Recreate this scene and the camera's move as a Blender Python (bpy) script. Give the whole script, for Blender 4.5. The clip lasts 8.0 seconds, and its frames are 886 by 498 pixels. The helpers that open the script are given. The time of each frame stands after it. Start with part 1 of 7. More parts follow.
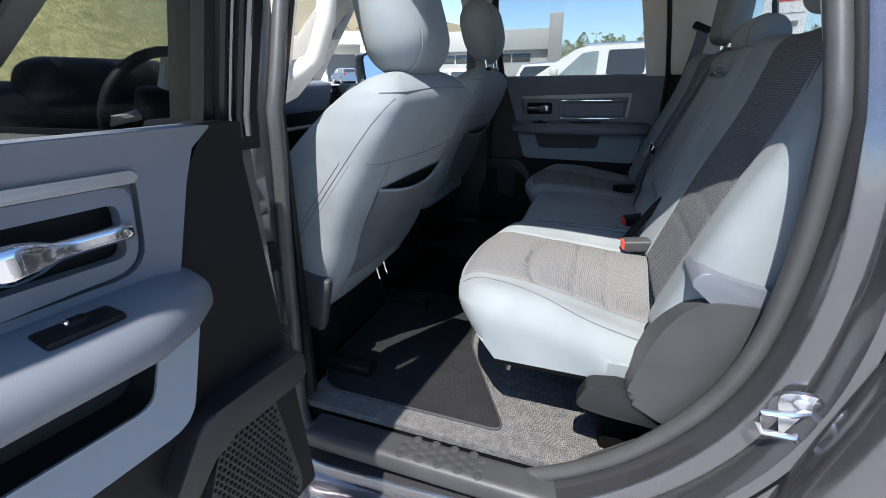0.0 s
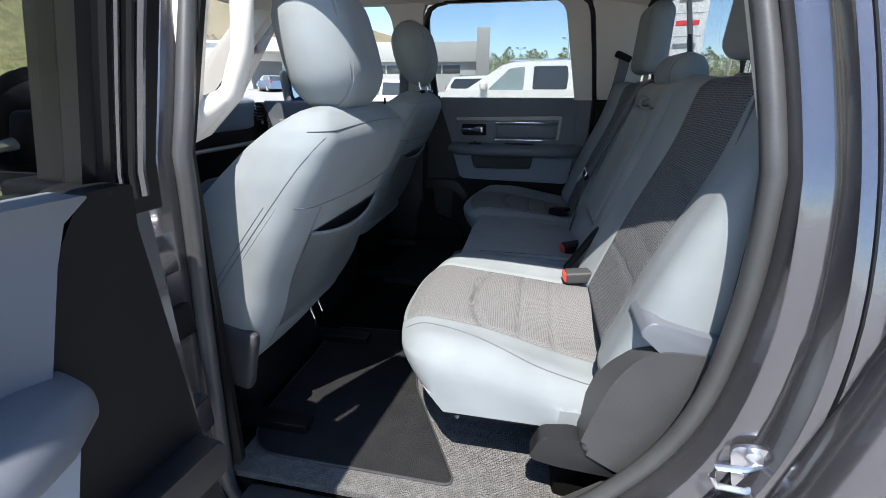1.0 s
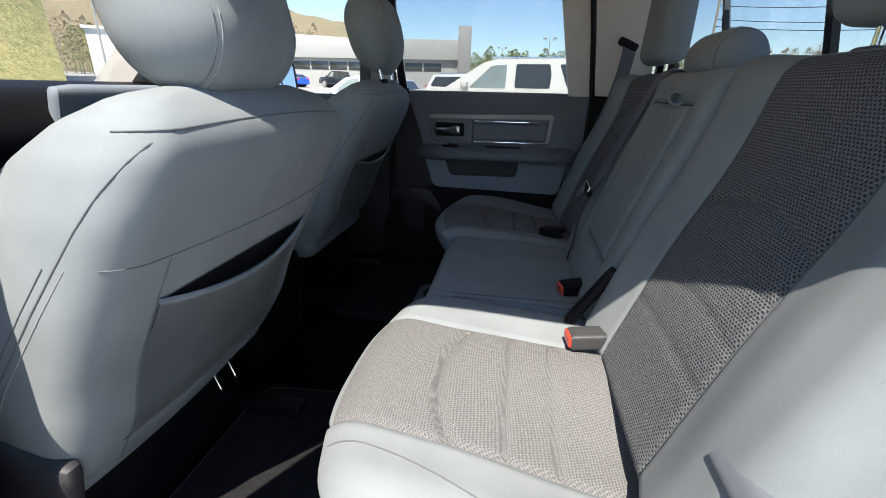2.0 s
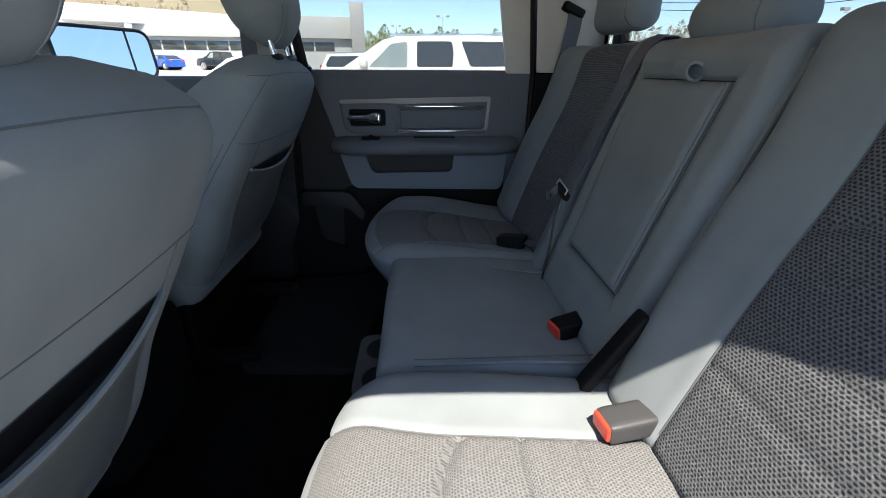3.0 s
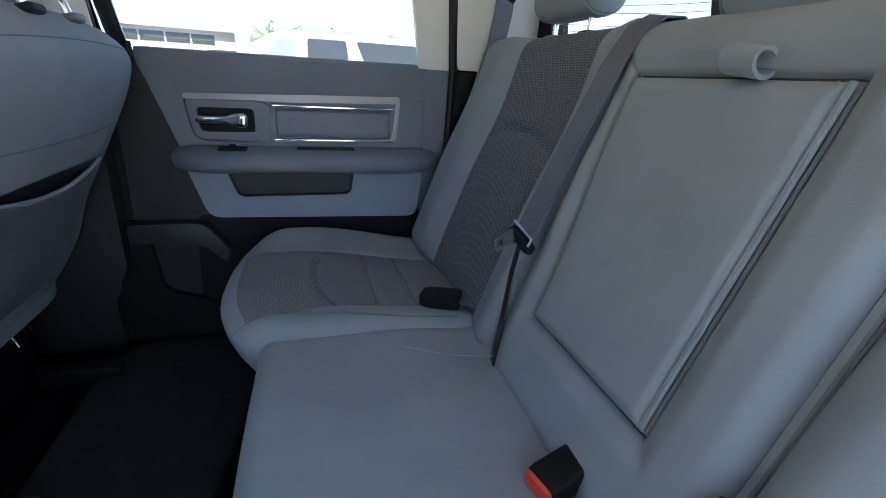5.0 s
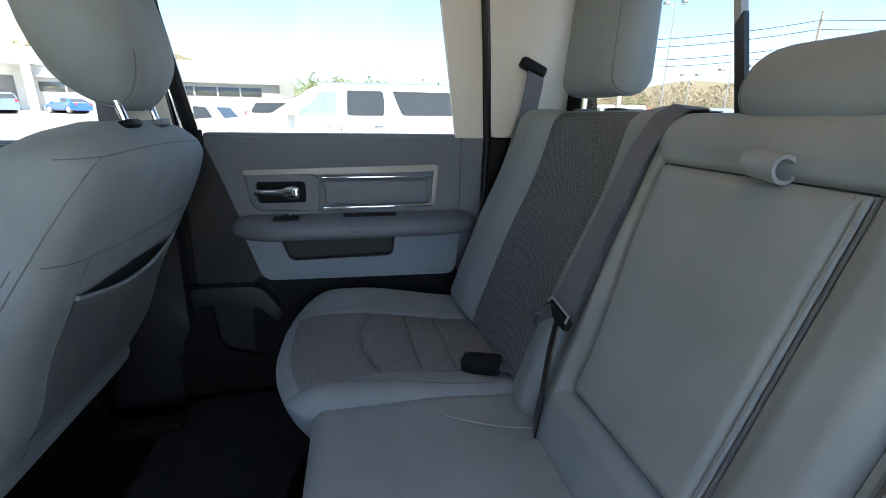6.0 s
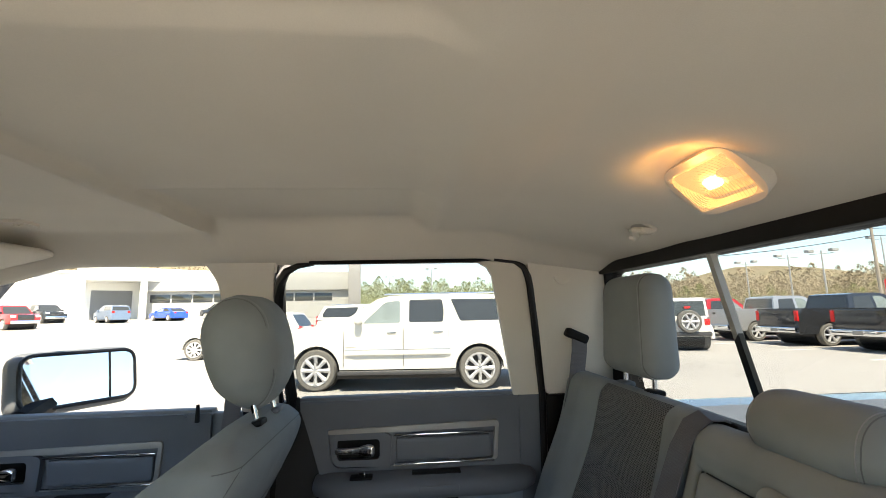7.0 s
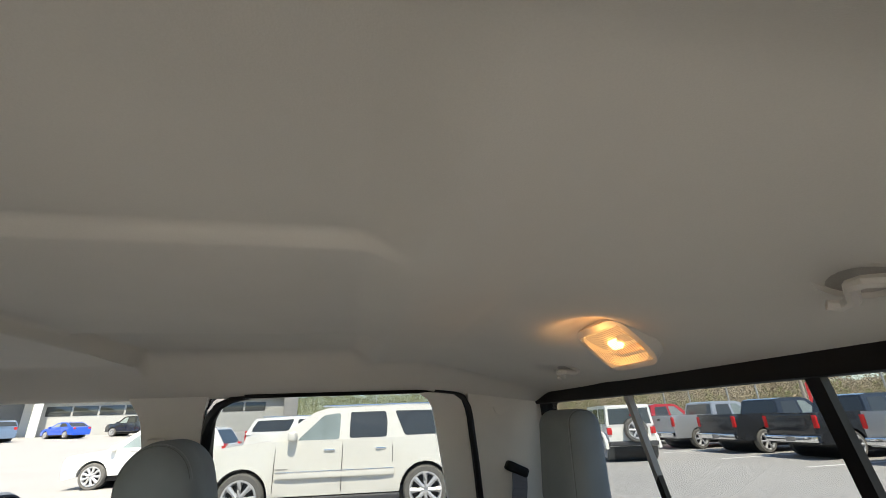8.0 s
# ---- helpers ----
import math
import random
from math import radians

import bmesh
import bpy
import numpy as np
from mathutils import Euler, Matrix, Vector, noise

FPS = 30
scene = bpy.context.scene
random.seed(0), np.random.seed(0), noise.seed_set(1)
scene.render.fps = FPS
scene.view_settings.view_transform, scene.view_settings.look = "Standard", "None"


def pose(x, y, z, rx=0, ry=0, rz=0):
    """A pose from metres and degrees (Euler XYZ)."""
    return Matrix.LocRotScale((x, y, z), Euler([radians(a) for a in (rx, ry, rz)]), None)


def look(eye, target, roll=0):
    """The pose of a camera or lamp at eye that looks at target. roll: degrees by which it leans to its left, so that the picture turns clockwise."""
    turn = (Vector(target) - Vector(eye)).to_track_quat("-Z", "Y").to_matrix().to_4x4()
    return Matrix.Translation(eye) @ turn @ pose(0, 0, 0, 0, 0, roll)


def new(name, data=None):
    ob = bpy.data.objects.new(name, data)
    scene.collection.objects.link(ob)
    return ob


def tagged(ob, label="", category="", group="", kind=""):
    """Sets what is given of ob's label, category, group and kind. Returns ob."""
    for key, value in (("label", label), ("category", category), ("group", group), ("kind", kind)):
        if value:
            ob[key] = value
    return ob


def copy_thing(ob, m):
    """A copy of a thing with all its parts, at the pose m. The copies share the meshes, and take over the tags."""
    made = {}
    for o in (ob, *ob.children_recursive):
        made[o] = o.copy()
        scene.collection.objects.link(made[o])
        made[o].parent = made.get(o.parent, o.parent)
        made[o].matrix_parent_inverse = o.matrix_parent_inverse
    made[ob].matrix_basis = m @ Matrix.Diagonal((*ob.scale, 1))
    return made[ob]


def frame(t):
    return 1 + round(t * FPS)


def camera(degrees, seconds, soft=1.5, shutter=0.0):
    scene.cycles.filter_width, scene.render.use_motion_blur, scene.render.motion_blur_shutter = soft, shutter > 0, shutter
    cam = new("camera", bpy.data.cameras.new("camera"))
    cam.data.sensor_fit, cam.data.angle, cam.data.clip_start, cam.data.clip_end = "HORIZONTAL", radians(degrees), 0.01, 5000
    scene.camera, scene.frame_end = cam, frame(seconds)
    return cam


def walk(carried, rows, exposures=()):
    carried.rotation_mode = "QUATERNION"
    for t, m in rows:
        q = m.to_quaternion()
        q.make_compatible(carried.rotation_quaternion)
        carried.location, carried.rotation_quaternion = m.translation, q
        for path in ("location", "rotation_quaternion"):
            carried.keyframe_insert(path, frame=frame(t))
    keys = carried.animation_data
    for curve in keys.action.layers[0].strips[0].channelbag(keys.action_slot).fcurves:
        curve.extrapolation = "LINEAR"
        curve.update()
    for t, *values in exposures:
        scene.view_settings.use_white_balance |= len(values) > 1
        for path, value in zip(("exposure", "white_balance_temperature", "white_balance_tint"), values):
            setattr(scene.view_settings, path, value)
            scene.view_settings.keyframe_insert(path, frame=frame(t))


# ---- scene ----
cam = camera(91.1, 8.0, 0.9)
PATH = [
    (0, (0.05, -1.544, 1.499), (-0.605, 0.202, 0.775), -1.0),
    (0.5, (0.024, -1.501, 1.531), (-0.491, 0.296, 0.82), -0.3),
    (1, (0.018, -1.467, 1.549), (-0.364, 0.372, 0.86), 0.1),
    (1.2, (0.014, -1.422, 1.545), (-0.352, 0.42, 0.857), 0.2),
    (2.3, (-0.038, -0.996, 1.519), (-0.233, 0.868, 0.82), 2.7),
    (2.5, (-0.108, -0.946, 1.537), (-0.133, 0.921, 0.82), 1.5),
    (3, (-0.117, -0.777, 1.514), (-0.014, 1.069, 0.75), 0.3),
    (3.5, (-0.109, -0.631, 1.513), (0.039, 1.201, 0.725), 1.1),
    (4, (-0.119, -0.541, 1.493), (0.183, 1.276, 0.712), 2.8),
    (4.2, (-0.118, -0.499, 1.474), (0.26, 1.305, 0.697), 3.3),
    (5.3, (-0.086, -0.399, 1.494), (0.483, 1.385, 0.79), 3.2),
    (5.5, (-0.087, -0.403, 1.505), (0.489, 1.389, 0.828), 3.0),
    (5.6, (-0.082, -0.404, 1.511), (0.475, 1.402, 0.857), 2.6),
    (6, (-0.108, -0.423, 1.559), (0.29, 1.449, 0.977), 0.9),
    (6.5, (-0.14, -0.477, 1.621), (0.054, 1.477, 1.239), -0.5),
    (6.9, (-0.146, -0.557, 1.744), (0.026, 1.432, 1.849), -1.1),
    (7, (-0.141, -0.588, 1.767), (0.02, 1.385, 2.05), -1.2),
    (7.5, (-0.153, -0.649, 1.817), (0.007, 1.25, 2.423), -0.2),
    (8, (-0.134, -0.677, 1.835), (0.255, 1.145, 2.561), -2.2),
]
walk(cam, [(t, look(eye, target, roll)) for t, eye, target, roll in PATH],
     [(0, 1.6, 5800, 10), (1.2, 1.65, 5900, 10), (2.5, 1.7, 6300, 10), (3, 1.95, 6200, 10), (3.5, 2.05, 6250, 9), (4, 2.52, 5800, 10), (5.5, 3.2, 6300, 9), (6.5, 2.7, 6800, 8), (7, 2.45, 7400, 9), (7.5, 2.05, 7200, 9), (8, 1.7, 6600, 9)])

# ---------------------------------------------------------------- world, sun, exposure
SUN_FROM = Vector((0.0, -1.0, 1.63)).normalized()
world = bpy.data.worlds.new("world")
scene.world = world
world.use_nodes = True
wn = world.node_tree.nodes
sky = wn.new("ShaderNodeTexSky")
sky.sky_type = "NISHITA"
sky.sun_disc = False
sky.sun_elevation = math.asin(SUN_FROM.z)
sky.sun_rotation = math.atan2(SUN_FROM.x, SUN_FROM.y)
sky.altitude = 200
sky.air_density = 1.0
sky.dust_density = 0.25
sky.ozone_density = 2.5
wn["Background"].inputs["Strength"].default_value = 0.082
world.node_tree.links.new(sky.outputs[0], wn["Background"].inputs["Color"])
sun = new("sun", bpy.data.lights.new("sun", "SUN"))
sun.data.energy = 3.3
sun.data.angle = radians(0.53)
sun.data.color = (1.0, 0.90, 0.76)
sun.matrix_world = look(SUN_FROM * 30, (0, 0, 0))


# ---------------------------------------------------------------- materials
def pbr(name, color, rough=0.6, metal=0.0, vary=0.12, vscale=6.0, bscale=400.0, bump=0.15, coat=0.0, spec=0.5, sheen=0.0,
        weave=0.0, wscale=(600, 600, 600), dots=None, second=None, flake=0.0, bdist=0.0006):
    """A surface with colour variation at two scales and a fine relief."""
    m = bpy.data.materials.new(name)
    m.use_nodes = True
    n, l = m.node_tree.nodes, m.node_tree.links
    b = n["Principled BSDF"]
    b.inputs["Roughness"].default_value = rough
    b.inputs["Metallic"].default_value = metal
    b.inputs["Coat Weight"].default_value = coat
    b.inputs["Coat Roughness"].default_value = 0.04
    b.inputs["Specular IOR Level"].default_value = spec
    if sheen:
        b.inputs["Sheen Weight"].default_value = sheen
        b.inputs["Sheen Roughness"].default_value = 0.5
    tc = n.new("ShaderNodeTexCoord")
    big = n.new("ShaderNodeTexNoise")
    big.inputs["Scale"].default_value = vscale
    big.inputs["Detail"].default_value = 5
    l.new(tc.outputs["Object"], big.inputs["Vector"])
    fine = n.new("ShaderNodeTexNoise")
    fine.inputs["Scale"].default_value = bscale
    fine.inputs["Detail"].default_value = 3
    l.new(tc.outputs["Object"], fine.inputs["Vector"])
    add = n.new("ShaderNodeMath")
    add.operation = "MULTIPLY_ADD"
    l.new(fine.outputs["Fac"], add.inputs[0])
    add.inputs[1].default_value = 0.6
    l.new(big.outputs["Fac"], add.inputs[2])
    ramp = n.new("ShaderNodeMapRange")
    ramp.inputs["From Min"].default_value = 0.45
    ramp.inputs["From Max"].default_value = 1.15
    l.new(add.outputs[0], ramp.inputs["Value"])
    mix = n.new("ShaderNodeMix")
    mix.data_type = "RGBA"
    lo = second or tuple(c * (1 - vary) for c in color)
    hi = color if second else tuple(min(1, c * (1 + vary)) for c in color)
    mix.inputs["A"].default_value = (*lo, 1)
    mix.inputs["B"].default_value = (*hi, 1)
    l.new(ramp.outputs[0], mix.inputs["Factor"])
    out = mix.outputs["Result"]
    height = fine.outputs["Fac"]
    if weave:
        mp = n.new("ShaderNodeMapping")
        mp.inputs["Scale"].default_value = wscale
        l.new(tc.outputs["Object"], mp.inputs["Vector"])
        vor = n.new("ShaderNodeTexVoronoi")
        vor.inputs["Scale"].default_value = 1.0
        vor.inputs["Randomness"].default_value = 0.55
        l.new(mp.outputs[0], vor.inputs["Vector"])
        dark = n.new("ShaderNodeMix")
        dark.data_type = "RGBA"
        dark.blend_type = "MULTIPLY"
        dark.inputs["Factor"].default_value = 1.0
        wr = n.new("ShaderNodeMapRange")
        wr.inputs["From Min"].default_value = 0.15
        wr.inputs["From Max"].default_value = 0.75
        wr.inputs["To Min"].default_value = 1.0
        wr.inputs["To Max"].default_value = 1.0 - weave
        l.new(vor.outputs["Distance"], wr.inputs["Value"])
        l.new(out, dark.inputs["A"])
        l.new(wr.outputs[0], dark.inputs["B"])
        out = dark.outputs["Result"]
        hm = n.new("ShaderNodeMath")
        hm.operation = "MULTIPLY_ADD"
        l.new(wr.outputs[0], hm.inputs[0])
        hm.inputs[1].default_value = 2.0
        l.new(fine.outputs["Fac"], hm.inputs[2])
        height = hm.outputs[0]
    if dots:
        # rows of small dark dots across y and along x + z, as in a woven cloth
        sx = n.new("ShaderNodeSeparateXYZ")
        wob = n.new("ShaderNodeVectorMath")
        wob.operation = "MULTIPLY_ADD"
        wob.inputs[1].default_value = (dots[0] * 0.4,) * 3
        mid = n.new("ShaderNodeTexNoise")
        mid.inputs["Scale"].default_value = 130.0
        l.new(tc.outputs["Object"], mid.inputs["Vector"])
        l.new(mid.outputs["Color"], wob.inputs[0])
        l.new(tc.outputs["Object"], wob.inputs[2])
        l.new(wob.outputs[0], sx.inputs[0])
        along_ = n.new("ShaderNodeMath")
        along_.operation = "ADD"
        l.new(sx.outputs["X"], along_.inputs[0])
        l.new(sx.outputs["Z"], along_.inputs[1])
        # every other row is shifted by half a step
        row, fl, sh = (n.new("ShaderNodeMath") for _ in range(3))
        row.operation, fl.operation, sh.operation = "DIVIDE", "FLOOR", "MULTIPLY_ADD"
        l.new(along_.outputs[0], row.inputs[0])
        row.inputs[1].default_value = dots[1]
        l.new(row.outputs[0], fl.inputs[0])
        l.new(fl.outputs[0], sh.inputs[0])
        sh.inputs[1].default_value = dots[0] / 2
        l.new(sx.outputs["Y"], sh.inputs[2])
        waves = []
        for src, step in ((sh.outputs[0], dots[0]), (along_.outputs[0], dots[1])):
            mu, si, ab = (n.new("ShaderNodeMath") for _ in range(3))
            mu.operation, si.operation, ab.operation = "MULTIPLY", "SINE", "ABSOLUTE"
            mu.inputs[1].default_value = math.pi / step
            l.new(src, mu.inputs[0])
            l.new(mu.outputs[0], si.inputs[0])
            l.new(si.outputs[0], ab.inputs[0])
            waves.append(ab.outputs[0])
        pr = n.new("ShaderNodeMath")
        pr.operation = "MULTIPLY"
        l.new(waves[0], pr.inputs[0])
        l.new(waves[1], pr.inputs[1])
        dr = n.new("ShaderNodeMapRange")
        dr.inputs["From Min"].default_value = 0.35
        dr.inputs["From Max"].default_value = 0.80
        dr.inputs["To Min"].default_value = 1.0
        dr.inputs["To Max"].default_value = 1.0 - dots[2]
        l.new(pr.outputs[0], dr.inputs["Value"])
        dm = n.new("ShaderNodeMix")
        dm.data_type = "RGBA"
        dm.blend_type = "MULTIPLY"
        dm.inputs["Factor"].default_value = 1.0
        l.new(out, dm.inputs["A"])
        l.new(dr.outputs[0], dm.inputs["B"])
        out = dm.outputs["Result"]
        dh = n.new("ShaderNodeMath")
        dh.operation = "MULTIPLY_ADD"
        l.new(dr.outputs[0], dh.inputs[0])
        dh.inputs[1].default_value = 2.0
        l.new(fine.outputs["Fac"], dh.inputs[2])
        height = dh.outputs[0]
    l.new(out, b.inputs["Base Color"])
    if flake:
        rr = n.new("ShaderNodeMapRange")
        rr.inputs["To Min"].default_value = max(0.02, rough - flake)
        rr.inputs["To Max"].default_value = rough + flake
        l.new(fine.outputs["Fac"], rr.inputs["Value"])
        l.new(rr.outputs[0], b.inputs["Roughness"])
    if bump:
        bp = n.new("ShaderNodeBump")
        bp.inputs["Strength"].default_value = bump
        bp.inputs["Distance"].default_value = bdist
        l.new(height, bp.inputs["Height"])
        l.new(bp.outputs[0], b.inputs["Normal"])
    return m


def glass(name, tint=(1, 1, 1), rough=0.0, through_share=0.9):
    """Thin window glass: mostly clear, with a mirror share that grows at grazing angles."""
    m = bpy.data.materials.new(name)
    m.use_nodes = True
    n, l = m.node_tree.nodes, m.node_tree.links
    for x in list(n):
        if x.type != "OUTPUT_MATERIAL":
            n.remove(x)
    tr, gl, mx, lw, pw, fr = (n.new("ShaderNode" + k) for k in ("BsdfTransparent", "BsdfGlossy", "MixShader", "LayerWeight", "Math", "Math"))
    lw.inputs["Blend"].default_value = 0.5
    pw.operation = "POWER"
    pw.inputs[1].default_value = 4.0
    l.new(lw.outputs["Facing"], pw.inputs[0])
    fr.operation = "MULTIPLY_ADD"
    fr.inputs[1].default_value = 0.45
    fr.inputs[2].default_value = 0.02
    l.new(pw.outputs[0], fr.inputs[0])
    tr.inputs["Color"].default_value = (*tint, 1)
    gl.inputs["Roughness"].default_value = rough
    l.new(fr.outputs[0], mx.inputs[0])
    l.new(tr.outputs[0], mx.inputs[1])
    l.new(gl.outputs[0], mx.inputs[2])
    l.new(mx.outputs[0], n["Material Output"].inputs["Surface"])
    return m


def glow(name, color, strength):
    m = bpy.data.materials.new(name)
    m.use_nodes = True
    b = m.node_tree.nodes["Principled BSDF"]
    b.inputs["Base Color"].default_value = (*color, 1)
    b.inputs["Roughness"].default_value = 0.25
    b.inputs["Emission Color"].default_value = (*color, 1)
    b.inputs["Emission Strength"].default_value = strength
    return m


CLOTH = pbr("grey_seat_cloth", (0.236, 0.258, 0.266), 0.8, vary=0.16, vscale=9, bscale=1300, bump=0.3, sheen=0.04, spec=0.25)
INSERT = pbr("dark_woven_insert", (0.172, 0.178, 0.186), 0.92, vary=0.5, vscale=300, bscale=900, bump=0.7, sheen=0.02, spec=0.2, dots=(0.0060, 0.0052, 0.74), bdist=0.0010)
SEATWEAVE = pbr("grey_tweed_seat_insert", (0.200, 0.198, 0.196), 0.92, vary=0.35, vscale=330, bscale=1100, bump=0.6, sheen=0.02, spec=0.2, dots=(0.0044, 0.0040, 0.42), bdist=0.001)
ARMCLOTH = pbr("charcoal_armrest_cloth", (0.045, 0.047, 0.05), 0.9, vary=0.3, vscale=200, bscale=900, bump=0.5)
STITCH = pbr("grey_stitching", (0.30, 0.31, 0.32), 0.8, bscale=300, bump=0.2)
SEAM = pbr("dark_piping", (0.13, 0.14, 0.146), 0.7, bscale=300, bump=0.2)
LINER = pbr("beige_headliner", (0.69, 0.645, 0.565), 0.95, vary=0.05, vscale=5, bscale=700, bump=0.25, sheen=0.1)
PILLAR = pbr("beige_pillar_plastic", (0.68, 0.635, 0.565), 0.6, vary=0.05, vscale=8, bscale=900, bump=0.2)
GREYPL = pbr("grey_door_plastic", (0.205, 0.232, 0.268), 0.55, vary=0.07, vscale=7, bscale=1100, bump=0.25)
MIDPL = pbr("slate_door_plastic", (0.132, 0.143, 0.162), 0.5, vary=0.08, vscale=7, bscale=1000, bump=0.3)
BLACKPL = pbr("black_grained_plastic", (0.006, 0.006, 0.0065), 0.58, spec=0.22, vary=0.2, vscale=12, bscale=800, bump=0.35)
TRIMPL = pbr("dark_grained_trim", (0.052, 0.052, 0.054), 0.5, vary=0.2, vscale=12, bscale=700, bump=0.5, bdist=0.001)
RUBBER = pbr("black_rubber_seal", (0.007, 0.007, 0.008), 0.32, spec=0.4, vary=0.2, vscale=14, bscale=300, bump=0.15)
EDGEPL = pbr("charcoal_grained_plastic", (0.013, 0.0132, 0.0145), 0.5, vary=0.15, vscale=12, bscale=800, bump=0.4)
SILLPL = pbr("scuffed_sill_plastic", (0.045, 0.045, 0.047), 0.5, vary=0.25, vscale=18, bscale=700, bump=0.4)
WEATHER = pbr("grey_black_weatherstrip", (0.058, 0.059, 0.060), 0.42, vary=0.2, vscale=14, bscale=300, bump=0.2)
# one carpet in two tones: this holds its shade, the next its sunlight
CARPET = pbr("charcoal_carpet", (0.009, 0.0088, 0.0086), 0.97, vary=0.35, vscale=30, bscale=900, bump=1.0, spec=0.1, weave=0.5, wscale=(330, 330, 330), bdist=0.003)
LITCARPET = pbr("worn_grey_carpet", (0.26, 0.254, 0.246), 0.97, vary=0.4, vscale=60, bscale=900, bump=1.0, spec=0.1, weave=0.55, wscale=(260, 260, 260), bdist=0.003)
MATCLOTH = pbr("charcoal_floor_mat", (0.036, 0.036, 0.038), 0.97, vary=0.25, vscale=20, bscale=900, bump=0.9, spec=0.1, weave=0.45, wscale=(420, 420, 420), bdist=0.002)
PAINT = pbr("granite_metallic_paint", (0.168, 0.165, 0.178), 0.20, 0.8, vary=0.55, vscale=1100, bscale=1100, bump=0.10, coat=1.0, flake=0.16)
CHROME = pbr("chrome", (0.82, 0.83, 0.85), 0.07, 1.0, vary=0.03, vscale=20, bscale=90, bump=0.02)
SATIN = pbr("satin_silver_trim", (0.36, 0.345, 0.325), 0.55, 0.6, vary=0.05, vscale=15, bscale=900, bump=0.05)
STEEL = pbr("zinc_steel", (0.72, 0.72, 0.74), 0.28, 1.0, vary=0.1, vscale=40, bscale=400, bump=0.1)
BELT = pbr("charcoal_seat_belt", (0.135, 0.135, 0.155), 0.6, vary=0.12, vscale=30, bscale=900, bump=0.5, weave=0.4, wscale=(500, 1400, 500))
RED = pbr("red_release_button", (0.75, 0.06, 0.03), 0.35, bscale=200, bump=0.03)
GLASS = glass("clear_window_glass", (0.97, 0.98, 0.97))
TINT = glass("privacy_window_glass", (0.70, 0.72, 0.72))


# ---------------------------------------------------------------- mesh helpers
def finish(name, bm, mat, angle=38.0):
    bmesh.ops.recalc_face_normals(bm, faces=bm.faces)
    lim = radians(angle)
    for f in bm.faces:
        f.smooth = True
    for e in bm.edges:
        if len(e.link_faces) != 2 or e.calc_face_angle() > lim:
            e.smooth = False
    me = bpy.data.meshes.new(name)
    bm.to_mesh(me)
    bm.free()
    me.materials.append(mat)
    return new(name, me)


def thing(name, base, label, category, group="", kind=""):
    ob = new(name)
    ob.empty_display_size = 0.1
    ob.matrix_basis = Matrix.Translation(base)
    return tagged(ob, label, category, group, kind)


def part(name, bm, mat, parent, label="", angle=38.0):
    """One mesh under a thing or under a part; built in world places."""
    ob = finish(name, bm, mat, angle)
    ob.parent = parent
    inv = parent.matrix_basis.inverted()
    up = parent.parent
    if up:
        inv = (up.matrix_basis @ parent.matrix_parent_inverse @ parent.matrix_basis).inverted()
    ob.matrix_parent_inverse = inv
    if label:
        ob["label"] = label
    return ob


def single(name, bm, mat, label, category, group="", kind="", angle=38.0):
    return tagged(finish(name, bm, mat, angle), label, category, group, kind)


def B():
    return bmesh.new()


def box(bm, x, y, z, bev=0.0, seg=2, m=None):
    c = bmesh.ops.create_cube(bm, size=1.0)
    mat = Matrix.Translation(((x[0] + x[1]) / 2, (y[0] + y[1]) / 2, (z[0] + z[1]) / 2)) @ Matrix.Diagonal((x[1] - x[0], y[1] - y[0], z[1] - z[0], 1))
    bmesh.ops.transform(bm, matrix=(m @ mat) if m else mat, verts=c["verts"])
    if bev:
        es = list({e for v in c["verts"] for e in v.link_edges})
        bmesh.ops.bevel(bm, geom=es, offset=bev, segments=seg, profile=0.6, affect="EDGES", clamp_overlap=True)
    return bm


def ngon_prism(bm, pts, f, bev=0.0):
    """pts: 2D outline; f(u, v, w) places it, w = 0 at the near and 1 at the far face."""
    n = len(pts)
    a = [bm.verts.new(f(u, v, 0)) for u, v in pts]
    b = [bm.verts.new(f(u, v, 1)) for u, v in pts]
    fs = [bm.faces.new(a), bm.faces.new(b[::-1])]
    for i in range(n):
        fs.append(bm.faces.new((a[i], b[i], b[(i + 1) % n], a[(i + 1) % n])))
    if bev:
        es = [e for e in fs[0].edges]
        bmesh.ops.bevel(bm, geom=es, offset=bev, segments=3, profile=0.6, affect="EDGES", clamp_overlap=True)
    return bm


def along(ax, a, b):
    """A placing function that extrudes along one axis from a to b."""
    if ax == "x":
        return lambda u, v, w: (a + (b - a) * w, u, v)
    if ax == "y":
        return lambda u, v, w: (u, a + (b - a) * w, v)
    return lambda u, v, w: (u, v, a + (b - a) * w)


def rounded(pts, r, n=5):
    """An outline with its corners rounded; r: one radius, or one a corner."""
    out, k = [], len(pts)
    for i in range(k):
        p, q, s = Vector(pts[i - 1]), Vector(pts[i]), Vector(pts[(i + 1) % k])
        rad = r[i] if isinstance(r, (list, tuple)) else r
        a, b = (p - q), (s - q)
        d = min(rad, a.length * 0.49, b.length * 0.49)
        if d <= 1e-6:
            out.append(tuple(q))
            continue
        a, b = q + a.normalized() * d, q + b.normalized() * d
        for j in range(n + 1):
            t = j / n
            out.append(tuple(a * (1 - t) ** 2 + q * 2 * t * (1 - t) + b * t * t))
    return out


def densify(pts, step):
    out = []
    for i, p in enumerate(pts):
        q = pts[(i + 1) % len(pts)]
        k = max(1, int(math.dist(p, q) / step))
        out += [(p[0] + (q[0] - p[0]) * j / k, p[1] + (q[1] - p[1]) * j / k) for j in range(k)]
    return out


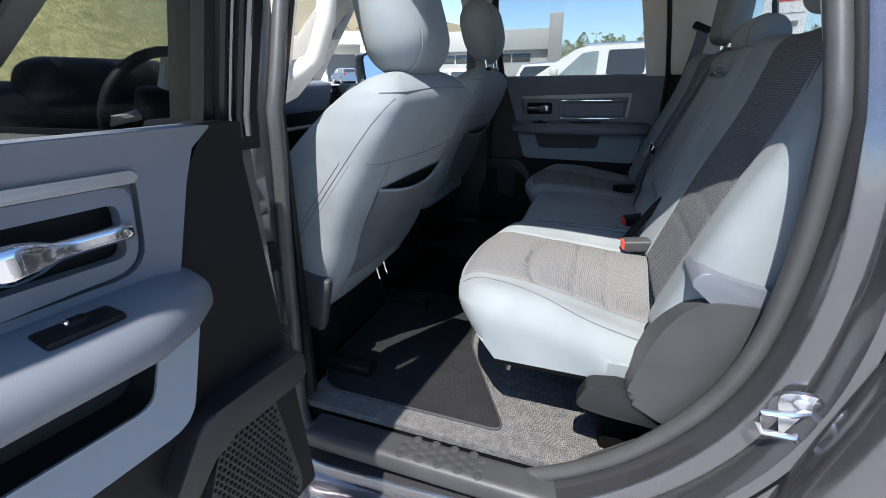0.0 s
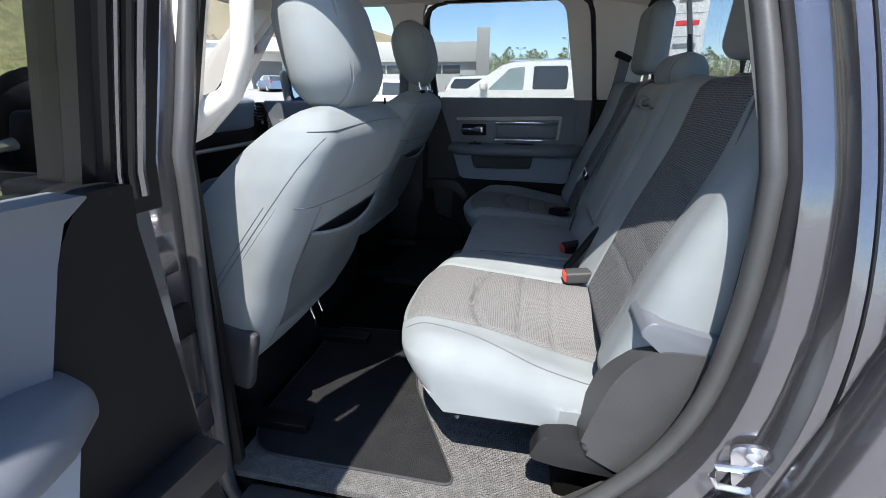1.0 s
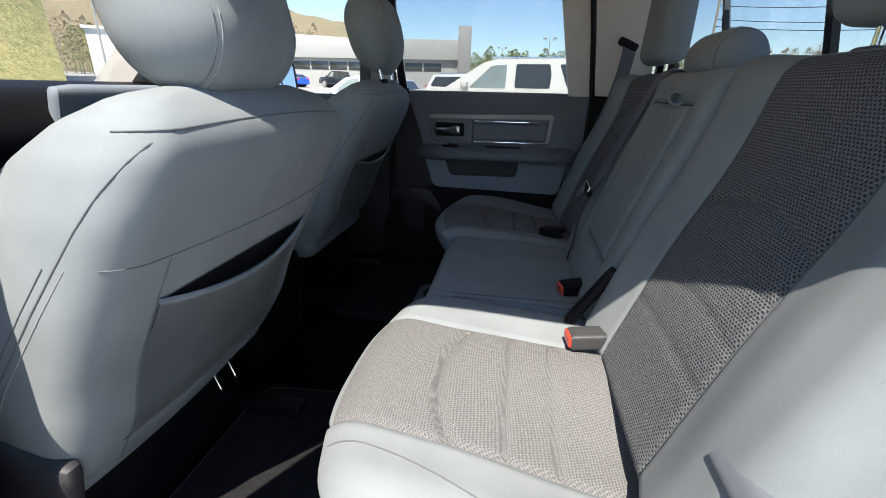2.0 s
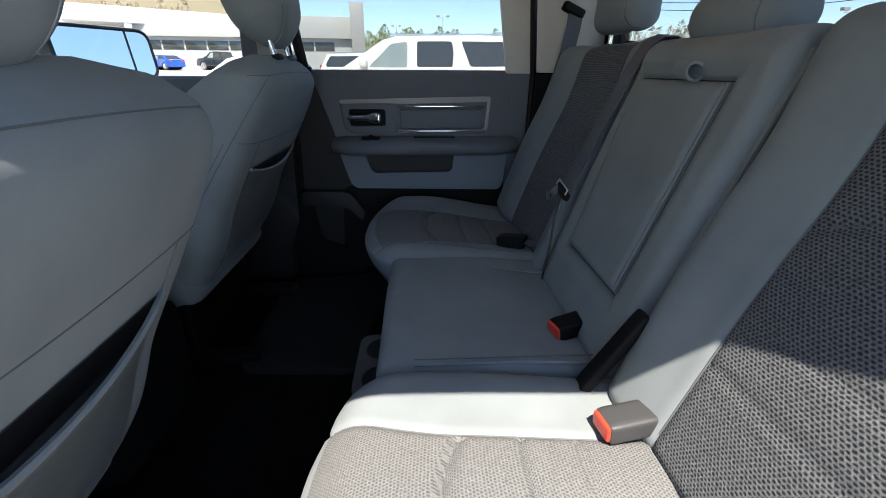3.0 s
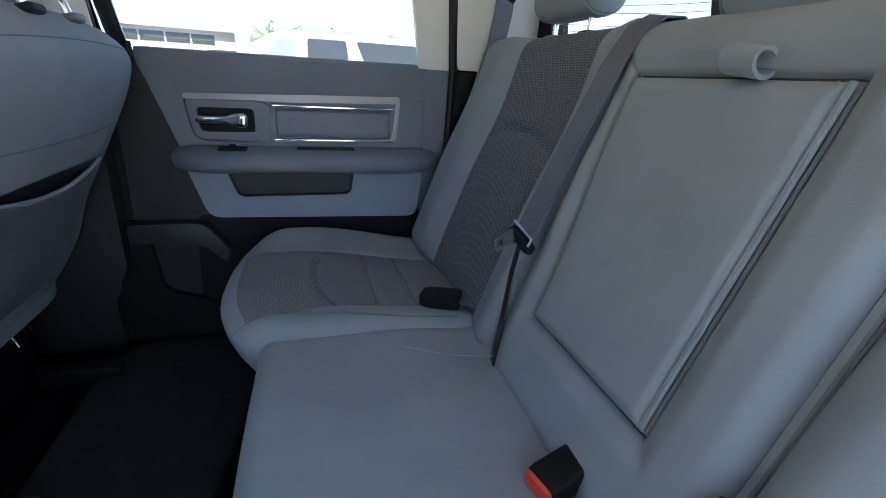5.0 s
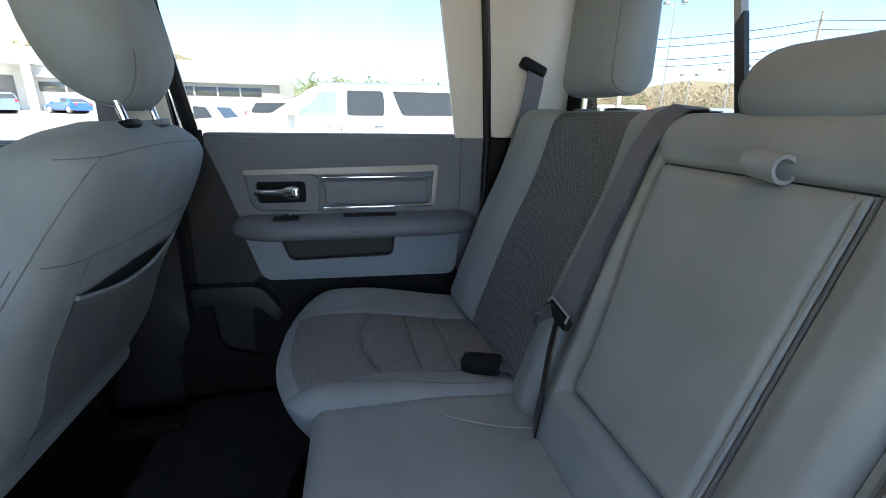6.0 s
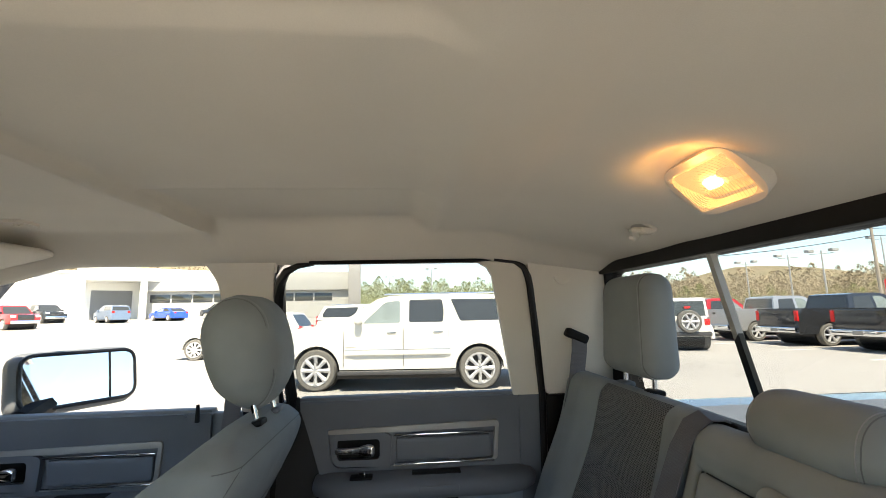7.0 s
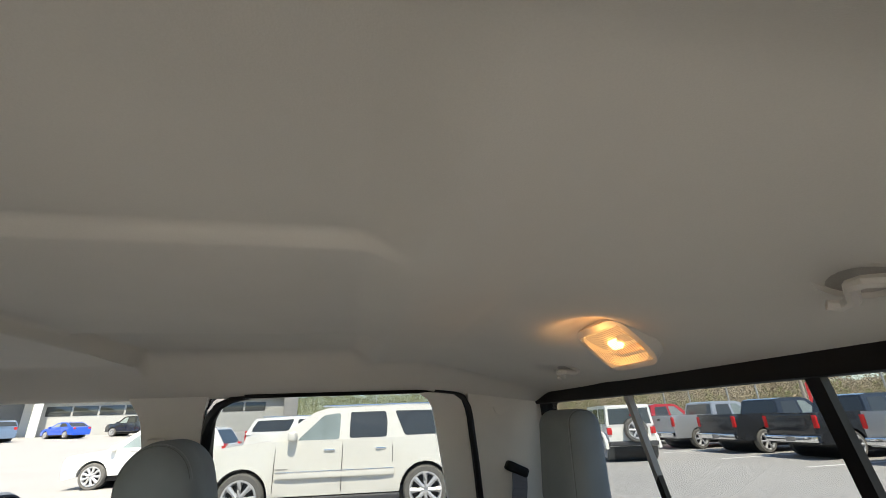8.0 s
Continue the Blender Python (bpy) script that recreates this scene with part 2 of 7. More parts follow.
def plate(bm, outer, holes, f):
    """A plate with holes: outlines in (u, v); f(u, v, w) places it."""
    loops = [outer, *holes]
    flat = [p for lp in loops for p in lp]
    t = B()
    vs = [t.verts.new((u, v, 0)) for u, v in flat]
    t.verts.index_update()
    es, k = [], 0
    for lp in loops:
        es += [t.edges.new((vs[k + i], vs[k + (i + 1) % len(lp)])) for i in range(len(lp))]
        k += len(lp)
    bmesh.ops.triangle_fill(t, use_beauty=True, use_dissolve=False, edges=es)
    tris = [tuple(v.index for v in f.verts) for f in t.faces]
    t.free()
    a = [bm.verts.new(f(u, v, 0)) for u, v in flat]
    b = [bm.verts.new(f(u, v, 1)) for u, v in flat]
    for t in tris:
        try:
            bm.faces.new([a[i] for i in t])
            bm.faces.new([b[i] for i in reversed(t)])
        except ValueError:
            pass
    k = 0
    for lp in loops:
        n = len(lp)
        for i in range(n):
            bm.faces.new((a[k + i], b[k + i], b[k + (i + 1) % n], a[k + (i + 1) % n]))
        k += n
    return bm


def grid(bm, f, us, vs):
    vv = [[bm.verts.new(f(u, v)) for v in vs] for u in us]
    for i in range(len(us) - 1):
        for j in range(len(vs) - 1):
            bm.faces.new((vv[i][j], vv[i + 1][j], vv[i + 1][j + 1], vv[i][j + 1]))
    return vv


def sweep(bm, path, r, n=8, closed=False, squash=1.0, up=(0, 0, 1)):
    """A tube along a path; r: one radius or one a point."""
    pts = [Vector(p) for p in path]
    k = len(pts)
    rings = []
    for i, p in enumerate(pts):
        a = pts[i - 1] if (i or closed) else p
        c = pts[(i + 1) % k] if (i < k - 1 or closed) else p
        t = (c - a).normalized()
        s = t.cross(Vector(up))
        if s.length < 1e-4:
            s = t.cross(Vector((1, 0.2, 0)))
        s.normalize()
        w = s.cross(t).normalized()
        rad = r[i] if isinstance(r, (list, tuple)) else r
        rings.append([bm.verts.new(p + (s * math.cos(2 * math.pi * j / n) + w * math.sin(2 * math.pi * j / n) * squash) * rad) for j in range(n)])
    for i in range(k if closed else k - 1):
        x, y = rings[i], rings[(i + 1) % k]
        for j in range(n):
            bm.faces.new((x[j], x[(j + 1) % n], y[(j + 1) % n], y[j]))
    if not closed:
        bm.faces.new(rings[0][::-1])
        bm.faces.new(rings[-1])
    return bm


def ribbon(bm, path, wide, thick=0.0015, width=0.048):
    """A strap: path of places, wide: its width's direction at each place."""
    rows = []
    for i, p in enumerate(path):
        p = Vector(p)
        a, c = Vector(path[max(0, i - 1)]), Vector(path[min(len(path) - 1, i + 1)])
        t = (c - a).normalized()
        w = Vector(wide[i] if isinstance(wide, list) else wide)
        w = (w - t * w.dot(t)).normalized() * width / 2
        nrm = t.cross(w).normalized() * thick
        rows.append([bm.verts.new(q) for q in (p - w - nrm, p + w - nrm, p + w + nrm, p - w + nrm)])
    for x, y in zip(rows, rows[1:]):
        for j in range(4):
            bm.faces.new((x[j], x[(j + 1) % 4], y[(j + 1) % 4], y[j]))
    bm.faces.new(rows[0][::-1])
    bm.faces.new(rows[-1])
    return bm


def rbox(bm, half, r, cuts=8, warp=None):
    """A rounded block about the origin, bent by warp(Vector) -> Vector."""
    t = B()
    bmesh.ops.create_cube(t, size=2.0)
    bmesh.ops.subdivide_edges(t, edges=t.edges[:], cuts=cuts, use_grid_fill=True)
    hv = Vector(half)
    r = min(r, *half) * 0.999
    for v in t.verts:
        p = Vector([math.copysign(abs(c) ** 0.8, c) * h for c, h in zip(v.co, hv)])
        c = Vector([max(-(h - r), min(h - r, x)) for x, h in zip(p, hv)])
        d = p - c
        if d.length > 1e-9:
            p = c + d.normalized() * r
        v.co = warp(p) if warp else p
    tmp = bpy.data.meshes.new("tmp")
    t.to_mesh(tmp)
    t.free()
    bm.from_mesh(tmp)
    bpy.data.meshes.remove(tmp)
    return bm


def lathe(bm, profile, centre, axis="y", n=28):
    """profile: (radius, along) pairs, turned about an axis through centre."""
    c = Vector(centre)
    rings = []
    for rad, a in profile:
        ring = []
        for j in range(n):
            s, t = math.sin(2 * math.pi * j / n) * rad, math.cos(2 * math.pi * j / n) * rad
            v = {"y": (s, a, t), "x": (a, s, t), "z": (s, t, a)}[axis]
            ring.append(bm.verts.new(c + Vector(v)))
        rings.append(ring)
    for x, y in zip(rings, rings[1:]):
        for j in range(n):
            bm.faces.new((x[j], x[(j + 1) % n], y[(j + 1) % n], y[j]))
    for ring in (rings[0], rings[-1]):
        try:
            bm.faces.new(ring)
        except ValueError:
            pass
    return bm


def divide(bm, key):
    """Splits a mesh's faces into meshes by key(face)."""
    out = {}
    for f in bm.faces:
        k = key(f)
        t, seen = out.setdefault(k, (B(), {}))
        vs = []
        for v in f.verts:
            if v not in seen:
                seen[v] = t.verts.new(v.co)
            vs.append(seen[v])
        t.faces.new(vs)
    bm.free()
    return {k: t for k, (t, _) in out.items()}


def lin(x, pts):
    """Piecewise linear reading of a table of (x, value)."""
    if x <= pts[0][0]:
        return pts[0][1]
    for (a, p), (b, q) in zip(pts, pts[1:]):
        if x <= b:
            return p + (q - p) * (x - a) / (b - a)
    return pts[-1][1]


def ease(x):
    x = max(0.0, min(1.0, x))
    return x * x * (3 - 2 * x)


def spaced(a, b, n, edge=0.6):
    return [a + (b - a) * (edge * (0.5 - 0.5 * math.cos(math.pi * i / n)) + (1 - edge) * i / n) for i in range(n + 1)]


def drop(d, r):
    return 0.0 if d >= r else r - math.sqrt(max(0.0, r * r - (r - d) ** 2))


def padded(u, v, r, place, relief, nu, nv, thick, snaps=(), bend=None, region=None):
    """An upholstered block: a grid over u x v whose rims roll over with the radii r = (u0, u1, v0, v1), closed behind.
    place(u, v, h): the place at a height h over the base surface."""
    bm = B()
    us, vs = spaced(*u, nu), spaced(*v, nv)
    for q in snaps:
        # a grid column on each seam
        i = min(range(1, nu), key=lambda k: abs(us[k] - q))
        us[i] = q

    def f(a, b):
        a = bend(a, b) if bend else a
        h = relief(a, b)
        h -= drop(a - u[0], r[0]) + drop(u[1] - a, r[1]) + drop(b - v[0], r[2]) + drop(v[1] - b, r[3])
        return place(a, b, max(h, -thick * 0.7))
    vv = grid(bm, f, us, vs)
    if region:
        bm.faces.ensure_lookup_table()
        for i in range(nu):
            for j in range(nv):
                if region((us[i] + us[i + 1]) / 2, (vs[j] + vs[j + 1]) / 2):
                    bm.faces[i * nv + j].tag = True
    rim = [(i, 0) for i in range(nu)] + [(nu, j) for j in range(nv)] + [(i, nv) for i in range(nu, 0, -1)] + [(0, j) for j in range(nv, 0, -1)]
    low = [bm.verts.new(place(bend(us[i], vs[j]) if bend else us[i], vs[j], -thick)) for i, j in rim]
    k = len(rim)
    for a in range(k):
        (i, j), (p, q) = rim[a], rim[(a + 1) % k]
        bm.faces.new((vv[i][j], low[a], low[(a + 1) % k], vv[p][q]))
    bm.faces.new(low)
    return bm


def groove(d, w=0.004, deep=0.006):
    return -deep * math.exp(-(d / w) ** 2)


# ---------------------------------------------------------------- the cab: body shell
GROUND = 0.22
FLOOR = 0.752


def y_in(z):
    """Half width at the inner trim: upright below the belt line, leaning in above."""
    return 0.84 if z < 1.45 else 0.84 - (z - 1.45) * 0.33


def y_out(z):
    return 0.985 - 0.30 * (max(0.0, z - 1.28) if z > 1.44 else max(0.0, z - 1.12) ** 2 / 0.64)


def wall_f(side, a=0.0, b=1.0):
    """Places (x, z, w) on a cab side: w = 0 outer, 1 inner skin, blended from a to b."""
    def f(u, v, w):
        k = a + (b - a) * w
        return (u, side * (y_out(v) * (1 - k) + y_in(v) * k), v)
    return f


OPENING = rounded([(-0.550, 1.905), (-0.540, 1.45), (-0.570, 1.12), (-0.602, 0.655), (-0.07, 0.69), (0.150, 0.835), (0.290, 1.035), (0.324, 1.265), (0.307, 1.53), (0.231, 1.905)],
                  [0.07, 0.1, 0.1, 0.11, 0.2, 0.12, 0.12, 0.12, 0.12, 0.07], 6)
OPENING = densify(OPENING, 0.06)
WIN_REAR = densify(rounded([(-0.497, 1.893), (-0.478, 1.497), (0.187, 1.507), (0.112, 1.905)], [0.09, 0.015, 0.015, 0.10], 6), 0.05)
WIN_FRONT = densify(rounded([(-1.22, 1.928), (-1.66, 1.475), (-0.655, 1.475), (-0.690, 1.928)], [0.12, 0.04, 0.02, 0.10], 6), 0.05)
WIN_LEFT = densify(rounded([(-1.22, 1.90), (-1.72, 1.405), (-0.66, 1.405), (-0.69, 1.90)], [0.12, 0.04, 0.02, 0.09], 6), 0.05)
SIDE = densify([(-2.05, 0.55), (0.56, 0.55), (0.56, 1.55), (0.50, 1.935), (-1.28, 1.935), (-1.95, 1.42), (-2.05, 1.40)], 0.08)

def offset(pts, d):
    """An outline moved outwards by d."""
    n, out = len(pts), []
    area = sum(pts[i][0] * pts[(i + 1) % n][1] - pts[(i + 1) % n][0] * pts[i][1] for i in range(n))
    sg = 1 if area > 0 else -1
    for i in range(n):
        (ax, az), (bx, bz) = pts[i - 2], pts[(i + 2) % n]
        k = math.hypot(bx - ax, bz - az) or 1.0
        out.append((pts[i][0] + sg * d * (bz - az) / k, pts[i][1] - sg * d * (bx - ax) / k))
    return out


WIDE = offset(OPENING, 0.092)
cab_left = single("wall_left", plate(B(), SIDE, [WIDE, WIN_LEFT], wall_f(-1, 0.0, 0.12)), PAINT, "dark granite metallic cab side with an open rear doorway", "vehicle body", kind="structure")
bm = B()
rings = []
for d, k in ((0.092, 0.0), (0.089, 0.05), (0.082, 0.09), (0.062, 0.12), (0.055, 0.15), (0.050, 0.40), (0.044, 0.46), (0.024, 0.49), (0.017, 0.53), (0.011, 0.88), (0.0, 0.92), (0.0, 1.06)):
    rings.append([bm.verts.new((x, -(y_out(z) * (1 - k) + y_in(z) * k), z)) for x, z in offset(OPENING, d)])
for a, b in zip(rings, rings[1:]):
    for i in range(len(a)):
        bm.faces.new((a[i], a[(i + 1) % len(a)], b[(i + 1) % len(a)], b[i]))
single("door_jamb", bm, PAINT, "stepped dark metallic door jamb round the open doorway", "vehicle body", kind="structure", angle=42)
cab_left_in = single("wall_left_lining", plate(B(), SIDE, [OPENING, WIN_LEFT], wall_f(-1, 0.90, 1.0)), BLACKPL, "black inner lining of the cab side", "vehicle body", kind="structure")
SIDE_RIGHT = [(x, z + (0.045 if z > 1.90 else 0.0)) for x, z in SIDE]
cab_right = single("wall_right", plate(B(), SIDE_RIGHT, [offset(WIN_REAR, 0.045), offset(WIN_FRONT, 0.03)], wall_f(1, 0.0, 0.93)), PAINT, "dark granite metallic cab side with two window openings", "vehicle body", kind="structure")

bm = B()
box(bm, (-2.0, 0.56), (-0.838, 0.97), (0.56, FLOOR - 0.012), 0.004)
single("floor", bm, CARPET, "black carpeted truck cab floor, darkened for its shade", "floor", kind="structure")


def roof_z(x, y):
    """The moulded headliner: two long recesses beside a flat centre strip, falling to the doors and the back window."""
    a = abs(y)
    z = 1.983
    hollow = ease((x + 0.664 - 0.03 * a * a) / 0.016) * ease((-0.060 - x) / 0.075) * ease((0.615 - a) / 0.085)
    z += hollow * (0.022 + 0.014 * ease((a - 0.240) / 0.020))
    z -= 0.012 * math.exp(-((x + 0.655) / 0.012) ** 2) * ease((0.62 - a) / 0.05) * 0.4
    z -= 0.075 * ease((a - 0.55) / 0.14)
    z -= 0.068 * max(0.0, (x - 0.06) / 0.30) ** 1.2 * (1 - 0.6 * ease((a - 0.55) / 0.14))
    z -= 0.05 * ease((-1.05 - x) / 0.25)
    z += 0.030 * math.exp(-((x - 0.232) / 0.045) ** 2 - ((y + 0.045) / 0.075) ** 2)
    for c, d in ((0.262, 0.345), (-0.385, 0.305)):
        z += 0.013 * math.exp(-((y - c) / 0.055) ** 2 - ((x - d) / 0.06) ** 2)
    return z


bm = B()
xs, ys = [-1.30 + 1.74 * i / 260 for i in range(261)], [-0.70 + 1.40 * j / 150 for j in range(151)]
grid(bm, lambda x, y: (x, y, roof_z(x, y)), xs, ys)
single("ceiling", bm, LINER, "beige fabric headliner with moulded recesses", "headliner", kind="structure", angle=60)
bm = B()
box(bm, (-1.34, 0.52), (-0.80, 0.80), (2.034, 2.064), 0.01)
single("roof", bm, PAINT, "dark metallic outer roof panel of the truck", "roof", kind="structure")
bm = B()
for s in (-1, 1):
    ngon_prism(bm, [(-1.34, 1.90 if s < 0 else 1.962), (0.52, 1.90 if s < 0 else 1.962), (0.52, 2.04), (-1.34, 2.04)], lambda u, v, w: (u, s * (0.70 + 0.08 * w), v))
single("roof_rail", bm, PAINT, "dark metallic roof rail over the doors", "vehicle body", kind="structure")

# rear wall with the sliding back window
RX = lambda z: 0.50 - (z - 1.58) * 0.20
RWIN = rounded([(-0.71, 1.485), (0.71, 1.485), (0.665, 1.868), (-0.665, 1.868)], [0.04, 0.04, 0.03, 0.03], 5)
bm = plate(B(), densify([(-0.86, 0.70), (0.86, 0.70), (0.86, 1.45), (0.70, 1.95), (-0.70, 1.95), (-0.86, 1.45)], 0.1), [RWIN], lambda u, v, w: (RX(v) + 0.05 * w, u, v))
single("wall_back", bm, BLACKPL, "black rear cab wall framing the sliding back window", "vehicle body", kind="structure")
win = thing("window_back", (0.5, 0, 1.56), "wide back window with a framed centre slider", "window", kind="structure")


def rear_bar(y0, y1, w):
    return ngon_prism(B(), [(y0 - w, 1.48), (y0 + w, 1.48), (y1 + w, 1.872), (y1 - w, 1.872)], lambda u, v, k: (RX(v) - 0.003 + 0.013 * k, u, v))


part("slider_frame", rear_bar(0.187, 0.207, 0.0065), SATIN, win, "pale aluminium slider frame")
part("slider_gasket", ngon_prism(B(), [(0.170, 1.485), (0.190, 1.485), (0.199, 1.70), (0.184, 1.715)], lambda u, v, k: (RX(v) - 0.007 + 0.01 * k, u, v)), RUBBER, win, "black rubber gasket")
part("slider_frame", rear_bar(-0.205, -0.205, 0.010), RUBBER, win, "black slider frame")
part("pane", plate(B(), RWIN, [], lambda u, v, k: (RX(v) + 0.018 + 0.004 * k, u, v)), TINT, win).visible_shadow = False
bm = B()
box(bm, (0.428, 0.452), (-0.69, 0.69), (1.866, 1.912), 0.006)
part("header_seal", bm, BLACKPL, win, "black band over the glass")


def inner_trim(name, outline, side, mat, label, thick=0.03, holes=()):
    f = lambda u, v, w: (u, side * (y_in(v) - thick * (1 - w) * 1.0 + 0.004), v)
    return single(name, plate(B(), densify(outline, 0.05), list(holes), f), mat, label, "pillar trim", kind="structure")


for s in (-1, 1):
    inner_trim("pillar_trim_b", rounded([(-0.665, 1.905), (-0.640, 1.48), (-0.655, 1.30), (-0.76, 1.26), (-0.78, 0.78), (-0.555, 0.78), (-0.535, 1.45), (-0.52, 1.905)], 0.02), s, BLACKPL, "dark lower pillar trim between the doors", 0.012)
    inner_trim("pillar_trim_upper", rounded([(-0.72, 1.932), (-0.676, 1.86), (-0.672, 1.81), (-0.646, 1.60), (-0.640, 1.48), (-0.535, 1.48), (-0.525, 1.87), (-0.51, 1.932)], [0.0, 0.04, 0.02, 0.05, 0.01, 0.01, 0.03, 0.0], 5), s, PILLAR, "beige upper pillar trim between the doors", 0.022)
    q = 0.022 if s < 0 else 0.0
    inner_trim("pillar_trim_c", rounded([(0.205 + q, 1.925), (0.285 + q, 1.505), (0.505, 1.505), (0.445, 1.925)], 0.012), s, PILLAR, "beige rear corner pillar trim", 0.035)
    inner_trim("quarter_trim", rounded([(0.275 + 2 * q, 1.50), (0.275 + 2 * q, 0.80), (0.52, 0.80), (0.51, 1.50)], 0.01), s, BLACKPL, "black lower rear corner trim", 0.03)
    inner_trim("kick_trim", rounded([(-0.62, 1.10), (-0.62, 0.75), (-0.33, 0.75), (-0.38, 0.86), (-0.50, 0.90), (-0.52, 1.10)], 0.03), s, BLACKPL, "black kick panel under the pillar", 0.03) if s > 0 else None
bm = ngon_prism(B(), densify(rounded([(-0.80, 1.30), (-0.80, 0.76), (-0.602, 0.76), (-0.602, 0.925), (-0.562, 0.965), (-0.556, 1.30), (-0.575, 1.43), (-0.70, 1.43)], [0.01, 0.01, 0.02, 0.03, 0.03, 0.05, 0.03, 0.03], 4), 0.06), along("y", 0.775, 0.86), 0.018)
single("pillar_cover", bm, EDGEPL, "dark grained lower pillar cover with a rounded edge", "pillar trim", kind="structure")
inner_trim("window_frame_trim", [(0.03, 1.914), (0.068, 1.906), (0.092, 1.892), (0.107, 1.868), (0.114, 1.84), (0.186, 1.502), (0.266, 1.502), (0.214, 1.84), (0.206, 1.87), (0.19, 1.895), (0.165, 1.914)], 1, PILLAR, "beige window frame of the closed door", 0.02)

# black seals round the doorway and windows
bm = B()
sweep(bm, [(x, -(y_in(z) + 0.012), z) for x, z in OPENING], 0.015, 10, True, up=(0, 1, 0))
single("door_seal", bm, WEATHER, "black rubber weatherstrip round the open doorway", "door seal", kind="structure")
bm = B()
sweep(bm, [(x, y_in(z) - 0.012, z) for x, z in [(-0.492, 1.49), (-0.499, 1.58), (-0.506, 1.68), (-0.512, 1.77), (-0.512, 1.82), (-0.506, 1.858), (-0.488, 1.888), (-0.455, 1.904), (-0.41, 1.910)]], [0.017] * 5 + [0.015, 0.012, 0.009, 0.007], 8)
single("window_seal", bm, RUBBER, "black rubber seal beside the door window", "door seal", kind="structure")
bm = B()
sweep(bm, [(x, y_in(z) - 0.026, z) for x, z in densify([(-0.42, 1.910), (0.11, 1.912)], 0.05)], 0.006, 6)
sweep(bm, [(x, y_in(z) - 0.026, z) for x, z in [(0.11, 1.915), (0.17, 1.908), (0.198, 1.892), (0.213, 1.865), (0.22, 1.84), (0.245, 1.70), (0.275, 1.50), (0.276, 1.30), (0.27, 1.10)]], [0.006, 0.007, 0.009] + [0.011] * 6, 8, up=(0, 1, 0))
single("window_seal", bm, RUBBER, "black rubber seal round the closed door", "door seal", kind="structure")


def pane(name, outline, side, depth, mat=GLASS):
    ob = single(name, plate(B(), outline, [], lambda u, v, w: (u, side * (y_in(v) + depth + 0.004 * w), v)), mat, "clear side window glass" if mat is GLASS else "lightly smoked side window glass", "window", kind="structure")
    ob.visible_shadow = False


pane("window_1", offset(WIN_REAR, 0.02), 1, 0.016, TINT)
pane("window_2", offset(WIN_FRONT, 0.02), 1, 0.02)

# sill plate with its tread pattern
bm = B()
box(bm, (-0.545, 0.07), (-0.918, -0.841), (0.69, 0.740), 0.018, 3)
sill = single("sill_plate", bm, SILLPL, "dark grey plastic door sill plate with a honeycomb tread", "door sill", kind="structure")
bm = B()
for i in range(9):
    for j in range(3):
        x, y = -0.30 + i * 0.022, -0.902 + j * 0.020 + (i % 2) * 0.010
        lathe(bm, [(0.0105, 0.0), (0.0105, 0.0012), (0.009, 0.0018)], (x, y, 0.7397), "z", 6)
part("tread", bm, SILLPL, sill)
bm = B()
ngon_prism(bm, rounded([(0.06, 0.75), (0.20, 0.87), (0.30, 1.03), (0.34, 1.03), (0.34, 0.74)], 0.02), along("y", -0.87, -0.80), 0.01)
single("sill_trim", bm, TRIMPL, "grained dark grey sill trim rising to the wheel arch", "door sill", kind="structure")

# front of the cab: windscreen, dash, wheel
bm = B()
for s in (-1, 1):
    ngon_prism(bm, [(-1.17, 1.93), (-1.31, 1.945), (-2.03, 1.43), (-1.88, 1.38)], lambda u, v, w: (u, s * (y_in(v) - 0.03 - 0.07 * w), v), 0.01)
single("pillar_trim_a", bm, PILLAR, "beige sloping windscreen pillar trims", "pillar trim", kind="structure")
bm = B()
ngon_prism(bm, [(-1.24, 1.90), (-1.34, 1.90), (-1.36, 1.97), (-1.24, 1.97)], along("y", -0.72, 0.72))
single("header_trim", bm, PILLAR, "beige header trim over the windscreen", "pillar trim", kind="structure")
bm = B()
ngon_prism(bm, [(-1.32, 1.92), (-1.326, 1.92), (-2.026, 1.38), (-2.02, 1.38)], along("y", -0.78, 0.78))
ws = single("window_front", bm, GLASS, "sloping windscreen glass", "window", kind="structure")
ws.visible_shadow = False
for s in (-1, 1):
    visor = thing("sun_visor", (-1.2, s * 0.42, 1.9), "beige fabric sun visor folded up", "sun visor", "sun visors")
    bm = B()
    rbox(bm, (0.085, 0.20, 0.012), 0.012, 6, lambda p: Vector((-1.145, s * 0.42, 1.917)) + pose(0, 0, 0, 0, -14, 0).to_3x3() @ p)
    part("panel", bm, LINER, visor)
dash = thing("dashboard", (-1.7, 0, 1.0), "dark dashboard with a grey passenger side panel", "dashboard")
bm = B()
ngon_prism(bm, rounded([(-2.0, 1.46), (-1.72, 1.525), (-1.56, 1.49), (-1.50, 1.36), (-1.56, 1.00), (-1.66, 0.85), (-2.0, 0.85)], 0.05), along("y", -0.82, 0.82))
part("body", bm, BLACKPL, dash)
bm = B()
rbox(bm, (0.03, 0.30, 0.085), 0.03, 6, lambda p: Vector((-1.515, 0.46, 1.425)) + pose(0, 0, 0, 0, 12, 0).to_3x3() @ p)
part("airbag_panel", bm, GREYPL, dash, "slate grey padded panel")
bm = B()
box(bm, (-1.51, -1.49), (0.17, 0.75), (1.265, 1.285), 0.005)
part("strip", bm, SATIN, dash, "silver strip")
bm = B()
for i in range(5):
    box(bm, (-1.50, -1.475), (0.74, 0.81), (1.39 + i * 0.016, 1.396 + i * 0.016), 0.002)
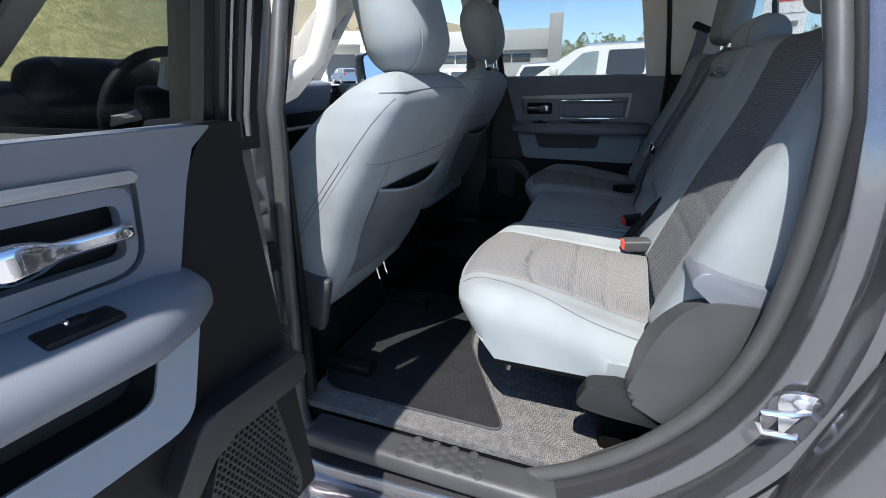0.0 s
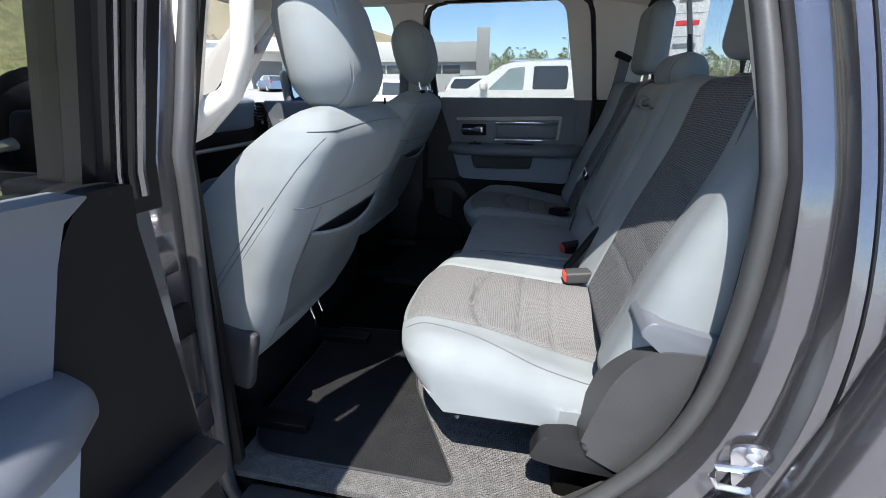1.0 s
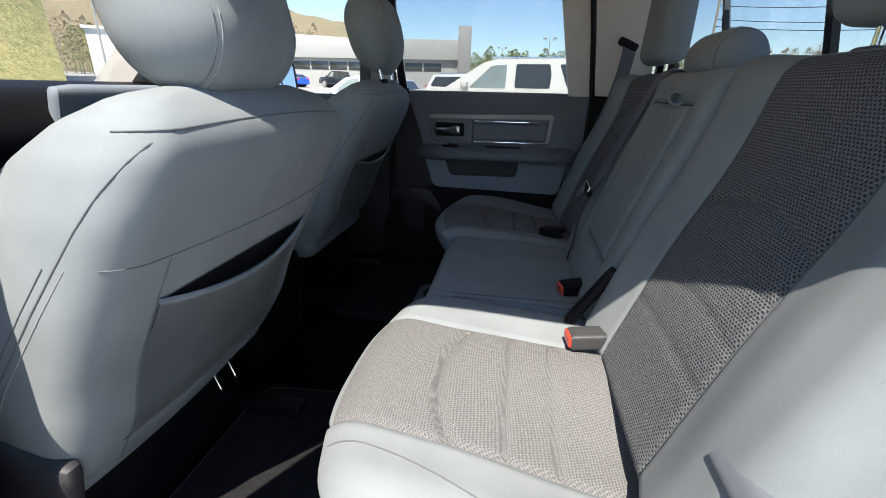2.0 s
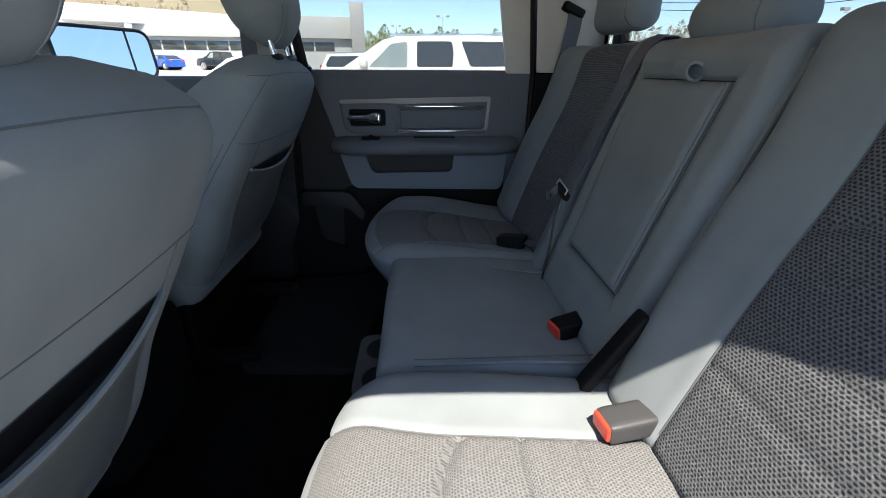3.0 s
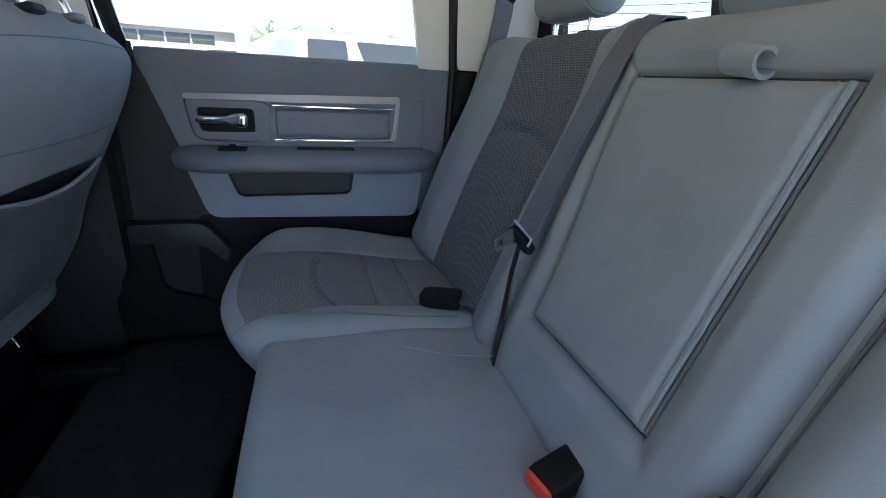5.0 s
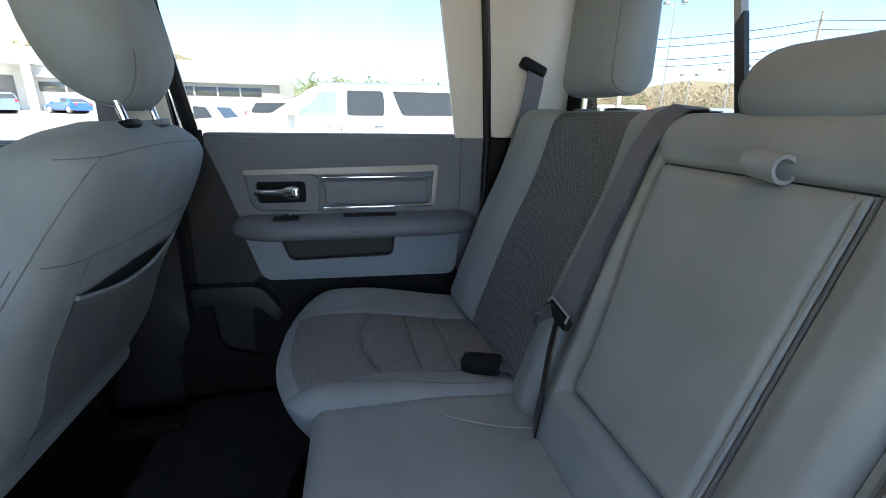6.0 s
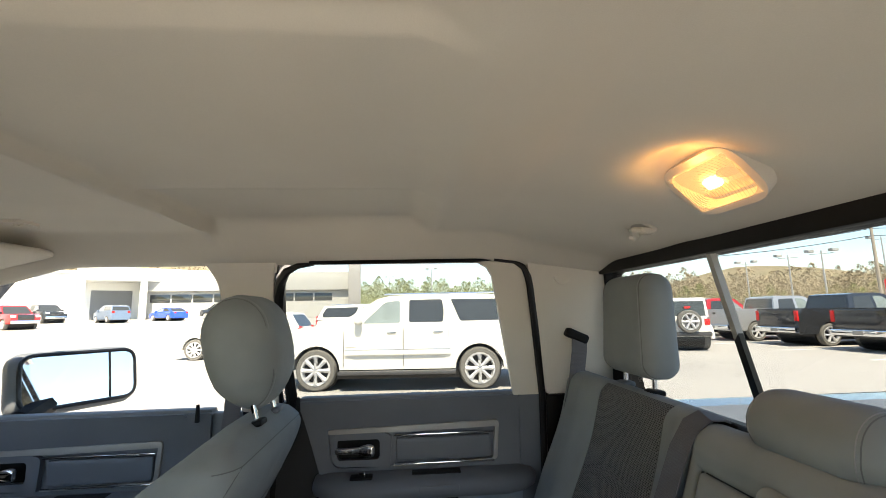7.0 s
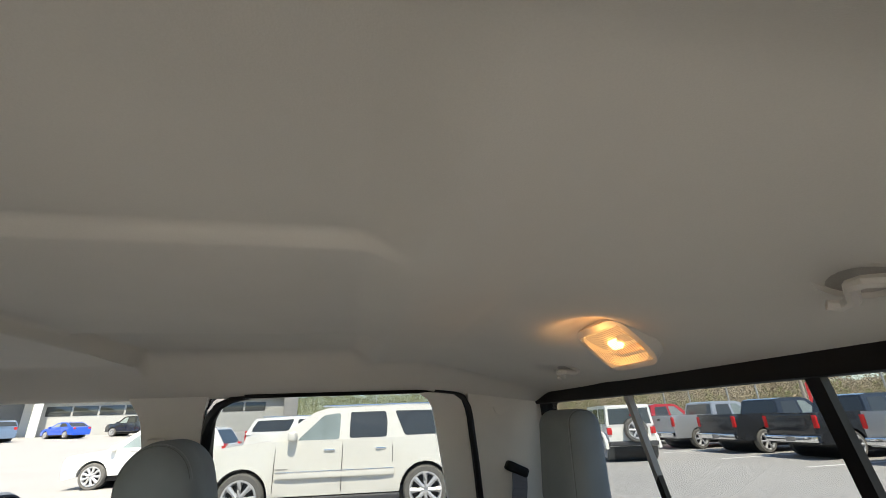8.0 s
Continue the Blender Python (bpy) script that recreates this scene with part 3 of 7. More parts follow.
part("air_vent", bm, RUBBER, dash)
bm = B()
rbox(bm, (0.10, 0.25, 0.09), 0.085, 10, lambda p: Vector((-1.56, -0.46, 1.495)) + p)
part("instrument_hood", bm, BLACKPL, dash)
console = thing("centre_console", (-0.9, 0, FLOOR), "dark centre console between the front seats", "console")
bm = B()
rbox(bm, (0.30, 0.16, 0.14), 0.04, 6, lambda p: Vector((-0.98, 0.0, 0.89)) + p)
part("body", bm, BLACKPL, console)
bm = B()
rbox(bm, (0.24, 0.185, 0.10), 0.06, 10, lambda p: Vector((-0.93 + p.x, 0.01 + p.y, 1.135 + p.z - 0.06 * p.x)))
lid = part("armrest", bm, ARMCLOTH, console, "charcoal cloth armrest")
bm = B()
sweep(bm, [(-0.6895, y, 1.098) for y in [-0.13 + 0.28 * i / 12 for i in range(13)]], 0.0025, 6)
part("seam", bm, SEAM, lid)
wheel = thing("steering_wheel", (-1.315, -0.473, 1.425), "black steering wheel with silver spokes", "steering wheel")
WM = pose(-1.315, -0.473, 1.425, 0, -66, 0)
bm = B()
sweep(bm, [WM @ Vector((0.185 * math.cos(a), 0.185 * math.sin(a), 0)) for a in [2 * math.pi * i / 40 for i in range(40)]], 0.016, 10, True, up=(0.3, 0.9, 0.2))
part("rim", bm, BLACKPL, wheel)
bm = B()
rbox(bm, (0.075, 0.085, 0.03), 0.025, 6, lambda p: WM @ p)
part("hub", bm, BLACKPL, wheel)
for a in (0.15, math.pi - 0.15, -math.pi / 2):
    bm = B()
    c, s = math.cos(a + math.pi / 2), math.sin(a + math.pi / 2)
    sweep(bm, [WM @ Vector((c * 0.06, s * 0.06, 0)), WM @ Vector((c * 0.12, s * 0.12, 0.0)), WM @ Vector((c * 0.18, s * 0.18, 0))], [0.02, 0.014, 0.016], 8)
    part("spoke", bm, SATIN, wheel, "silver spoke")


# ---------------------------------------------------------------- doors
def door(name, base, label, x_shift=0.0, pocket_front=-0.312, lift=0.016):
    """A right hand door, closed, with its trim; the opening panel faces -y."""
    d = thing(name, base, label, "car door", kind="structure")
    g = x_shift
    Y = lambda z: y_in(z) - 0.018
    face = lambda lift, deep: (lambda u, v, w: (u + g, Y(v) - lift + deep * w, v))
    # upper field with a cut-out for the bezel
    up_out = rounded([(-0.478, 1.503), (-0.405, 1.27), (0.205, 1.27), (0.205, 1.503)], [0.012, 0.02, 0.02, 0.02], 4)
    bez = rounded([(-0.389, 1.413), (-0.376, 1.303), (-0.19, 1.303), (0.122, 1.314), (0.134, 1.426)], [0.02, 0.035, 0.01, 0.02, 0.012], 5)
    part("upper_panel", plate(B(), densify(up_out, 0.05), [bez], face(0.0, 0.05)), MIDPL, d)
    bm = B()
    rbox(bm, (0.146, 0.012, 0.035), 0.008, 6, lambda p: Vector((-0.036 + g, Y(1.345) + 0.010, 1.351)) + p)
    part("pad", bm, MIDPL, d, "slate padded insert")
    esc = rounded([(-0.378, 1.402), (-0.368, 1.312), (-0.20, 1.303), (-0.195, 1.395), (-0.225, 1.404)], [0.02, 0.03, 0.01, 0.03, 0.02], 5)
    cup = rounded([(-0.362, 1.385), (-0.358, 1.327), (-0.232, 1.327), (-0.232, 1.385)], 0.012, 4)
    part("bezel_field", plate(B(), bez, [offset(cup, 0.003)], face(-0.011, 0.008)), MIDPL, d)
    part("escutcheon", plate(B(), esc, [cup], face(0.005, 0.018)), MIDPL, d, "raised handle surround")
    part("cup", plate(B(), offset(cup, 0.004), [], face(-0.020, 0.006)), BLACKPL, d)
    top = rounded([(-0.387, 1.403), (-0.387, 1.416), (0.136, 1.428), (0.137, 1.410), (-0.16, 1.403), (-0.235, 1.405)], [0.005, 0.005, 0.010, 0.003, 0.02, 0.03], 4)
    part("trim_strip", ngon_prism(B(), top, face(0.008, 0.02), 0.003), SATIN, d, "satin silver strip")
    end = rounded([(0.125, 1.412), (0.137, 1.412), (0.129, 1.318), (0.117, 1.309), (-0.19, 1.305), (-0.19, 1.3095), (0.109, 1.3145), (0.117, 1.321)], 0.003, 3)
    part("trim_strip", ngon_prism(B(), end, face(0.007, 0.02), 0.002), SATIN, d, "satin silver strip")
    for z in (1.3945, 1.3105):
        bm = B()
        box(bm, (-0.188 + g, 0.118 + g), (Y(1.39) - 0.010, Y(1.39) + 0.004), (z - 0.0025, z + 0.0025), 0.0015)
        part("trim_strip", bm, CHROME, d, "thin bright line")
    bm = B()
    rbox(bm, (0.060, 0.012, 0.017), 0.010, 8, lambda p: Vector((-0.306 + g + p.x, Y(1.36) - 0.010 + p.y - 0.20 * max(0.0, p.x - 0.004), 1.357 + p.z * (0.55 + 0.50 * ease((p.x - 0.005) / 0.03)))))
    part("handle", bm, CHROME, d, "chrome pull handle")
    # armrest, lower field with pocket
    bm = B()
    rbox(bm, (0.335, 0.055, 0.026), 0.024, 10, lambda p: Vector((-0.093 + g + p.x, Y(1.27) - 0.035 + p.y + 0.05 * ease((abs(p.x) - 0.24) / 0.1), 1.268 + p.z - 0.010 * ease((0.0 - p.y) / 0.06))))
    arm = part("armrest", bm, MIDPL, d, "padded slate armrest")
    bm = B()
    box(bm, (-0.315 + g, -0.250 + g), (Y(1.27) - 0.066, Y(1.27) - 0.03), (1.289, 1.297), 0.004)
    part("switch_plate", bm, BLACKPL, arm, "black window switch plate")
    bm = B()
    rbox(bm, (0.009, 0.007, 0.005), 0.003, 4, lambda p: Vector((-0.282 + g, Y(1.27) - 0.048, 1.298)) + p)
    part("switch", bm, BLACKPL, arm)
    bm = B()
    rbox(bm, (0.002, 0.005, 0.003), 0.001, 3, lambda p: Vector((-0.273 + g, Y(1.27) - 0.048, 1.3015)) + p)
    part("switch_edge", bm, CHROME, arm)
    bm = B()
    box(bm, (-0.115 + g, -0.0 + g), (Y(1.26) - 0.092, Y(1.26) - 0.087), (1.256, 1.274), 0.004)
    part("reflector", bm, MIDPL, arm)
    bm = B()
    box(bm, (-0.135 + g, 0.01 + g), (Y(1.27) - 0.05, Y(1.27) - 0.012), (1.290, 1.2955), 0.002)
    part("pull_cup", bm, BLACKPL, arm)
    low = rounded([(-0.405, 1.252), (-0.362, 1.108), (0.19, 1.098), (0.205, 1.252)], [0.01, 0.03, 0.03, 0.01], 4)
    pocket = rounded([(pocket_front, 1.238), (pocket_front + 0.025, 1.162), (0.002, 1.166), (0.010, 1.240)], [0.008, 0.02, 0.02, 0.01], 5)
    part("lower_panel", plate(B(), low, [pocket], face(lift, 0.004)), GREYPL, d, "lighter grey lower field")
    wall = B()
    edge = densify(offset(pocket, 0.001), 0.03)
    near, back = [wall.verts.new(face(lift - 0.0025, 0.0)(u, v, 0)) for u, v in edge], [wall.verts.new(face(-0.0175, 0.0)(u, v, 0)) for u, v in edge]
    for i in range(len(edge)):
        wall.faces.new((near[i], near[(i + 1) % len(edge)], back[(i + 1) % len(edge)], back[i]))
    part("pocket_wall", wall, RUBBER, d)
    part("panel_return", plate(B(), low, [offset(pocket, 0.002)], face(lift - 0.004, lift)), GREYPL, d)
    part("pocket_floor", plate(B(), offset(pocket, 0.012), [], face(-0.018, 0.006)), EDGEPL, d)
    skirt = rounded([(-0.40, 1.11), (-0.42, 0.78), (0.0, 0.78), (0.20, 0.95), (0.21, 1.105)], 0.03, 4)
    part("skirt", plate(B(), skirt, [], face(-0.006, 0.05)), BLACKPL, d, "black lower edge")
    fr = rounded([(-0.53, 1.503), (-0.57, 0.78), (-0.34, 0.78), (-0.36, 1.10), (-0.41, 1.27), (-0.48, 1.503)], 0.012, 3)
    part("front_edge", plate(B(), densify(fr, 0.08), [], face(-0.012, 0.06)), EDGEPL, d, "dark grained front edge of the panel")
    led = rounded([(-0.55, 1.098), (-0.375, 1.096), (-0.318, 1.015), (-0.335, 0.985), (-0.392, 1.046), (-0.55, 1.046)], [0.01, 0.02, 0.015, 0.01, 0.02, 0.01], 4)
    part("step_ledge", ngon_prism(B(), [(u, v) for u, v in led], face(0.030, 0.05), 0.008), EDGEPL, d, "dark moulded ledge at the panel's foot")
    rr = rounded([(0.203, 1.503), (0.203, 1.10), (0.262, 1.10), (0.272, 1.503)], 0.006, 3)
    part("rear_edge", plate(B(), rr, [], face(-0.004, 0.05)), MIDPL, d)
    return d


door_right = door("door_right", (-0.15, 0.9, 0.8), "closed rear door with slate trim, silver strip and map pocket")
bm = B()
box(bm, (-0.475, 0.27), (0.822, 0.862), (1.495, 1.512), 0.006)
part("sill_cap", bm, MIDPL, door_right)
FRONT_SHIFT = 1.00
front_right = copy_thing(door_right, Matrix.Translation((-0.15 - FRONT_SHIFT, 0.9, 0.8 - 0.022)) @ Matrix.Diagonal((1.0, 1.0, 1.0, 1)))
front_right.name = "door_front_right"
tagged(front_right, "closed front passenger door with slate trim and silver strip", "car door")
bm = B()
box(bm, (-0.735, -0.648), (0.826, 0.866), (1.30, 1.478), 0.008)
part("rear_edge", bm, MIDPL, front_right)
for s in (1,):
    bm = B()
    sweep(bm, [(-0.76, y_in(1.5) - 0.03, 1.46), (-0.76, y_in(1.5) - 0.03, 1.51)], [0.007, 0.005], 8)
    single("lock_pin", bm, BLACKPL, "black door lock pin on the window sill", "lock pin", "door lock pins")
bm = B()
sweep(bm, [(-0.472, y_in(1.5) - 0.03, 1.48), (-0.472, y_in(1.5) - 0.03, 1.52)], [0.007, 0.005], 8)
single("lock_pin", bm, BLACKPL, "black door lock pin on the window sill", "lock pin", "door lock pins")

# the open left rear door: the mirror image, swung out on its front hinges
HINGE, SWING = Vector((-0.583, -1.008, 0)), -97.0
OPEN = Matrix.Translation(HINGE) @ pose(0, 0, 0, 0, 0, SWING) @ Matrix.Translation(-HINGE)
mirror_y = Matrix.Diagonal((1, -1, 1, 1))
door_left = thing("door_left", (-0.583, -1.008, 0.8), "open rear door with blue-grey trim, chrome handle and silver strip", "car door", kind="structure")


def mirrored(src, parent, m):
    """A mirror copy of a thing's parts under another thing."""
    made = {src: parent}
    for o in src.children_recursive:
        bm = B()
        bm.from_mesh(o.data)
        for v in bm.verts:
            v.co.z = min(v.co.z, 1.42 + (v.co.z - 1.42) * 0.42)
        bmesh.ops.transform(bm, matrix=m, verts=bm.verts)
        c = part(o.name.split(".")[0], bm, {"front_edge": BLACKPL, "step_ledge": EDGEPL}.get(o.name.split(".")[0], o.data.materials[0]), made[o.parent], o.get("label", ""))
        made[o] = c
    return made


model = door("door_model", (-0.15, 0.9, 0.8), "", 0.0, -0.352, 0.034)
mirrored(model, door_left, OPEN @ mirror_y)
for o in model.children_recursive + [model]:
    bpy.data.objects.remove(o)


def placed(bm, m):
    bmesh.ops.transform(bm, matrix=m, verts=bm.verts)
    return bm


DOOR_OUT = [(x + (0.012 if x > -0.1 else 0.0), z) for x, z in densify(rounded([(-0.572, 1.44), (-0.57, 0.66), (-0.06, 0.70), (0.15, 0.835), (0.29, 1.05), (0.31, 1.28), (0.285, 1.44)], [0.01, 0.06, 0.2, 0.12, 0.12, 0.1, 0.01], 5), 0.06)]
part("door_shell", placed(plate(B(), DOOR_OUT, [], lambda u, v, w: (u, -(0.995 - 0.135 * w), v)), OPEN), PAINT, door_left, "dark metallic outer shell")
FRAME_OUT = densify(rounded([(-0.592, 1.93), (-0.590, 1.41), (0.287, 1.41), (0.215, 1.93)], [0.10, 0.0, 0.0, 0.10], 6), 0.06)
FRAME_IN = densify(rounded([(-0.510, 1.885), (-0.506, 1.445), (0.185, 1.445), (0.125, 1.885)], [0.06, 0.01, 0.01, 0.09], 6), 0.06)
part("window_frame", placed(plate(B(), FRAME_OUT, [FRAME_IN], lambda u, v, w: (u, -(y_in(v) + 0.09 - 0.07 * w), v)), OPEN), RUBBER, door_left, "black window frame")
pn = part("pane", placed(plate(B(), FRAME_IN, [], lambda u, v, w: (u, -(y_in(v) + 0.05 - 0.004 * w), v)), OPEN), TINT, door_left)
pn.visible_shadow = False
part("edge_cover", placed(plate(B(), densify(rounded([(-0.575, 1.455), (-0.572, 0.70), (-0.46, 0.70), (-0.47, 1.1), (-0.49, 1.455)], 0.01), 0.08), [], lambda u, v, w: (u, -(0.865 + 0.10 * w), v)), OPEN), BLACKPL, door_left, "black grained edge cover")
grille = rounded([(-0.49, 1.10), (-0.53, 0.80), (-0.38, 0.78), (-0.34, 0.88), (-0.40, 1.03)], 0.05, 5)
part("speaker_grille", placed(plate(B(), grille, [], lambda u, v, w: (u, -(0.815 + 0.03 * w), v)), OPEN), EDGEPL, door_left, "black perforated speaker grille")
bm = B()
for i in range(20):
    for j in range(29):
        x, z = -0.515 + i * 0.0095 + (j % 2) * 0.0047, 0.80 + j * 0.0095
        if x > -0.515 + 0.09 * (z - 0.8) and x < -0.355 - 0.35 * max(0, z - 0.90) and z < 1.06:
            lathe(bm, [(0.0032, 0.0), (0.0024, 0.002)], (x, -0.8145, z), "y", 6)
part("grille_stud", placed(bm, OPEN), BLACKPL, door_left)

# black sticker with pale lines of writing on the door glass
sx0 = -0.583 + 0.160
bm = plate(B(), [(sx0, 1.602), (sx0 + 0.16, 1.602), (sx0 + 0.16, 1.715), (sx0, 1.715)], [], lambda u, v, w: (u, -(y_in(v) + 0.044 - 0.001 * w), v))
stk = tagged(finish("window_sticker", placed(bm, OPEN), BLACKPL), "black sticker with pale printed lines on the door glass", "sticker")
for i, (a, b_, z0, z1) in enumerate(((0.02, 0.14, 1.662, 1.682), (0.02, 0.15, 1.639, 1.644), (0.02, 0.13, 1.629, 1.634), (0.03, 0.15, 1.619, 1.624))):
    bm = plate(B(), [(sx0 + a, z0), (sx0 + b_, z0), (sx0 + b_, z1), (sx0 + a, z1)], [], lambda u, v, w: (u, -(y_in(v) + 0.0425 - 0.0008 * w), v))
    part("text_bar", placed(bm, OPEN), PILLAR, stk)

# ribs and channel beside the glass of the open door
for x, d, r, mt in ((-0.586, 0.030, 0.009, RUBBER), (-0.570, 0.020, 0.007, PAINT), (-0.556, 0.017, 0.006, RUBBER), (-0.545, 0.019, 0.004, PAINT), (-0.532, 0.020, 0.008, RUBBER)):
    part("frame_rib", placed(sweep(B(), [(x + 0.003 * math.sin(9 * z), -(y_in(z) + d), z) for z in [1.43 + 0.03 * i for i in range(16)]], r, 8, up=(0, 1, 0)), OPEN), mt, door_left, "ribbed dark channel")
# black strip laid over the painted pillar as the shade of the hinge gap
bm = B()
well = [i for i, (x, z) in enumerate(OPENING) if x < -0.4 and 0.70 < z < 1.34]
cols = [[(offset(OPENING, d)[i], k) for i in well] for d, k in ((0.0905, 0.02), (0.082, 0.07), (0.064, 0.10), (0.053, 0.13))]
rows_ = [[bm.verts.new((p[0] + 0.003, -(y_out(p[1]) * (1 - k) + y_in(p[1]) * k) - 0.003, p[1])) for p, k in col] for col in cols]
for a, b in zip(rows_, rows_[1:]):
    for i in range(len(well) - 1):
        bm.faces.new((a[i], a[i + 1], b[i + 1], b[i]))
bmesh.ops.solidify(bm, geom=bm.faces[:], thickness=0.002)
single("hinge_well", bm, RUBBER, "black strip holding the shade of the door pillar's hinge gap", "vehicle body", kind="structure")

# hinges, check strap and striker
for z in (1.30, 0.98):
    hg = thing("hinge", (-0.56, -0.96, z), "painted steel door hinge on the pillar", "hinge", "door hinges")
    bm = B()
    box(bm, (-0.595, -0.545), (-1.0, -0.90), (z - 0.035, z + 0.035), 0.006)
    part("leaf", bm, PAINT, hg)
    bm = B()
    lathe(bm, [(0.011, -0.05), (0.011, 0.05)], (-0.575, -1.0, z), "z", 10)
    part("pin", bm, STEEL, hg)
bm = B()
rbox(bm, (0.012, 0.03, 0.03), 0.01, 4, lambda p: Vector((-0.548, -0.93, 1.18)) + p)
single("door_switch", bm, BLACKPL, "small black door contact box on the pillar", "switch")
bm = B()
lathe(bm, [(0.018, -0.008), (0.018, 0.004), (0.010, 0.010)], (-0.572, -0.955, 1.33), "x", 14)
single("door_bumper", bm, STEEL, "round steel bolt head on the door pillar", "bolt")
st = thing("door_striker", (0.315, -0.93, 1.05), "zinc-plated door striker bolted to the pillar", "striker")
SM = pose(0.345, -0.926, 1.058, 0, -12, -14)
bm = B()
placed(ngon_prism(bm, rounded([(-0.026, -0.040), (0.026, -0.040), (0.026, 0.040), (-0.026, 0.040)], 0.018, 5), lambda u, v, w: (u, -0.004 - 0.008 * w, v), 0.002), SM)
part("plate", bm, STEEL, st)
for dz in (-0.026, 0.026):
    bm = B()
    placed(lathe(bm, [(0.011, -0.012), (0.011, -0.018), (0.006, -0.020)], (0, 0, dz), "y", 10), SM)
    part("bolt", bm, STEEL, st)
bm = B()
placed(sweep(bm, [(0.012, -0.012, 0.016), (-0.012, -0.030, 0.018), (-0.045, -0.030, 0.016), (-0.050, -0.030, 0.0), (-0.045, -0.030, -0.016), (-0.012, -0.030, -0.018), (0.012, -0.012, -0.016)], 0.0048, 8), SM)
part("loop", bm, STEEL, st)
bm = B()
sweep(bm, [(x, -(y_out(z) * 0.885 + y_in(z) * 0.115), z) for x, z in offset(OPENING, 0.070) if x > -0.4 and z > 0.7 and z < 1.88], 0.0028, 6, up=(0, 1, 0))
single("jamb_seam", bm, RUBBER, "thin dark sealer seam in the painted jamb", "vehicle body", kind="structure")
# outer flank behind the doorway, and the bed with its cover
bm = B()
for k, (dx, r) in enumerate(((0.462, 0.055), (0.545, 0.02))):
    sweep(bm, [(dx - (0.0 if z > 1.3 else (1.3 - z) * 0.25), -(y_out(z) + 0.0), z) for z in [0.80 + 0.1 * i for i in range(12)]], r, 10)
single("body_crease", bm, PAINT, "rolled body edge behind the rear doorway", "vehicle body", kind="structure")
bed = thing("truck_bed", (1.4, 0, 0.7), "dark metallic truck bed with a blue-grey cover", "truck bed", kind="structure")
for s in (-1, 1):
    bm = B()
    ngon_prism(bm, rounded([(0.58, 0.62), (2.35, 0.62), (2.35, 1.43), (0.58, 1.43)], 0.03), along("y", s * 0.99, s * 0.86), 0.02)
    part("side", bm, PAINT, bed)
bm = B()
box(bm, (0.60, 2.34), (-0.86, 0.86), (1.405, 1.435), 0.01)
part("cover", bm, MIDPL, bed, "blue-grey bed cover")


# ---------------------------------------------------------------- rear bench
BACK_UP, BACK_OUT = Vector((0.332, 0, 0.943)), Vector((-0.943, 0, 0.332))


def back_at(y, s, h=0.0):
    """A place on the rear seat back: y across, s up along it, h out of it."""
    return Vector((0.192, y, 1.10)) + BACK_UP * s + BACK_OUT * h


def stitch(parent, pts, r=0.0016, mat=None, label=""):
    bm = B()
    sweep(bm, pts, r, 6)
    return part("seam", bm, mat or SEAM, parent, label)


def headrest(parent_label, base, half, r, m, post_gap, post_len, group, taper=0.12, mat=CLOTH, crown=0.0, fwd=0.0, foot=0.0):
    """A headrest on two steel posts. m places it; z = 0 at its lower face."""
    hr = thing("headrest", base, parent_label, "headrest", group)
    bm = B()

    def warp(p):
        k = (p.z + half[2]) / (2 * half[2])
        low = foot * (1 - min(1.0, k / 0.6)) ** 2
        q = Vector((p.x * (1 - taper * 0.8 * k - low) + fwd * k * k, p.y * (1 - taper * k * k - low), p.z + half[2]))
        q.z += crown * (1 - (p.y / half[1]) ** 2) * k
        return m @ q
    rbox(bm, half, r, 14, warp)
    pad = part("pad", bm, mat, hr)
    for s in (-1, 1):
        # the double seam where the end caps meet the front and rear cover
        for inset, mt in ((0.62, STITCH), (0.53, SEAM)):
            q = r * (1 - inset)
            rr = math.sqrt(r * r - q * q) + 0.0002
            ring = []
            for i in range(48):
                a = 2 * math.pi * i / 48
                c, d = math.cos(a), math.sin(a)
                ring.append(warp(Vector((math.copysign(half[0] - r, c) + rr * c, s * (half[1] - r + q), math.copysign(half[2] - r, d) + rr * d))))
            bm = B()
            sweep(bm, ring, 0.0008, 6, True)
            part("seam", bm, mt, pad)
        bm = B()
        sweep(bm, [m @ Vector((0, s * post_gap, 0.02)), m @ Vector((0, s * post_gap, -post_len))], 0.006, 10)
        part("post", bm, CHROME, hr, "steel post")
        bm = B()
        rbox(bm, (0.017, 0.021, 0.007), 0.006, 4, lambda p: m @ (p + Vector((0, s * post_gap, -post_len + 0.006))))
        part("collar", bm, BLACKPL if s < 0 else MIDPL, hr)
    return hr


bench = thing("rear_seat", (0.1, 0, FLOOR), "grey cloth split rear bench with dark woven inserts", "seat")


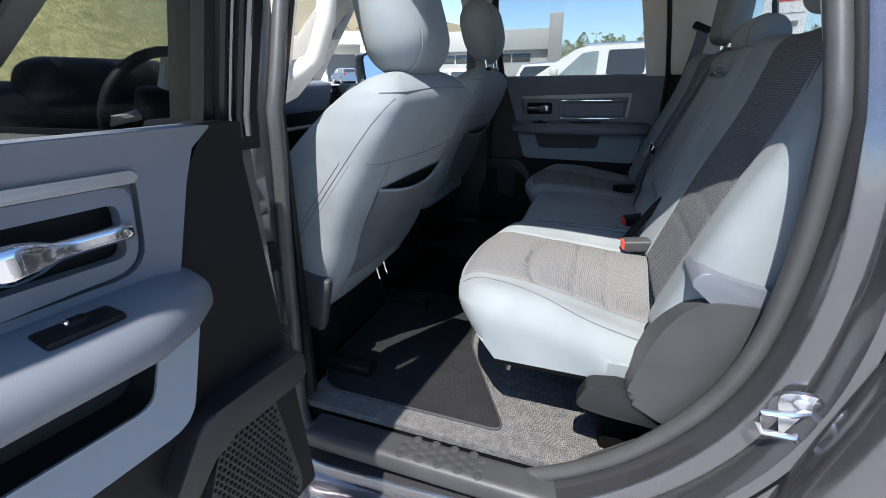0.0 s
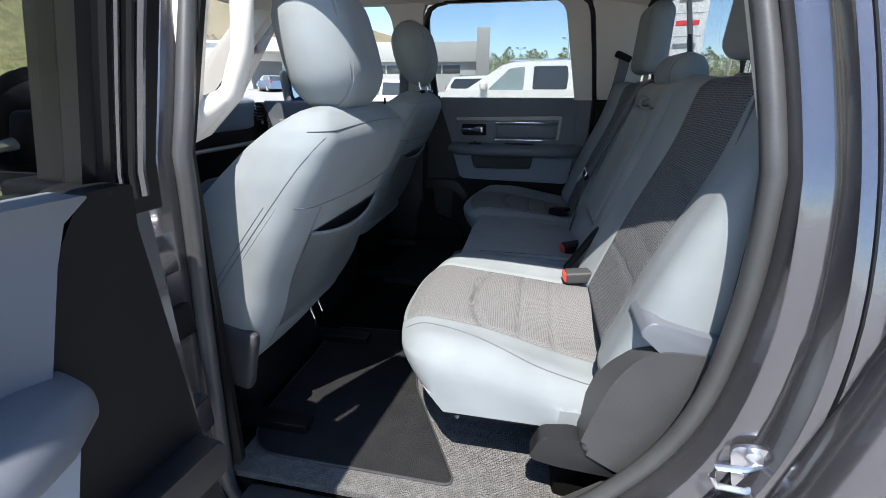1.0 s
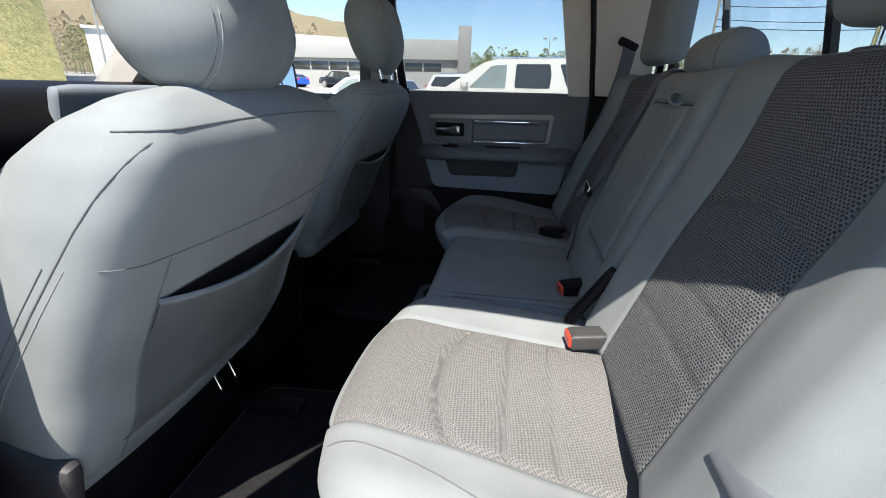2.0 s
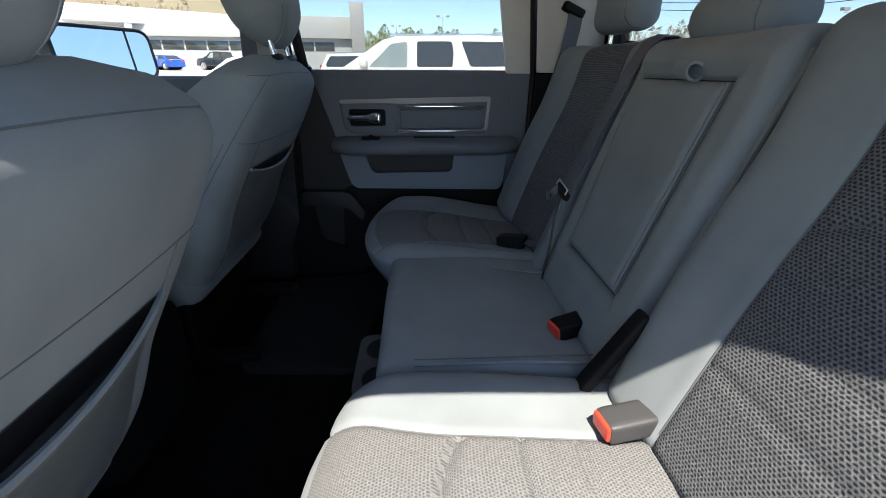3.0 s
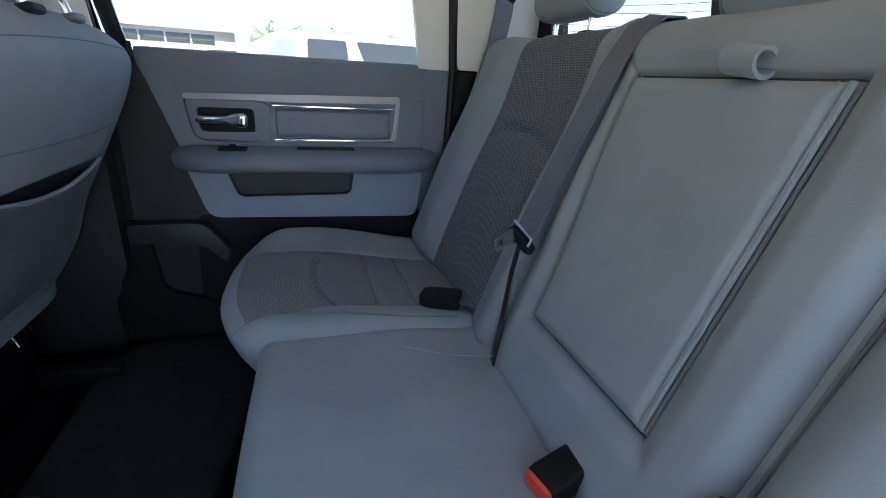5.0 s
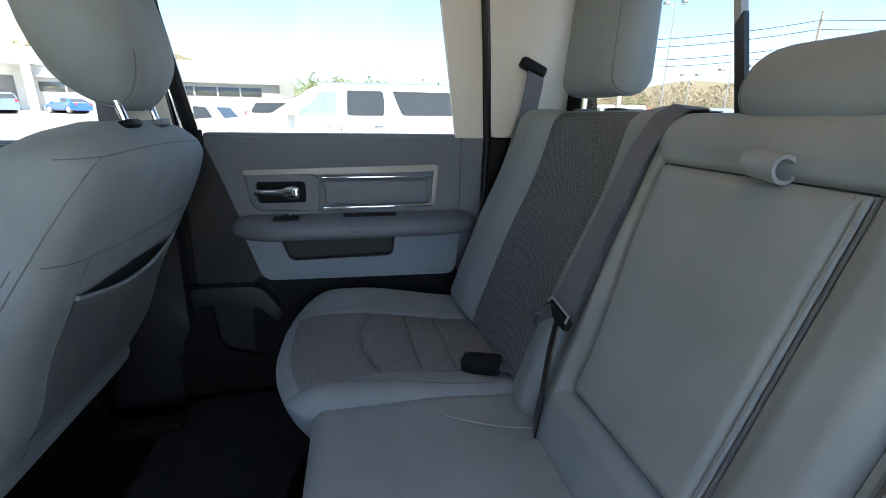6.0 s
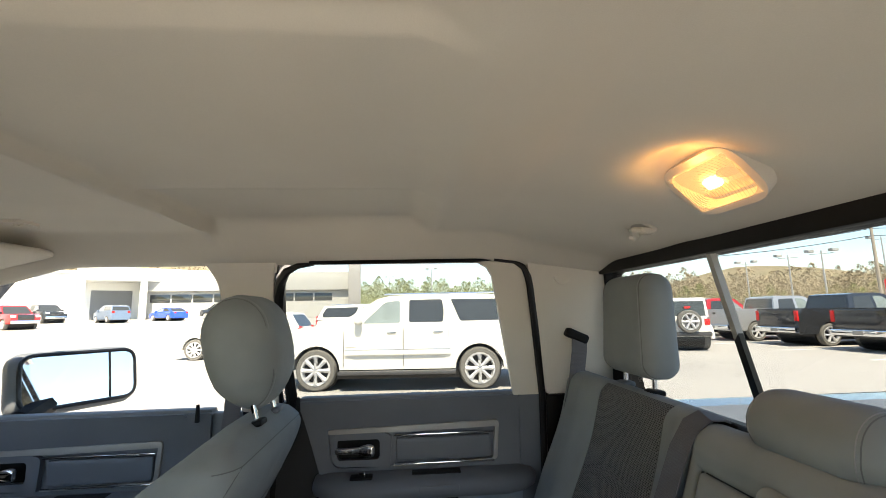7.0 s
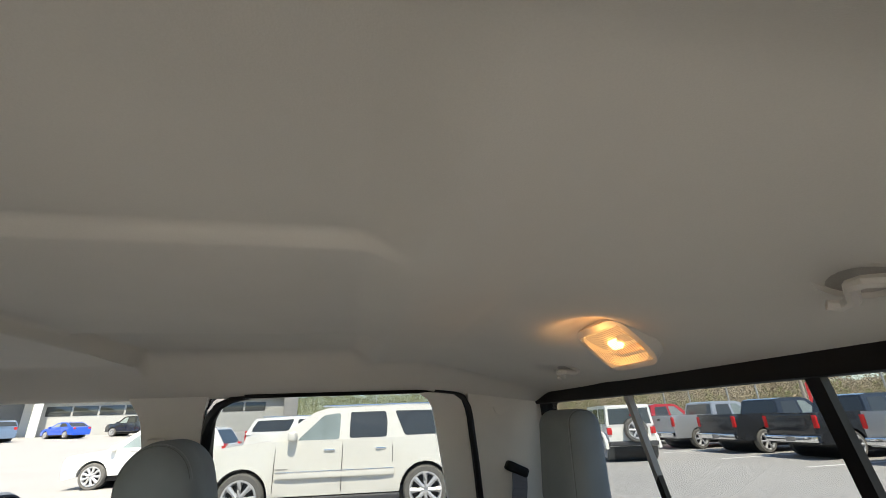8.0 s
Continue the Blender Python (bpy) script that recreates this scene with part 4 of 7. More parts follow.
def seat_back(name, y0, y1, i0, i1, arc_s, out_side, label):
    yc = (i0 + i1) / 2

    def relief(y, s):
        h = 0.0
        h += 0.020 * (ease((i0 + 0.01 - y) / 0.10) if y < yc else ease((y - i1 + 0.01) / 0.10))
        h -= 0.012 * math.exp(-((s - 0.36) / 0.12) ** 2)
        h += groove(y - i0, 0.004, 0.004) + groove(y - i1, 0.004, 0.004)
        if i0 < y < i1:
            e = (y - yc) / ((i1 - i0) / 2)
            h += groove(s - (arc_s - 0.035 * e * e), 0.007, 0.006)
            for q in (0.10, 0.17, 0.24):
                h += groove(s - q * (1 - 0.05 * e * e), 0.005, 0.0028)
        return h
    bm = padded((y0, y1), (-0.06, 0.520), (0.045, 0.045, 0.03, 0.05), back_at, relief, 100, 90, 0.12, (i0, i1), None, lambda y, s: i0 < y < i1 and s < 0.507)
    done = divide(bm, lambda f: "insert" if f.tag else "cover")
    ob = part(name, done["cover"], CLOTH, bench, label)
    part("insert", done["insert"], INSERT, ob, "dark woven cloth insert")
    for yy in (i0, i1):
        stitch(ob, [back_at(yy, s, relief(yy, s) + 0.001 - drop(s + 0.06, 0.03) - drop(0.520 - s, 0.05)) for s in [-0.02 + 0.525 * i / 24 for i in range(25)]], 0.0010, SEAM)
    arc = []
    for i in range(17):
        e = -1 + i / 8
        s = arc_s - 0.035 * e * e
        arc.append(back_at(yc + e * (i1 - i0) / 2, s, relief(yc + e * (i1 - i0) / 2 * 0.99, s) + 0.001))
    stitch(ob, arc, 0.0011, SEAM)
    return ob


back_left = seat_back("seat_back", -0.806, -0.235, -0.640, -0.365, 0.315, -1, "")
back_right = seat_back("seat_back", 0.168, 0.770, 0.268, 0.556, 0.315, 1, "")


def mid_relief(y, s):
    h = 0.004
    pan = min(y + 0.141, 0.100 + 0.03 * ease((s - 0.1) / 0.3) - y, s - 0.062, 0.425 - s)
    h += 0.008 * ease(pan / 0.018)
    h += groove(pan, 0.0030, 0.010)
    if pan < 0:
        h += 0.010 * ease(-pan / 0.03)
    return h


bm = padded((-0.228, 0.163), (-0.06, 0.506), (0.03, 0.03, 0.03, 0.045), back_at, mid_relief, 170, 160, 0.12)
back_mid = part("centre_back", bm, CLOTH, bench)
fold = []
for i in range(33):
    s = 0.07 + 0.35 * i / 32
    fold.append(back_at(-0.137, s, mid_relief(-0.137, s) + 0.003))
stitch(back_mid, fold, 0.0035, CLOTH)
stitch(back_mid, [p - Vector((0, 0.006, 0)) - BACK_OUT * 0.002 for p in fold], 0.0022, SEAM)
stitch(back_mid, [p + BACK_OUT * 0.001 + Vector((0, 0.011, 0)) for p in fold], 0.0011, STITCH)
stitch(back_mid, [back_at(-0.231, s, -0.012) for s in [0.03 + 0.44 * i / 20 for i in range(21)]], 0.006, CLOTH)
stitch(back_mid, [back_at(-0.238, s, -0.010) for s in [0.03 + 0.44 * i / 20 for i in range(21)]], 0.0022, SEAM)
# pull loop of the fold-down armrest
loop_path = [back_at(-0.042, 0.434 + 0.013 * math.sin(q), 0.018 - 0.015 * math.cos(q)) for q in [0.1 + 2 * math.pi * 0.97 * i / 22 for i in range(23)]]
bm = B()
ribbon(bm, loop_path, (0, 1, 0.12), 0.0022, 0.040)
part("pull_loop", bm, CLOTH, bench, "grey fabric pull loop")


def cushion(name, y, x, front, relief, insert, nu, nv, label="", z0=1.075, thick=0.12, rad=(0.05, 0.05, 0.085, 0.03), tuck=0.0):
    def place(a, b, h):
        # the front edge curves back towards the corners and is drawn in below
        k = 1 - (b - x[0]) / (x[1] - x[0])
        under = tuck * ease((k - 0.6) / 0.4) * max(0.0, -h - 0.03)
        return Vector((b + front(a) * k + under, a, z0 + h))

    def skin(a, b, lift=0.001):
        h = relief(a, b) - drop(a - y[0], rad[0]) - drop(y[1] - a, rad[1]) - drop(b - x[0], rad[2]) - drop(x[1] - b, rad[3])
        return place(a, b, h + lift)
    if insert:
        i0, i1, b0 = insert
        m0, m1 = i0(x[1]), i1(x[1])

        def bend(a, b):
            return lin(a, [(y[0], y[0]), (m0, i0(b)), (m1, i1(b)), (y[1], y[1])])
        bm = padded(y, x, rad, place, relief, nu, nv, thick, (m0, m1), bend, lambda a, b: m0 < a < m1 and b > b0)
        done = divide(bm, lambda f: "insert" if f.tag else "cover")
        ob = part(name, done["cover"], CLOTH, bench, label)
        part("insert", done["insert"], SEATWEAVE, ob, "grey tweed cloth insert")
    else:
        bm = padded(y, x, rad, place, relief, nu, nv, thick)
        ob = part(name, bm, CLOTH, bench, label)
    return ob, skin


ARC_X, ROWS = -0.088, (0.008, 0.086)


def seat_relief(yc, hw, i0, i1, sink, sink_in, side):
    """Raised rims, a fall to the rear that is deeper at the door, seams round the insert and quilting across it."""
    def relief(y, x):
        h = 0.010 * ease((abs(y - yc) - hw * 0.55) / (hw * 0.4))
        h -= (sink_in + (sink - sink_in) * ease((side * (y - yc)) / 0.2 + 0.5)) * ease((x + 0.16) / 0.38)
        h += groove(y - i0(x), 0.005, 0.006) + groove(y - i1(x), 0.005, 0.006)
        if i0(x) < y < i1(x):
            e = (y - (i0(x) + i1(x)) / 2) / ((i1(x) - i0(x)) / 2)
            h += 0.006 * (1 - e * e) + groove(x - (ARC_X + 0.03 * e * e - 0.015), 0.008, 0.010)
            for q in ROWS:
                h += groove(x - q, 0.006, 0.0055)
        return h
    return relief


li0, li1 = (lambda x: -0.640 + 0.025 * ease((-0.1 - x) / 0.2)), (lambda x: -0.345 + 0.03 * ease((-0.08 - x) / 0.2))
lrel = seat_relief(-0.49, 0.29, li0, li1, 0.068, 0.026, -1)
cush_left, lskin = cushion("seat_cushion", (-0.776, -0.203), (-0.288, 0.235), lambda y: 0.075 * (abs(y + 0.475) / 0.29) ** 3, lrel, (li0, li1, -0.252), 110, 100, "", 1.078, 0.135, (0.075, 0.05, 0.10, 0.03), 0.75)
ri0, ri1 = (lambda x: 0.330 - 0.03 * ease((-0.05 - x) / 0.2)), (lambda x: 0.605)
rrel = seat_relief(0.50, 0.29, ri0, ri1, 0.045, 0.026, 1)
cush_right, rskin = cushion("seat_cushion", (0.235, 0.790), (-0.305, 0.235), lambda y: 0.085 * (abs(y - 0.51) / 0.28) ** 3, rrel, (ri0, ri1, -0.252), 100, 100, "", 1.086, 0.143, (0.05, 0.06, 0.10, 0.03), 0.75)
cush_mid, mskin = cushion("centre_cushion", (-0.200, 0.345), (-0.195, 0.235), lambda y: 0.0, lambda y, x: 0.006 * ease((0.14 - abs(y - 0.06)) / 0.12) - 0.030 * ease((y - 0.22) / 0.12) - 0.014 * ease((x - 0.0) / 0.2), None, 50, 50, "", 1.072, 0.13, (0.02, 0.03, 0.03, 0.03))
for ob, skin, i0, i1 in ((cush_left, lskin, li0, li1), (cush_right, rskin, ri0, ri1)):
    for q in (i0, i1):
        stitch(ob, [skin(q(x), x) for x in [-0.25 + 0.45 * i / 30 for i in range(31)]], 0.0010, SEAM)
    for x0 in (ARC_X, *ROWS):
        a = []
        for i in range(17):
            e = -1 + i / 8
            x = x0 + (0.03 * e * e - 0.015 if x0 == ARC_X else 0.0)
            a.append(skin((i0(x) + i1(x)) / 2 + e * 0.985 * (i1(x) - i0(x)) / 2, x, 0.0006))
        stitch(ob, a, 0.0010 if x0 == ARC_X else 0.0006, SEAM)
# the seam over the outer bolster, and piping along the rims
stitch(cush_left, [lskin(-0.665 - 0.068 * ease((x + 0.25) / 0.30), x) for x in [-0.250 + 0.42 * i / 30 for i in range(31)]], 0.0011, SEAM)
stitch(cush_right, [rskin(0.300 - 0.030 * ease((x + 0.25) / 0.30), x) for x in [-0.255 + 0.40 * i / 30 for i in range(31)]], 0.0011, SEAM)
stitch(cush_mid, [(x, -0.193 - 0.006 * ease((x - 0.05) / 0.1), 1.069) for x in [-0.13 + 0.33 * i / 20 for i in range(21)]], 0.0035, CLOTH)
stitch(cush_mid, [(x, -0.186, 1.0735) for x in [-0.13 + 0.33 * i / 20 for i in range(21)]], 0.0011, SEAM)
stitch(cush_mid, [(0.03 + 0.16 * i / 8, 0.185 - 0.06 * i / 8 - 0.012 * math.sin(i / 8 * math.pi), 1.0745) for i in range(9)], 0.0009, STITCH)
# frame and base under the cushions
bm = B()
box(bm, (-0.135, 0.24), (-0.745, 0.76), (0.905, 0.975), 0.015)
part("frame", bm, BLACKPL, bench, "black seat frame")
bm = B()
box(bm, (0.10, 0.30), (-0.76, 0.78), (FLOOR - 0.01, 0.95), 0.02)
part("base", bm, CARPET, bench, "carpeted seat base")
for y in (-0.71, -0.12, 0.30, 0.70):
    bm = B()
    sweep(bm, [(-0.13, y, 0.95), (-0.10, y, 0.90), (-0.11, y + 0.015, 0.865)], 0.006, 6)
    part("bracket", bm, STEEL, bench)
bm = B()
ngon_prism(bm, rounded([(0.045, 0.905), (0.065, 0.955), (0.12, 0.965), (0.29, 0.915), (0.30, 0.885), (0.10, 0.895)], 0.012, 4), along("y", -0.822, -0.785), 0.006)
part("release_lever", bm, EDGEPL, bench, "dark plastic seat release lever")
bm = B()
ngon_prism(bm, rounded([(0.128, 0.950), (0.148, 1.03), (0.170, 1.10), (0.203, 1.150), (0.240, 1.166), (0.335, 1.166), (0.335, 0.90), (0.21, 0.905)], [0.02, 0.03, 0.04, 0.04, 0.03, 0.02, 0.02, 0.03], 5), along("y", -0.830, -0.750), 0.016)
part("side_cover", bm, TRIMPL, bench, "grained dark side cover")
bm = B()
ngon_prism(bm, rounded([(0.197, 1.193), (0.214, 1.214), (0.290, 1.196), (0.335, 1.190), (0.335, 1.150), (0.236, 1.158)], [0.008, 0.010, 0.02, 0.005, 0.005, 0.01], 4), along("y", -0.826, -0.735), 0.009)
part("recliner_cover", bm, MIDPL, bench, "grey plastic recliner cover")
bm = B()
plate(bm, rounded([(-0.242, -0.185), (-0.242, 0.005), (-0.10, 0.005), (-0.10, -0.185)], 0.03, 5), [[(-0.192 + 0.036 * math.cos(a), yc + 0.036 * math.sin(a)) for a in [2 * math.pi * i / 20 for i in range(20)]] for yc in (-0.045, -0.135)], along("z", 0.998, 0.945))
cups = part("cup_holder", bm, TRIMPL, bench, "grey fold-out cup holder")
for yc in (-0.045, -0.135):
    bm = B()
    lathe(bm, [(0.0355, 0.996), (0.033, 0.93), (0.004, 0.929)], (-0.192, yc, 0), "z", 20)
    part("cup_well", bm, BLACKPL, cups)
# dark seam round the fold-down panel
DARKSEAM = pbr("black_seam_gap", (0.03, 0.032, 0.034), 0.8, bscale=300, bump=0.2)
edge_y = lambda s: 0.100 + 0.03 * ease((s - 0.1) / 0.3)
rim = [back_at(edge_y(s) - 0.001, s, mid_relief(edge_y(s), s) + 0.004) for s in [0.425 - 0.355 * i / 40 for i in range(41)]]
rim += [back_at(y, 0.063, mid_relief(y, 0.062) + 0.002) for y in [0.092 - 0.228 * i / 24 for i in range(25)]]
stitch(back_mid, rim, 0.0021, DARKSEAM)
stitch(back_mid, [back_at(y, 0.4245, mid_relief(y, 0.425) + 0.002) for y in [0.122 - 0.258 * i / 24 for i in range(25)]], 0.0017, DARKSEAM)
# black belt cover between the split halves
bm = B()
rbox(bm, (0.078, 0.017, 0.009), 0.005, 6, lambda p: Vector((0.168, -0.246, 1.120)) + pose(0, 0, 0, -8, -58, 0).to_3x3() @ p)
part("belt_sleeve", bm, BLACKPL, bench, "black plastic belt sleeve")

RHM = lambda y, s, a=2: Matrix.Translation(back_at(y, s, -0.045)) @ pose(0, 0, 0, 0, a, 0)
headrest("tall grey cloth rear headrest on steel posts", (0.40, 0.46, 1.56), (0.048, 0.119, 0.121), 0.040, RHM(0.462, 0.550), 0.066, 0.036, "rear headrests", 0.12)
headrest("tall grey cloth rear headrest on steel posts", (0.40, -0.50, 1.56), (0.048, 0.128, 0.121), 0.040, RHM(-0.505, 0.550), 0.066, 0.036, "rear headrests", 0.12)
headrest("low wide grey cloth centre headrest", (0.37, -0.05, 1.55), (0.054, 0.112, 0.055), 0.052, RHM(-0.034, 0.478, 10), 0.06, 0.03, "rear headrests", 0.06, foot=0.2)


# ---------------------------------------------------------------- front seats
SEAT_REAR = [(-0.60, -0.305), (-0.52, -0.232), (-0.43, -0.178), (-0.34, -0.148), (-0.26, -0.105), (-0.18, -0.062), (-0.13, -0.036), (-0.08, -0.012), (-0.03, 0.0), (0.0, -0.030), (0.02, -0.065)]
SEAT_NOSE = [(-0.60, -0.40), (-0.43, -0.42), (-0.30, -0.40), (-0.20, -0.325), (-0.15, -0.27), (-0.10, -0.215), (-0.05, -0.16), (-0.01, -0.105), (0.02, -0.07)]
SEAT_HALF = [(-0.60, 0.232), (-0.50, 0.258), (-0.38, 0.272), (-0.22, 0.276), (-0.12, 0.273), (-0.06, 0.262), (-0.025, 0.246), (0.0, 0.205), (0.02, 0.07)]


def smooth_table(x, pts):
    """A softened reading of a table."""
    return sum(lin(x + d, pts) * w for d, w in ((-0.028, 0.15), (-0.014, 0.22), (0, 0.26), (0.014, 0.22), (0.028, 0.15)))


def seat_skin(x, y, z, a, k):
    """A place on a front seat's back: a from -1 to 1 across its rear face (beyond: round the flanks), k: height under the shoulder."""
    xr = x + smooth_table(k, SEAT_REAR)
    xf = x + smooth_table(k, SEAT_NOSE)
    hw = lin(k, SEAT_HALF)
    r = min(0.052, (xr - xf) * 0.48)
    flat = hw - r
    if abs(a) <= 1:
        bow = 0.010 * (1 - a * a)
        return Vector((xr + bow, y + a * flat, z + k))
    s, t = math.copysign(1, a), abs(a) - 1
    if t <= 1:
        ang = t * math.pi / 2
        return Vector((xr - r + r * math.cos(ang), y + s * (flat + r * math.sin(ang)), z + k))
    return Vector((xr - r + (xf - xr + r) * (t - 1), y + s * (hw - 0.02 * (t - 1) ** 2), z + k))


def flank_seam(k, off):
    """How far round the back, in the terms of seat_skin, a line lies that runs off metres before the rear face."""
    xr, xf = smooth_table(k, SEAT_REAR), smooth_table(k, SEAT_NOSE)
    r = min(0.052, (xr - xf) * 0.48)
    if off < r:
        return 1 + math.acos(1 - off / r) / (math.pi / 2)
    return 2 + (off - r) / (xr - xf - r)


def front_seat(name, x, y, z, label, sag=0.024, lean=1.0):
    """x: place of the rear face at the shoulder; y: the seat's centre; z: shoulder height."""
    st = thing(name, (x - 0.25, y, FLOOR), label, "seat", "front seats")
    P = lambda a, k: seat_skin(x, y, z, a, k)
    ks = [-0.585 + 0.525 * i / 42 for i in range(43)] + [-0.052 + 0.006 * i for i in range(10)] + [0.007, 0.011, 0.014]
    as_ = [-3 + i * 0.25 for i in range(4)] + [-2 + i / 6 for i in range(6)] + [-1 + i / 12 for i in range(25)] + [1 + (i + 1) / 6 for i in range(6)] + [2.25 + i * 0.25 for i in range(4)]
    bm = B()
    vv = grid(bm, lambda k, a: P(a, k), ks, as_)
    bm.faces.new(vv[0])
    bm.faces.new(vv[-1][::-1])
    for r0, r1 in zip(vv, vv[1:]):
        bm.faces.new((r0[0], r1[0], r1[-1], r0[-1]))
    back = part("backrest", bm, CLOTH, st)
    out = lambda p, d: p + Vector((d, 0, 0))
    drift = lambda k: lean * lin(-k, [(0.03, 0.0005), (0.05, 0.018), (0.09, 0.040), (0.17, 0.066), (0.35, 0.118), (0.60, 0.190)])
    for s in (-1, 1):
        low = [-0.165 - 0.40 * i / 30 for i in range(31)]
        stitch(back, [P(s * flank_seam(k, drift(k)), k) for k in [-0.030 - 0.535 * i / 40 for i in range(41)]], 0.0010, SEAM)
        stitch(back, [P(s * flank_seam(k, drift(k) - 0.012), k) for k in low], 0.0008, STITCH)
        stitch(back, [P(s * flank_seam(k, drift(k) + 0.014), k) for k in low], 0.0008, SEAM)
        stitch(back, [out(P(s * 0.86, -0.178 - 0.38 * i / 20), 0.0003) for i in range(21)], 0.0010, SEAM)
    stitch(back, [out(P(1.06 - 2.86 * i / 60, -0.030 + 0.006 * (1 - min(1, abs(1.06 - 2.86 * i / 60)) ** 2)), 0.0006) for i in range(61)], 0.0010, SEAM)
    stitch(back, [P(-1.60 + 3.2 * i / 40, -0.166 - 0.012 * math.cos((i / 20 - 1) * 1.5)) for i in range(41)], 0.0010, SEAM)
    # the map pocket hangs open below a black sheet drawn as its mouth's shade
    pk = B()
    us, vs = [-0.85 + 1.70 * i / 26 for i in range(27)], [j / 14 for j in range(15)]

    def pocket_at(a, t):
        e = 1 - (a / 0.85) ** 2
        k = -0.475 + (0.236 - 0.026 * e) * t
        return P(a, k) + Vector((0.0035 + sag * t * t * e, 0, 0.0))
    grid(pk, pocket_at, us, vs)
    bmesh.ops.solidify(pk, geom=pk.faces[:], thickness=0.004)
    pocket = part("map_pocket", pk, CLOTH, back, "sagging map pocket")
    stitch(pocket, [pocket_at(a, 1.0) for a in us], 0.0042, CLOTH)
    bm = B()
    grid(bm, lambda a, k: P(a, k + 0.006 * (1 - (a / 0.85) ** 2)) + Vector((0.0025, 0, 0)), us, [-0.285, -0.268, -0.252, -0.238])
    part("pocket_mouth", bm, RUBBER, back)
    stitch(back, [out(P(-0.9 + 1.8 * i / 20, -0.478), 0.001) for i in range(21)], 0.0011, SEAM)
    bm = B()
    rbox(bm, (0.26, 0.265, 0.075), 0.06, 10, lambda p: Vector((x - 0.50 + p.x, y + p.y, 1.05 + p.z + 0.04 * (-p.x) / 0.25)))
    part("cushion", bm, CLOTH, st)
    bm = B()
    box(bm, (x - 0.68, x - 0.30), (y - 0.20, y + 0.20), (FLOOR, 0.99), 0.03)
    part("base", bm, RUBBER, st, "black seat base")
    for s in (-1, 1):
        bm = B()
        box(bm, (x - 0.80, x - 0.14), (y + s * 0.2 - 0.022, y + s * 0.2 + 0.022), (FLOOR - 0.002, FLOOR + 0.035), 0.006)
        part("rail", bm, RUBBER, st)
    for s in (-0.03, 0.02):
        bm = B()
        sweep(bm, [(x - 0.275, y + 0.12 + s, z - 0.57), (x - 0.265, y + 0.12 + s, z - 0.61), (x - 0.27, y + 0.13 + s, z - 0.65)], 0.003, 6)
        part("hanging_clip", bm, CHROME, st, "small bright wire")
    if y > 0:
        return st
    bm = B()
    rbox(bm, (0.06, 0.016, 0.075), 0.015, 6, lambda p: Vector((x - 0.27, y - 0.262, 1.0)) + pose(0, 0, 0, 0, 14, 0).to_3x3() @ p)
    part("side_shield", bm, TRIMPL, st, "dark grey recliner shield")
    return st


front_seat("driver_seat", -0.335, -0.495, 1.508, "grey cloth driver seat with a sagging map pocket")
front_seat("passenger_seat", -0.430, 0.465, 1.530, "grey cloth passenger seat with a flat map pocket", 0.011, 0.55)
FH = lambda x, y, z: Matrix.Translation((x, y, z)) @ pose(0, 0, 0, 0, -14, 0)
headrest("rounded grey cloth driver headrest on steel posts", (-0.40, -0.53, 1.53), (0.082, 0.140, 0.128), 0.081, FH(-0.385, -0.532, 1.506), 0.068, 0.02, "front headrests", 0.16, foot=0.16)
headrest("rounded grey cloth passenger headrest on steel posts", (-0.49, 0.47, 1.56), (0.084, 0.138, 0.128), 0.083, FH(-0.472, 0.475, 1.562), 0.062, 0.030, "front headrests", 0.16, foot=0.42)


# ---------------------------------------------------------------- belts and buckles
def buckle(loc, m, lit, label, button=RED):
    bk = thing("seat_belt_buckle", loc, label, "buckle", "seat belt buckles")
    bm = B()
    rbox(bm, (0.037, 0.0215, 0.0155), 0.006, 6, lambda p: m @ p)
    part("body", bm, lit, bk)
    bm = B()
    rbox(bm, (0.006, 0.0185, 0.0115), 0.003, 4, lambda p: m @ (p + Vector((-0.0355, 0, 0.0015))))
    part("release_button", bm, button, bk, "red button" if button is RED else "")
    bm = B()
    ribbon(bm, [m @ Vector((0.03, 0, 0)), m @ Vector((0.07, 0, -0.006)), m @ Vector((0.11, 0, -0.02))], tuple(m.to_3x3() @ Vector((0, 1, 0))), 0.002, 0.030)
    part("stalk", bm, BELT, bk)
    return bk


buckle((0.15, -0.33, 1.08), pose(0.157, -0.340, 1.079, 0, -4, 8), TRIMPL, "dark buckle with a red button lying on the seat")
buckle((0.15, -0.11, 1.08), pose(0.162, -0.098, 1.076, 0, -8, 14), BLACKPL, "black buckle with a red button lying on the seat")
buckle((0.13, 0.33, 1.08), pose(0.135, 0.318, 1.082, 0, -6, 330), BLACKPL, "black buckle lying on the seat beside the belt", BLACKPL)
belt = thing("centre_seat_belt", (0.3, 0.17, 1.1), "charcoal shoulder belt with a steel tongue on the seat back", "seat belt")
bm = B()
path = [back_at(0.150, 0.485, -0.062), back_at(0.152, 0.506, -0.050), back_at(0.155, 0.516, -0.032), back_at(0.160, 0.510, -0.008), back_at(0.166, 0.488, 0.008), back_at(0.174, 0.44, 0.015), back_at(0.178, 0.30, 0.022), back_at(0.165, 0.18, 0.035), back_at(0.147, 0.155, 0.045)]
ribbon(bm, path, (0, 1, 0.1), 0.0013, 0.048)
part("webbing", bm, BELT, belt)
bm = B()
rbox(bm, (0.022, 0.036, 0.010), 0.008, 5, lambda p: back_at(0.152 + p.y, 0.505 + p.z, -0.054 + p.x))
part("belt_bezel", bm, BLACKPL, belt, "black belt outlet")
bm = B()
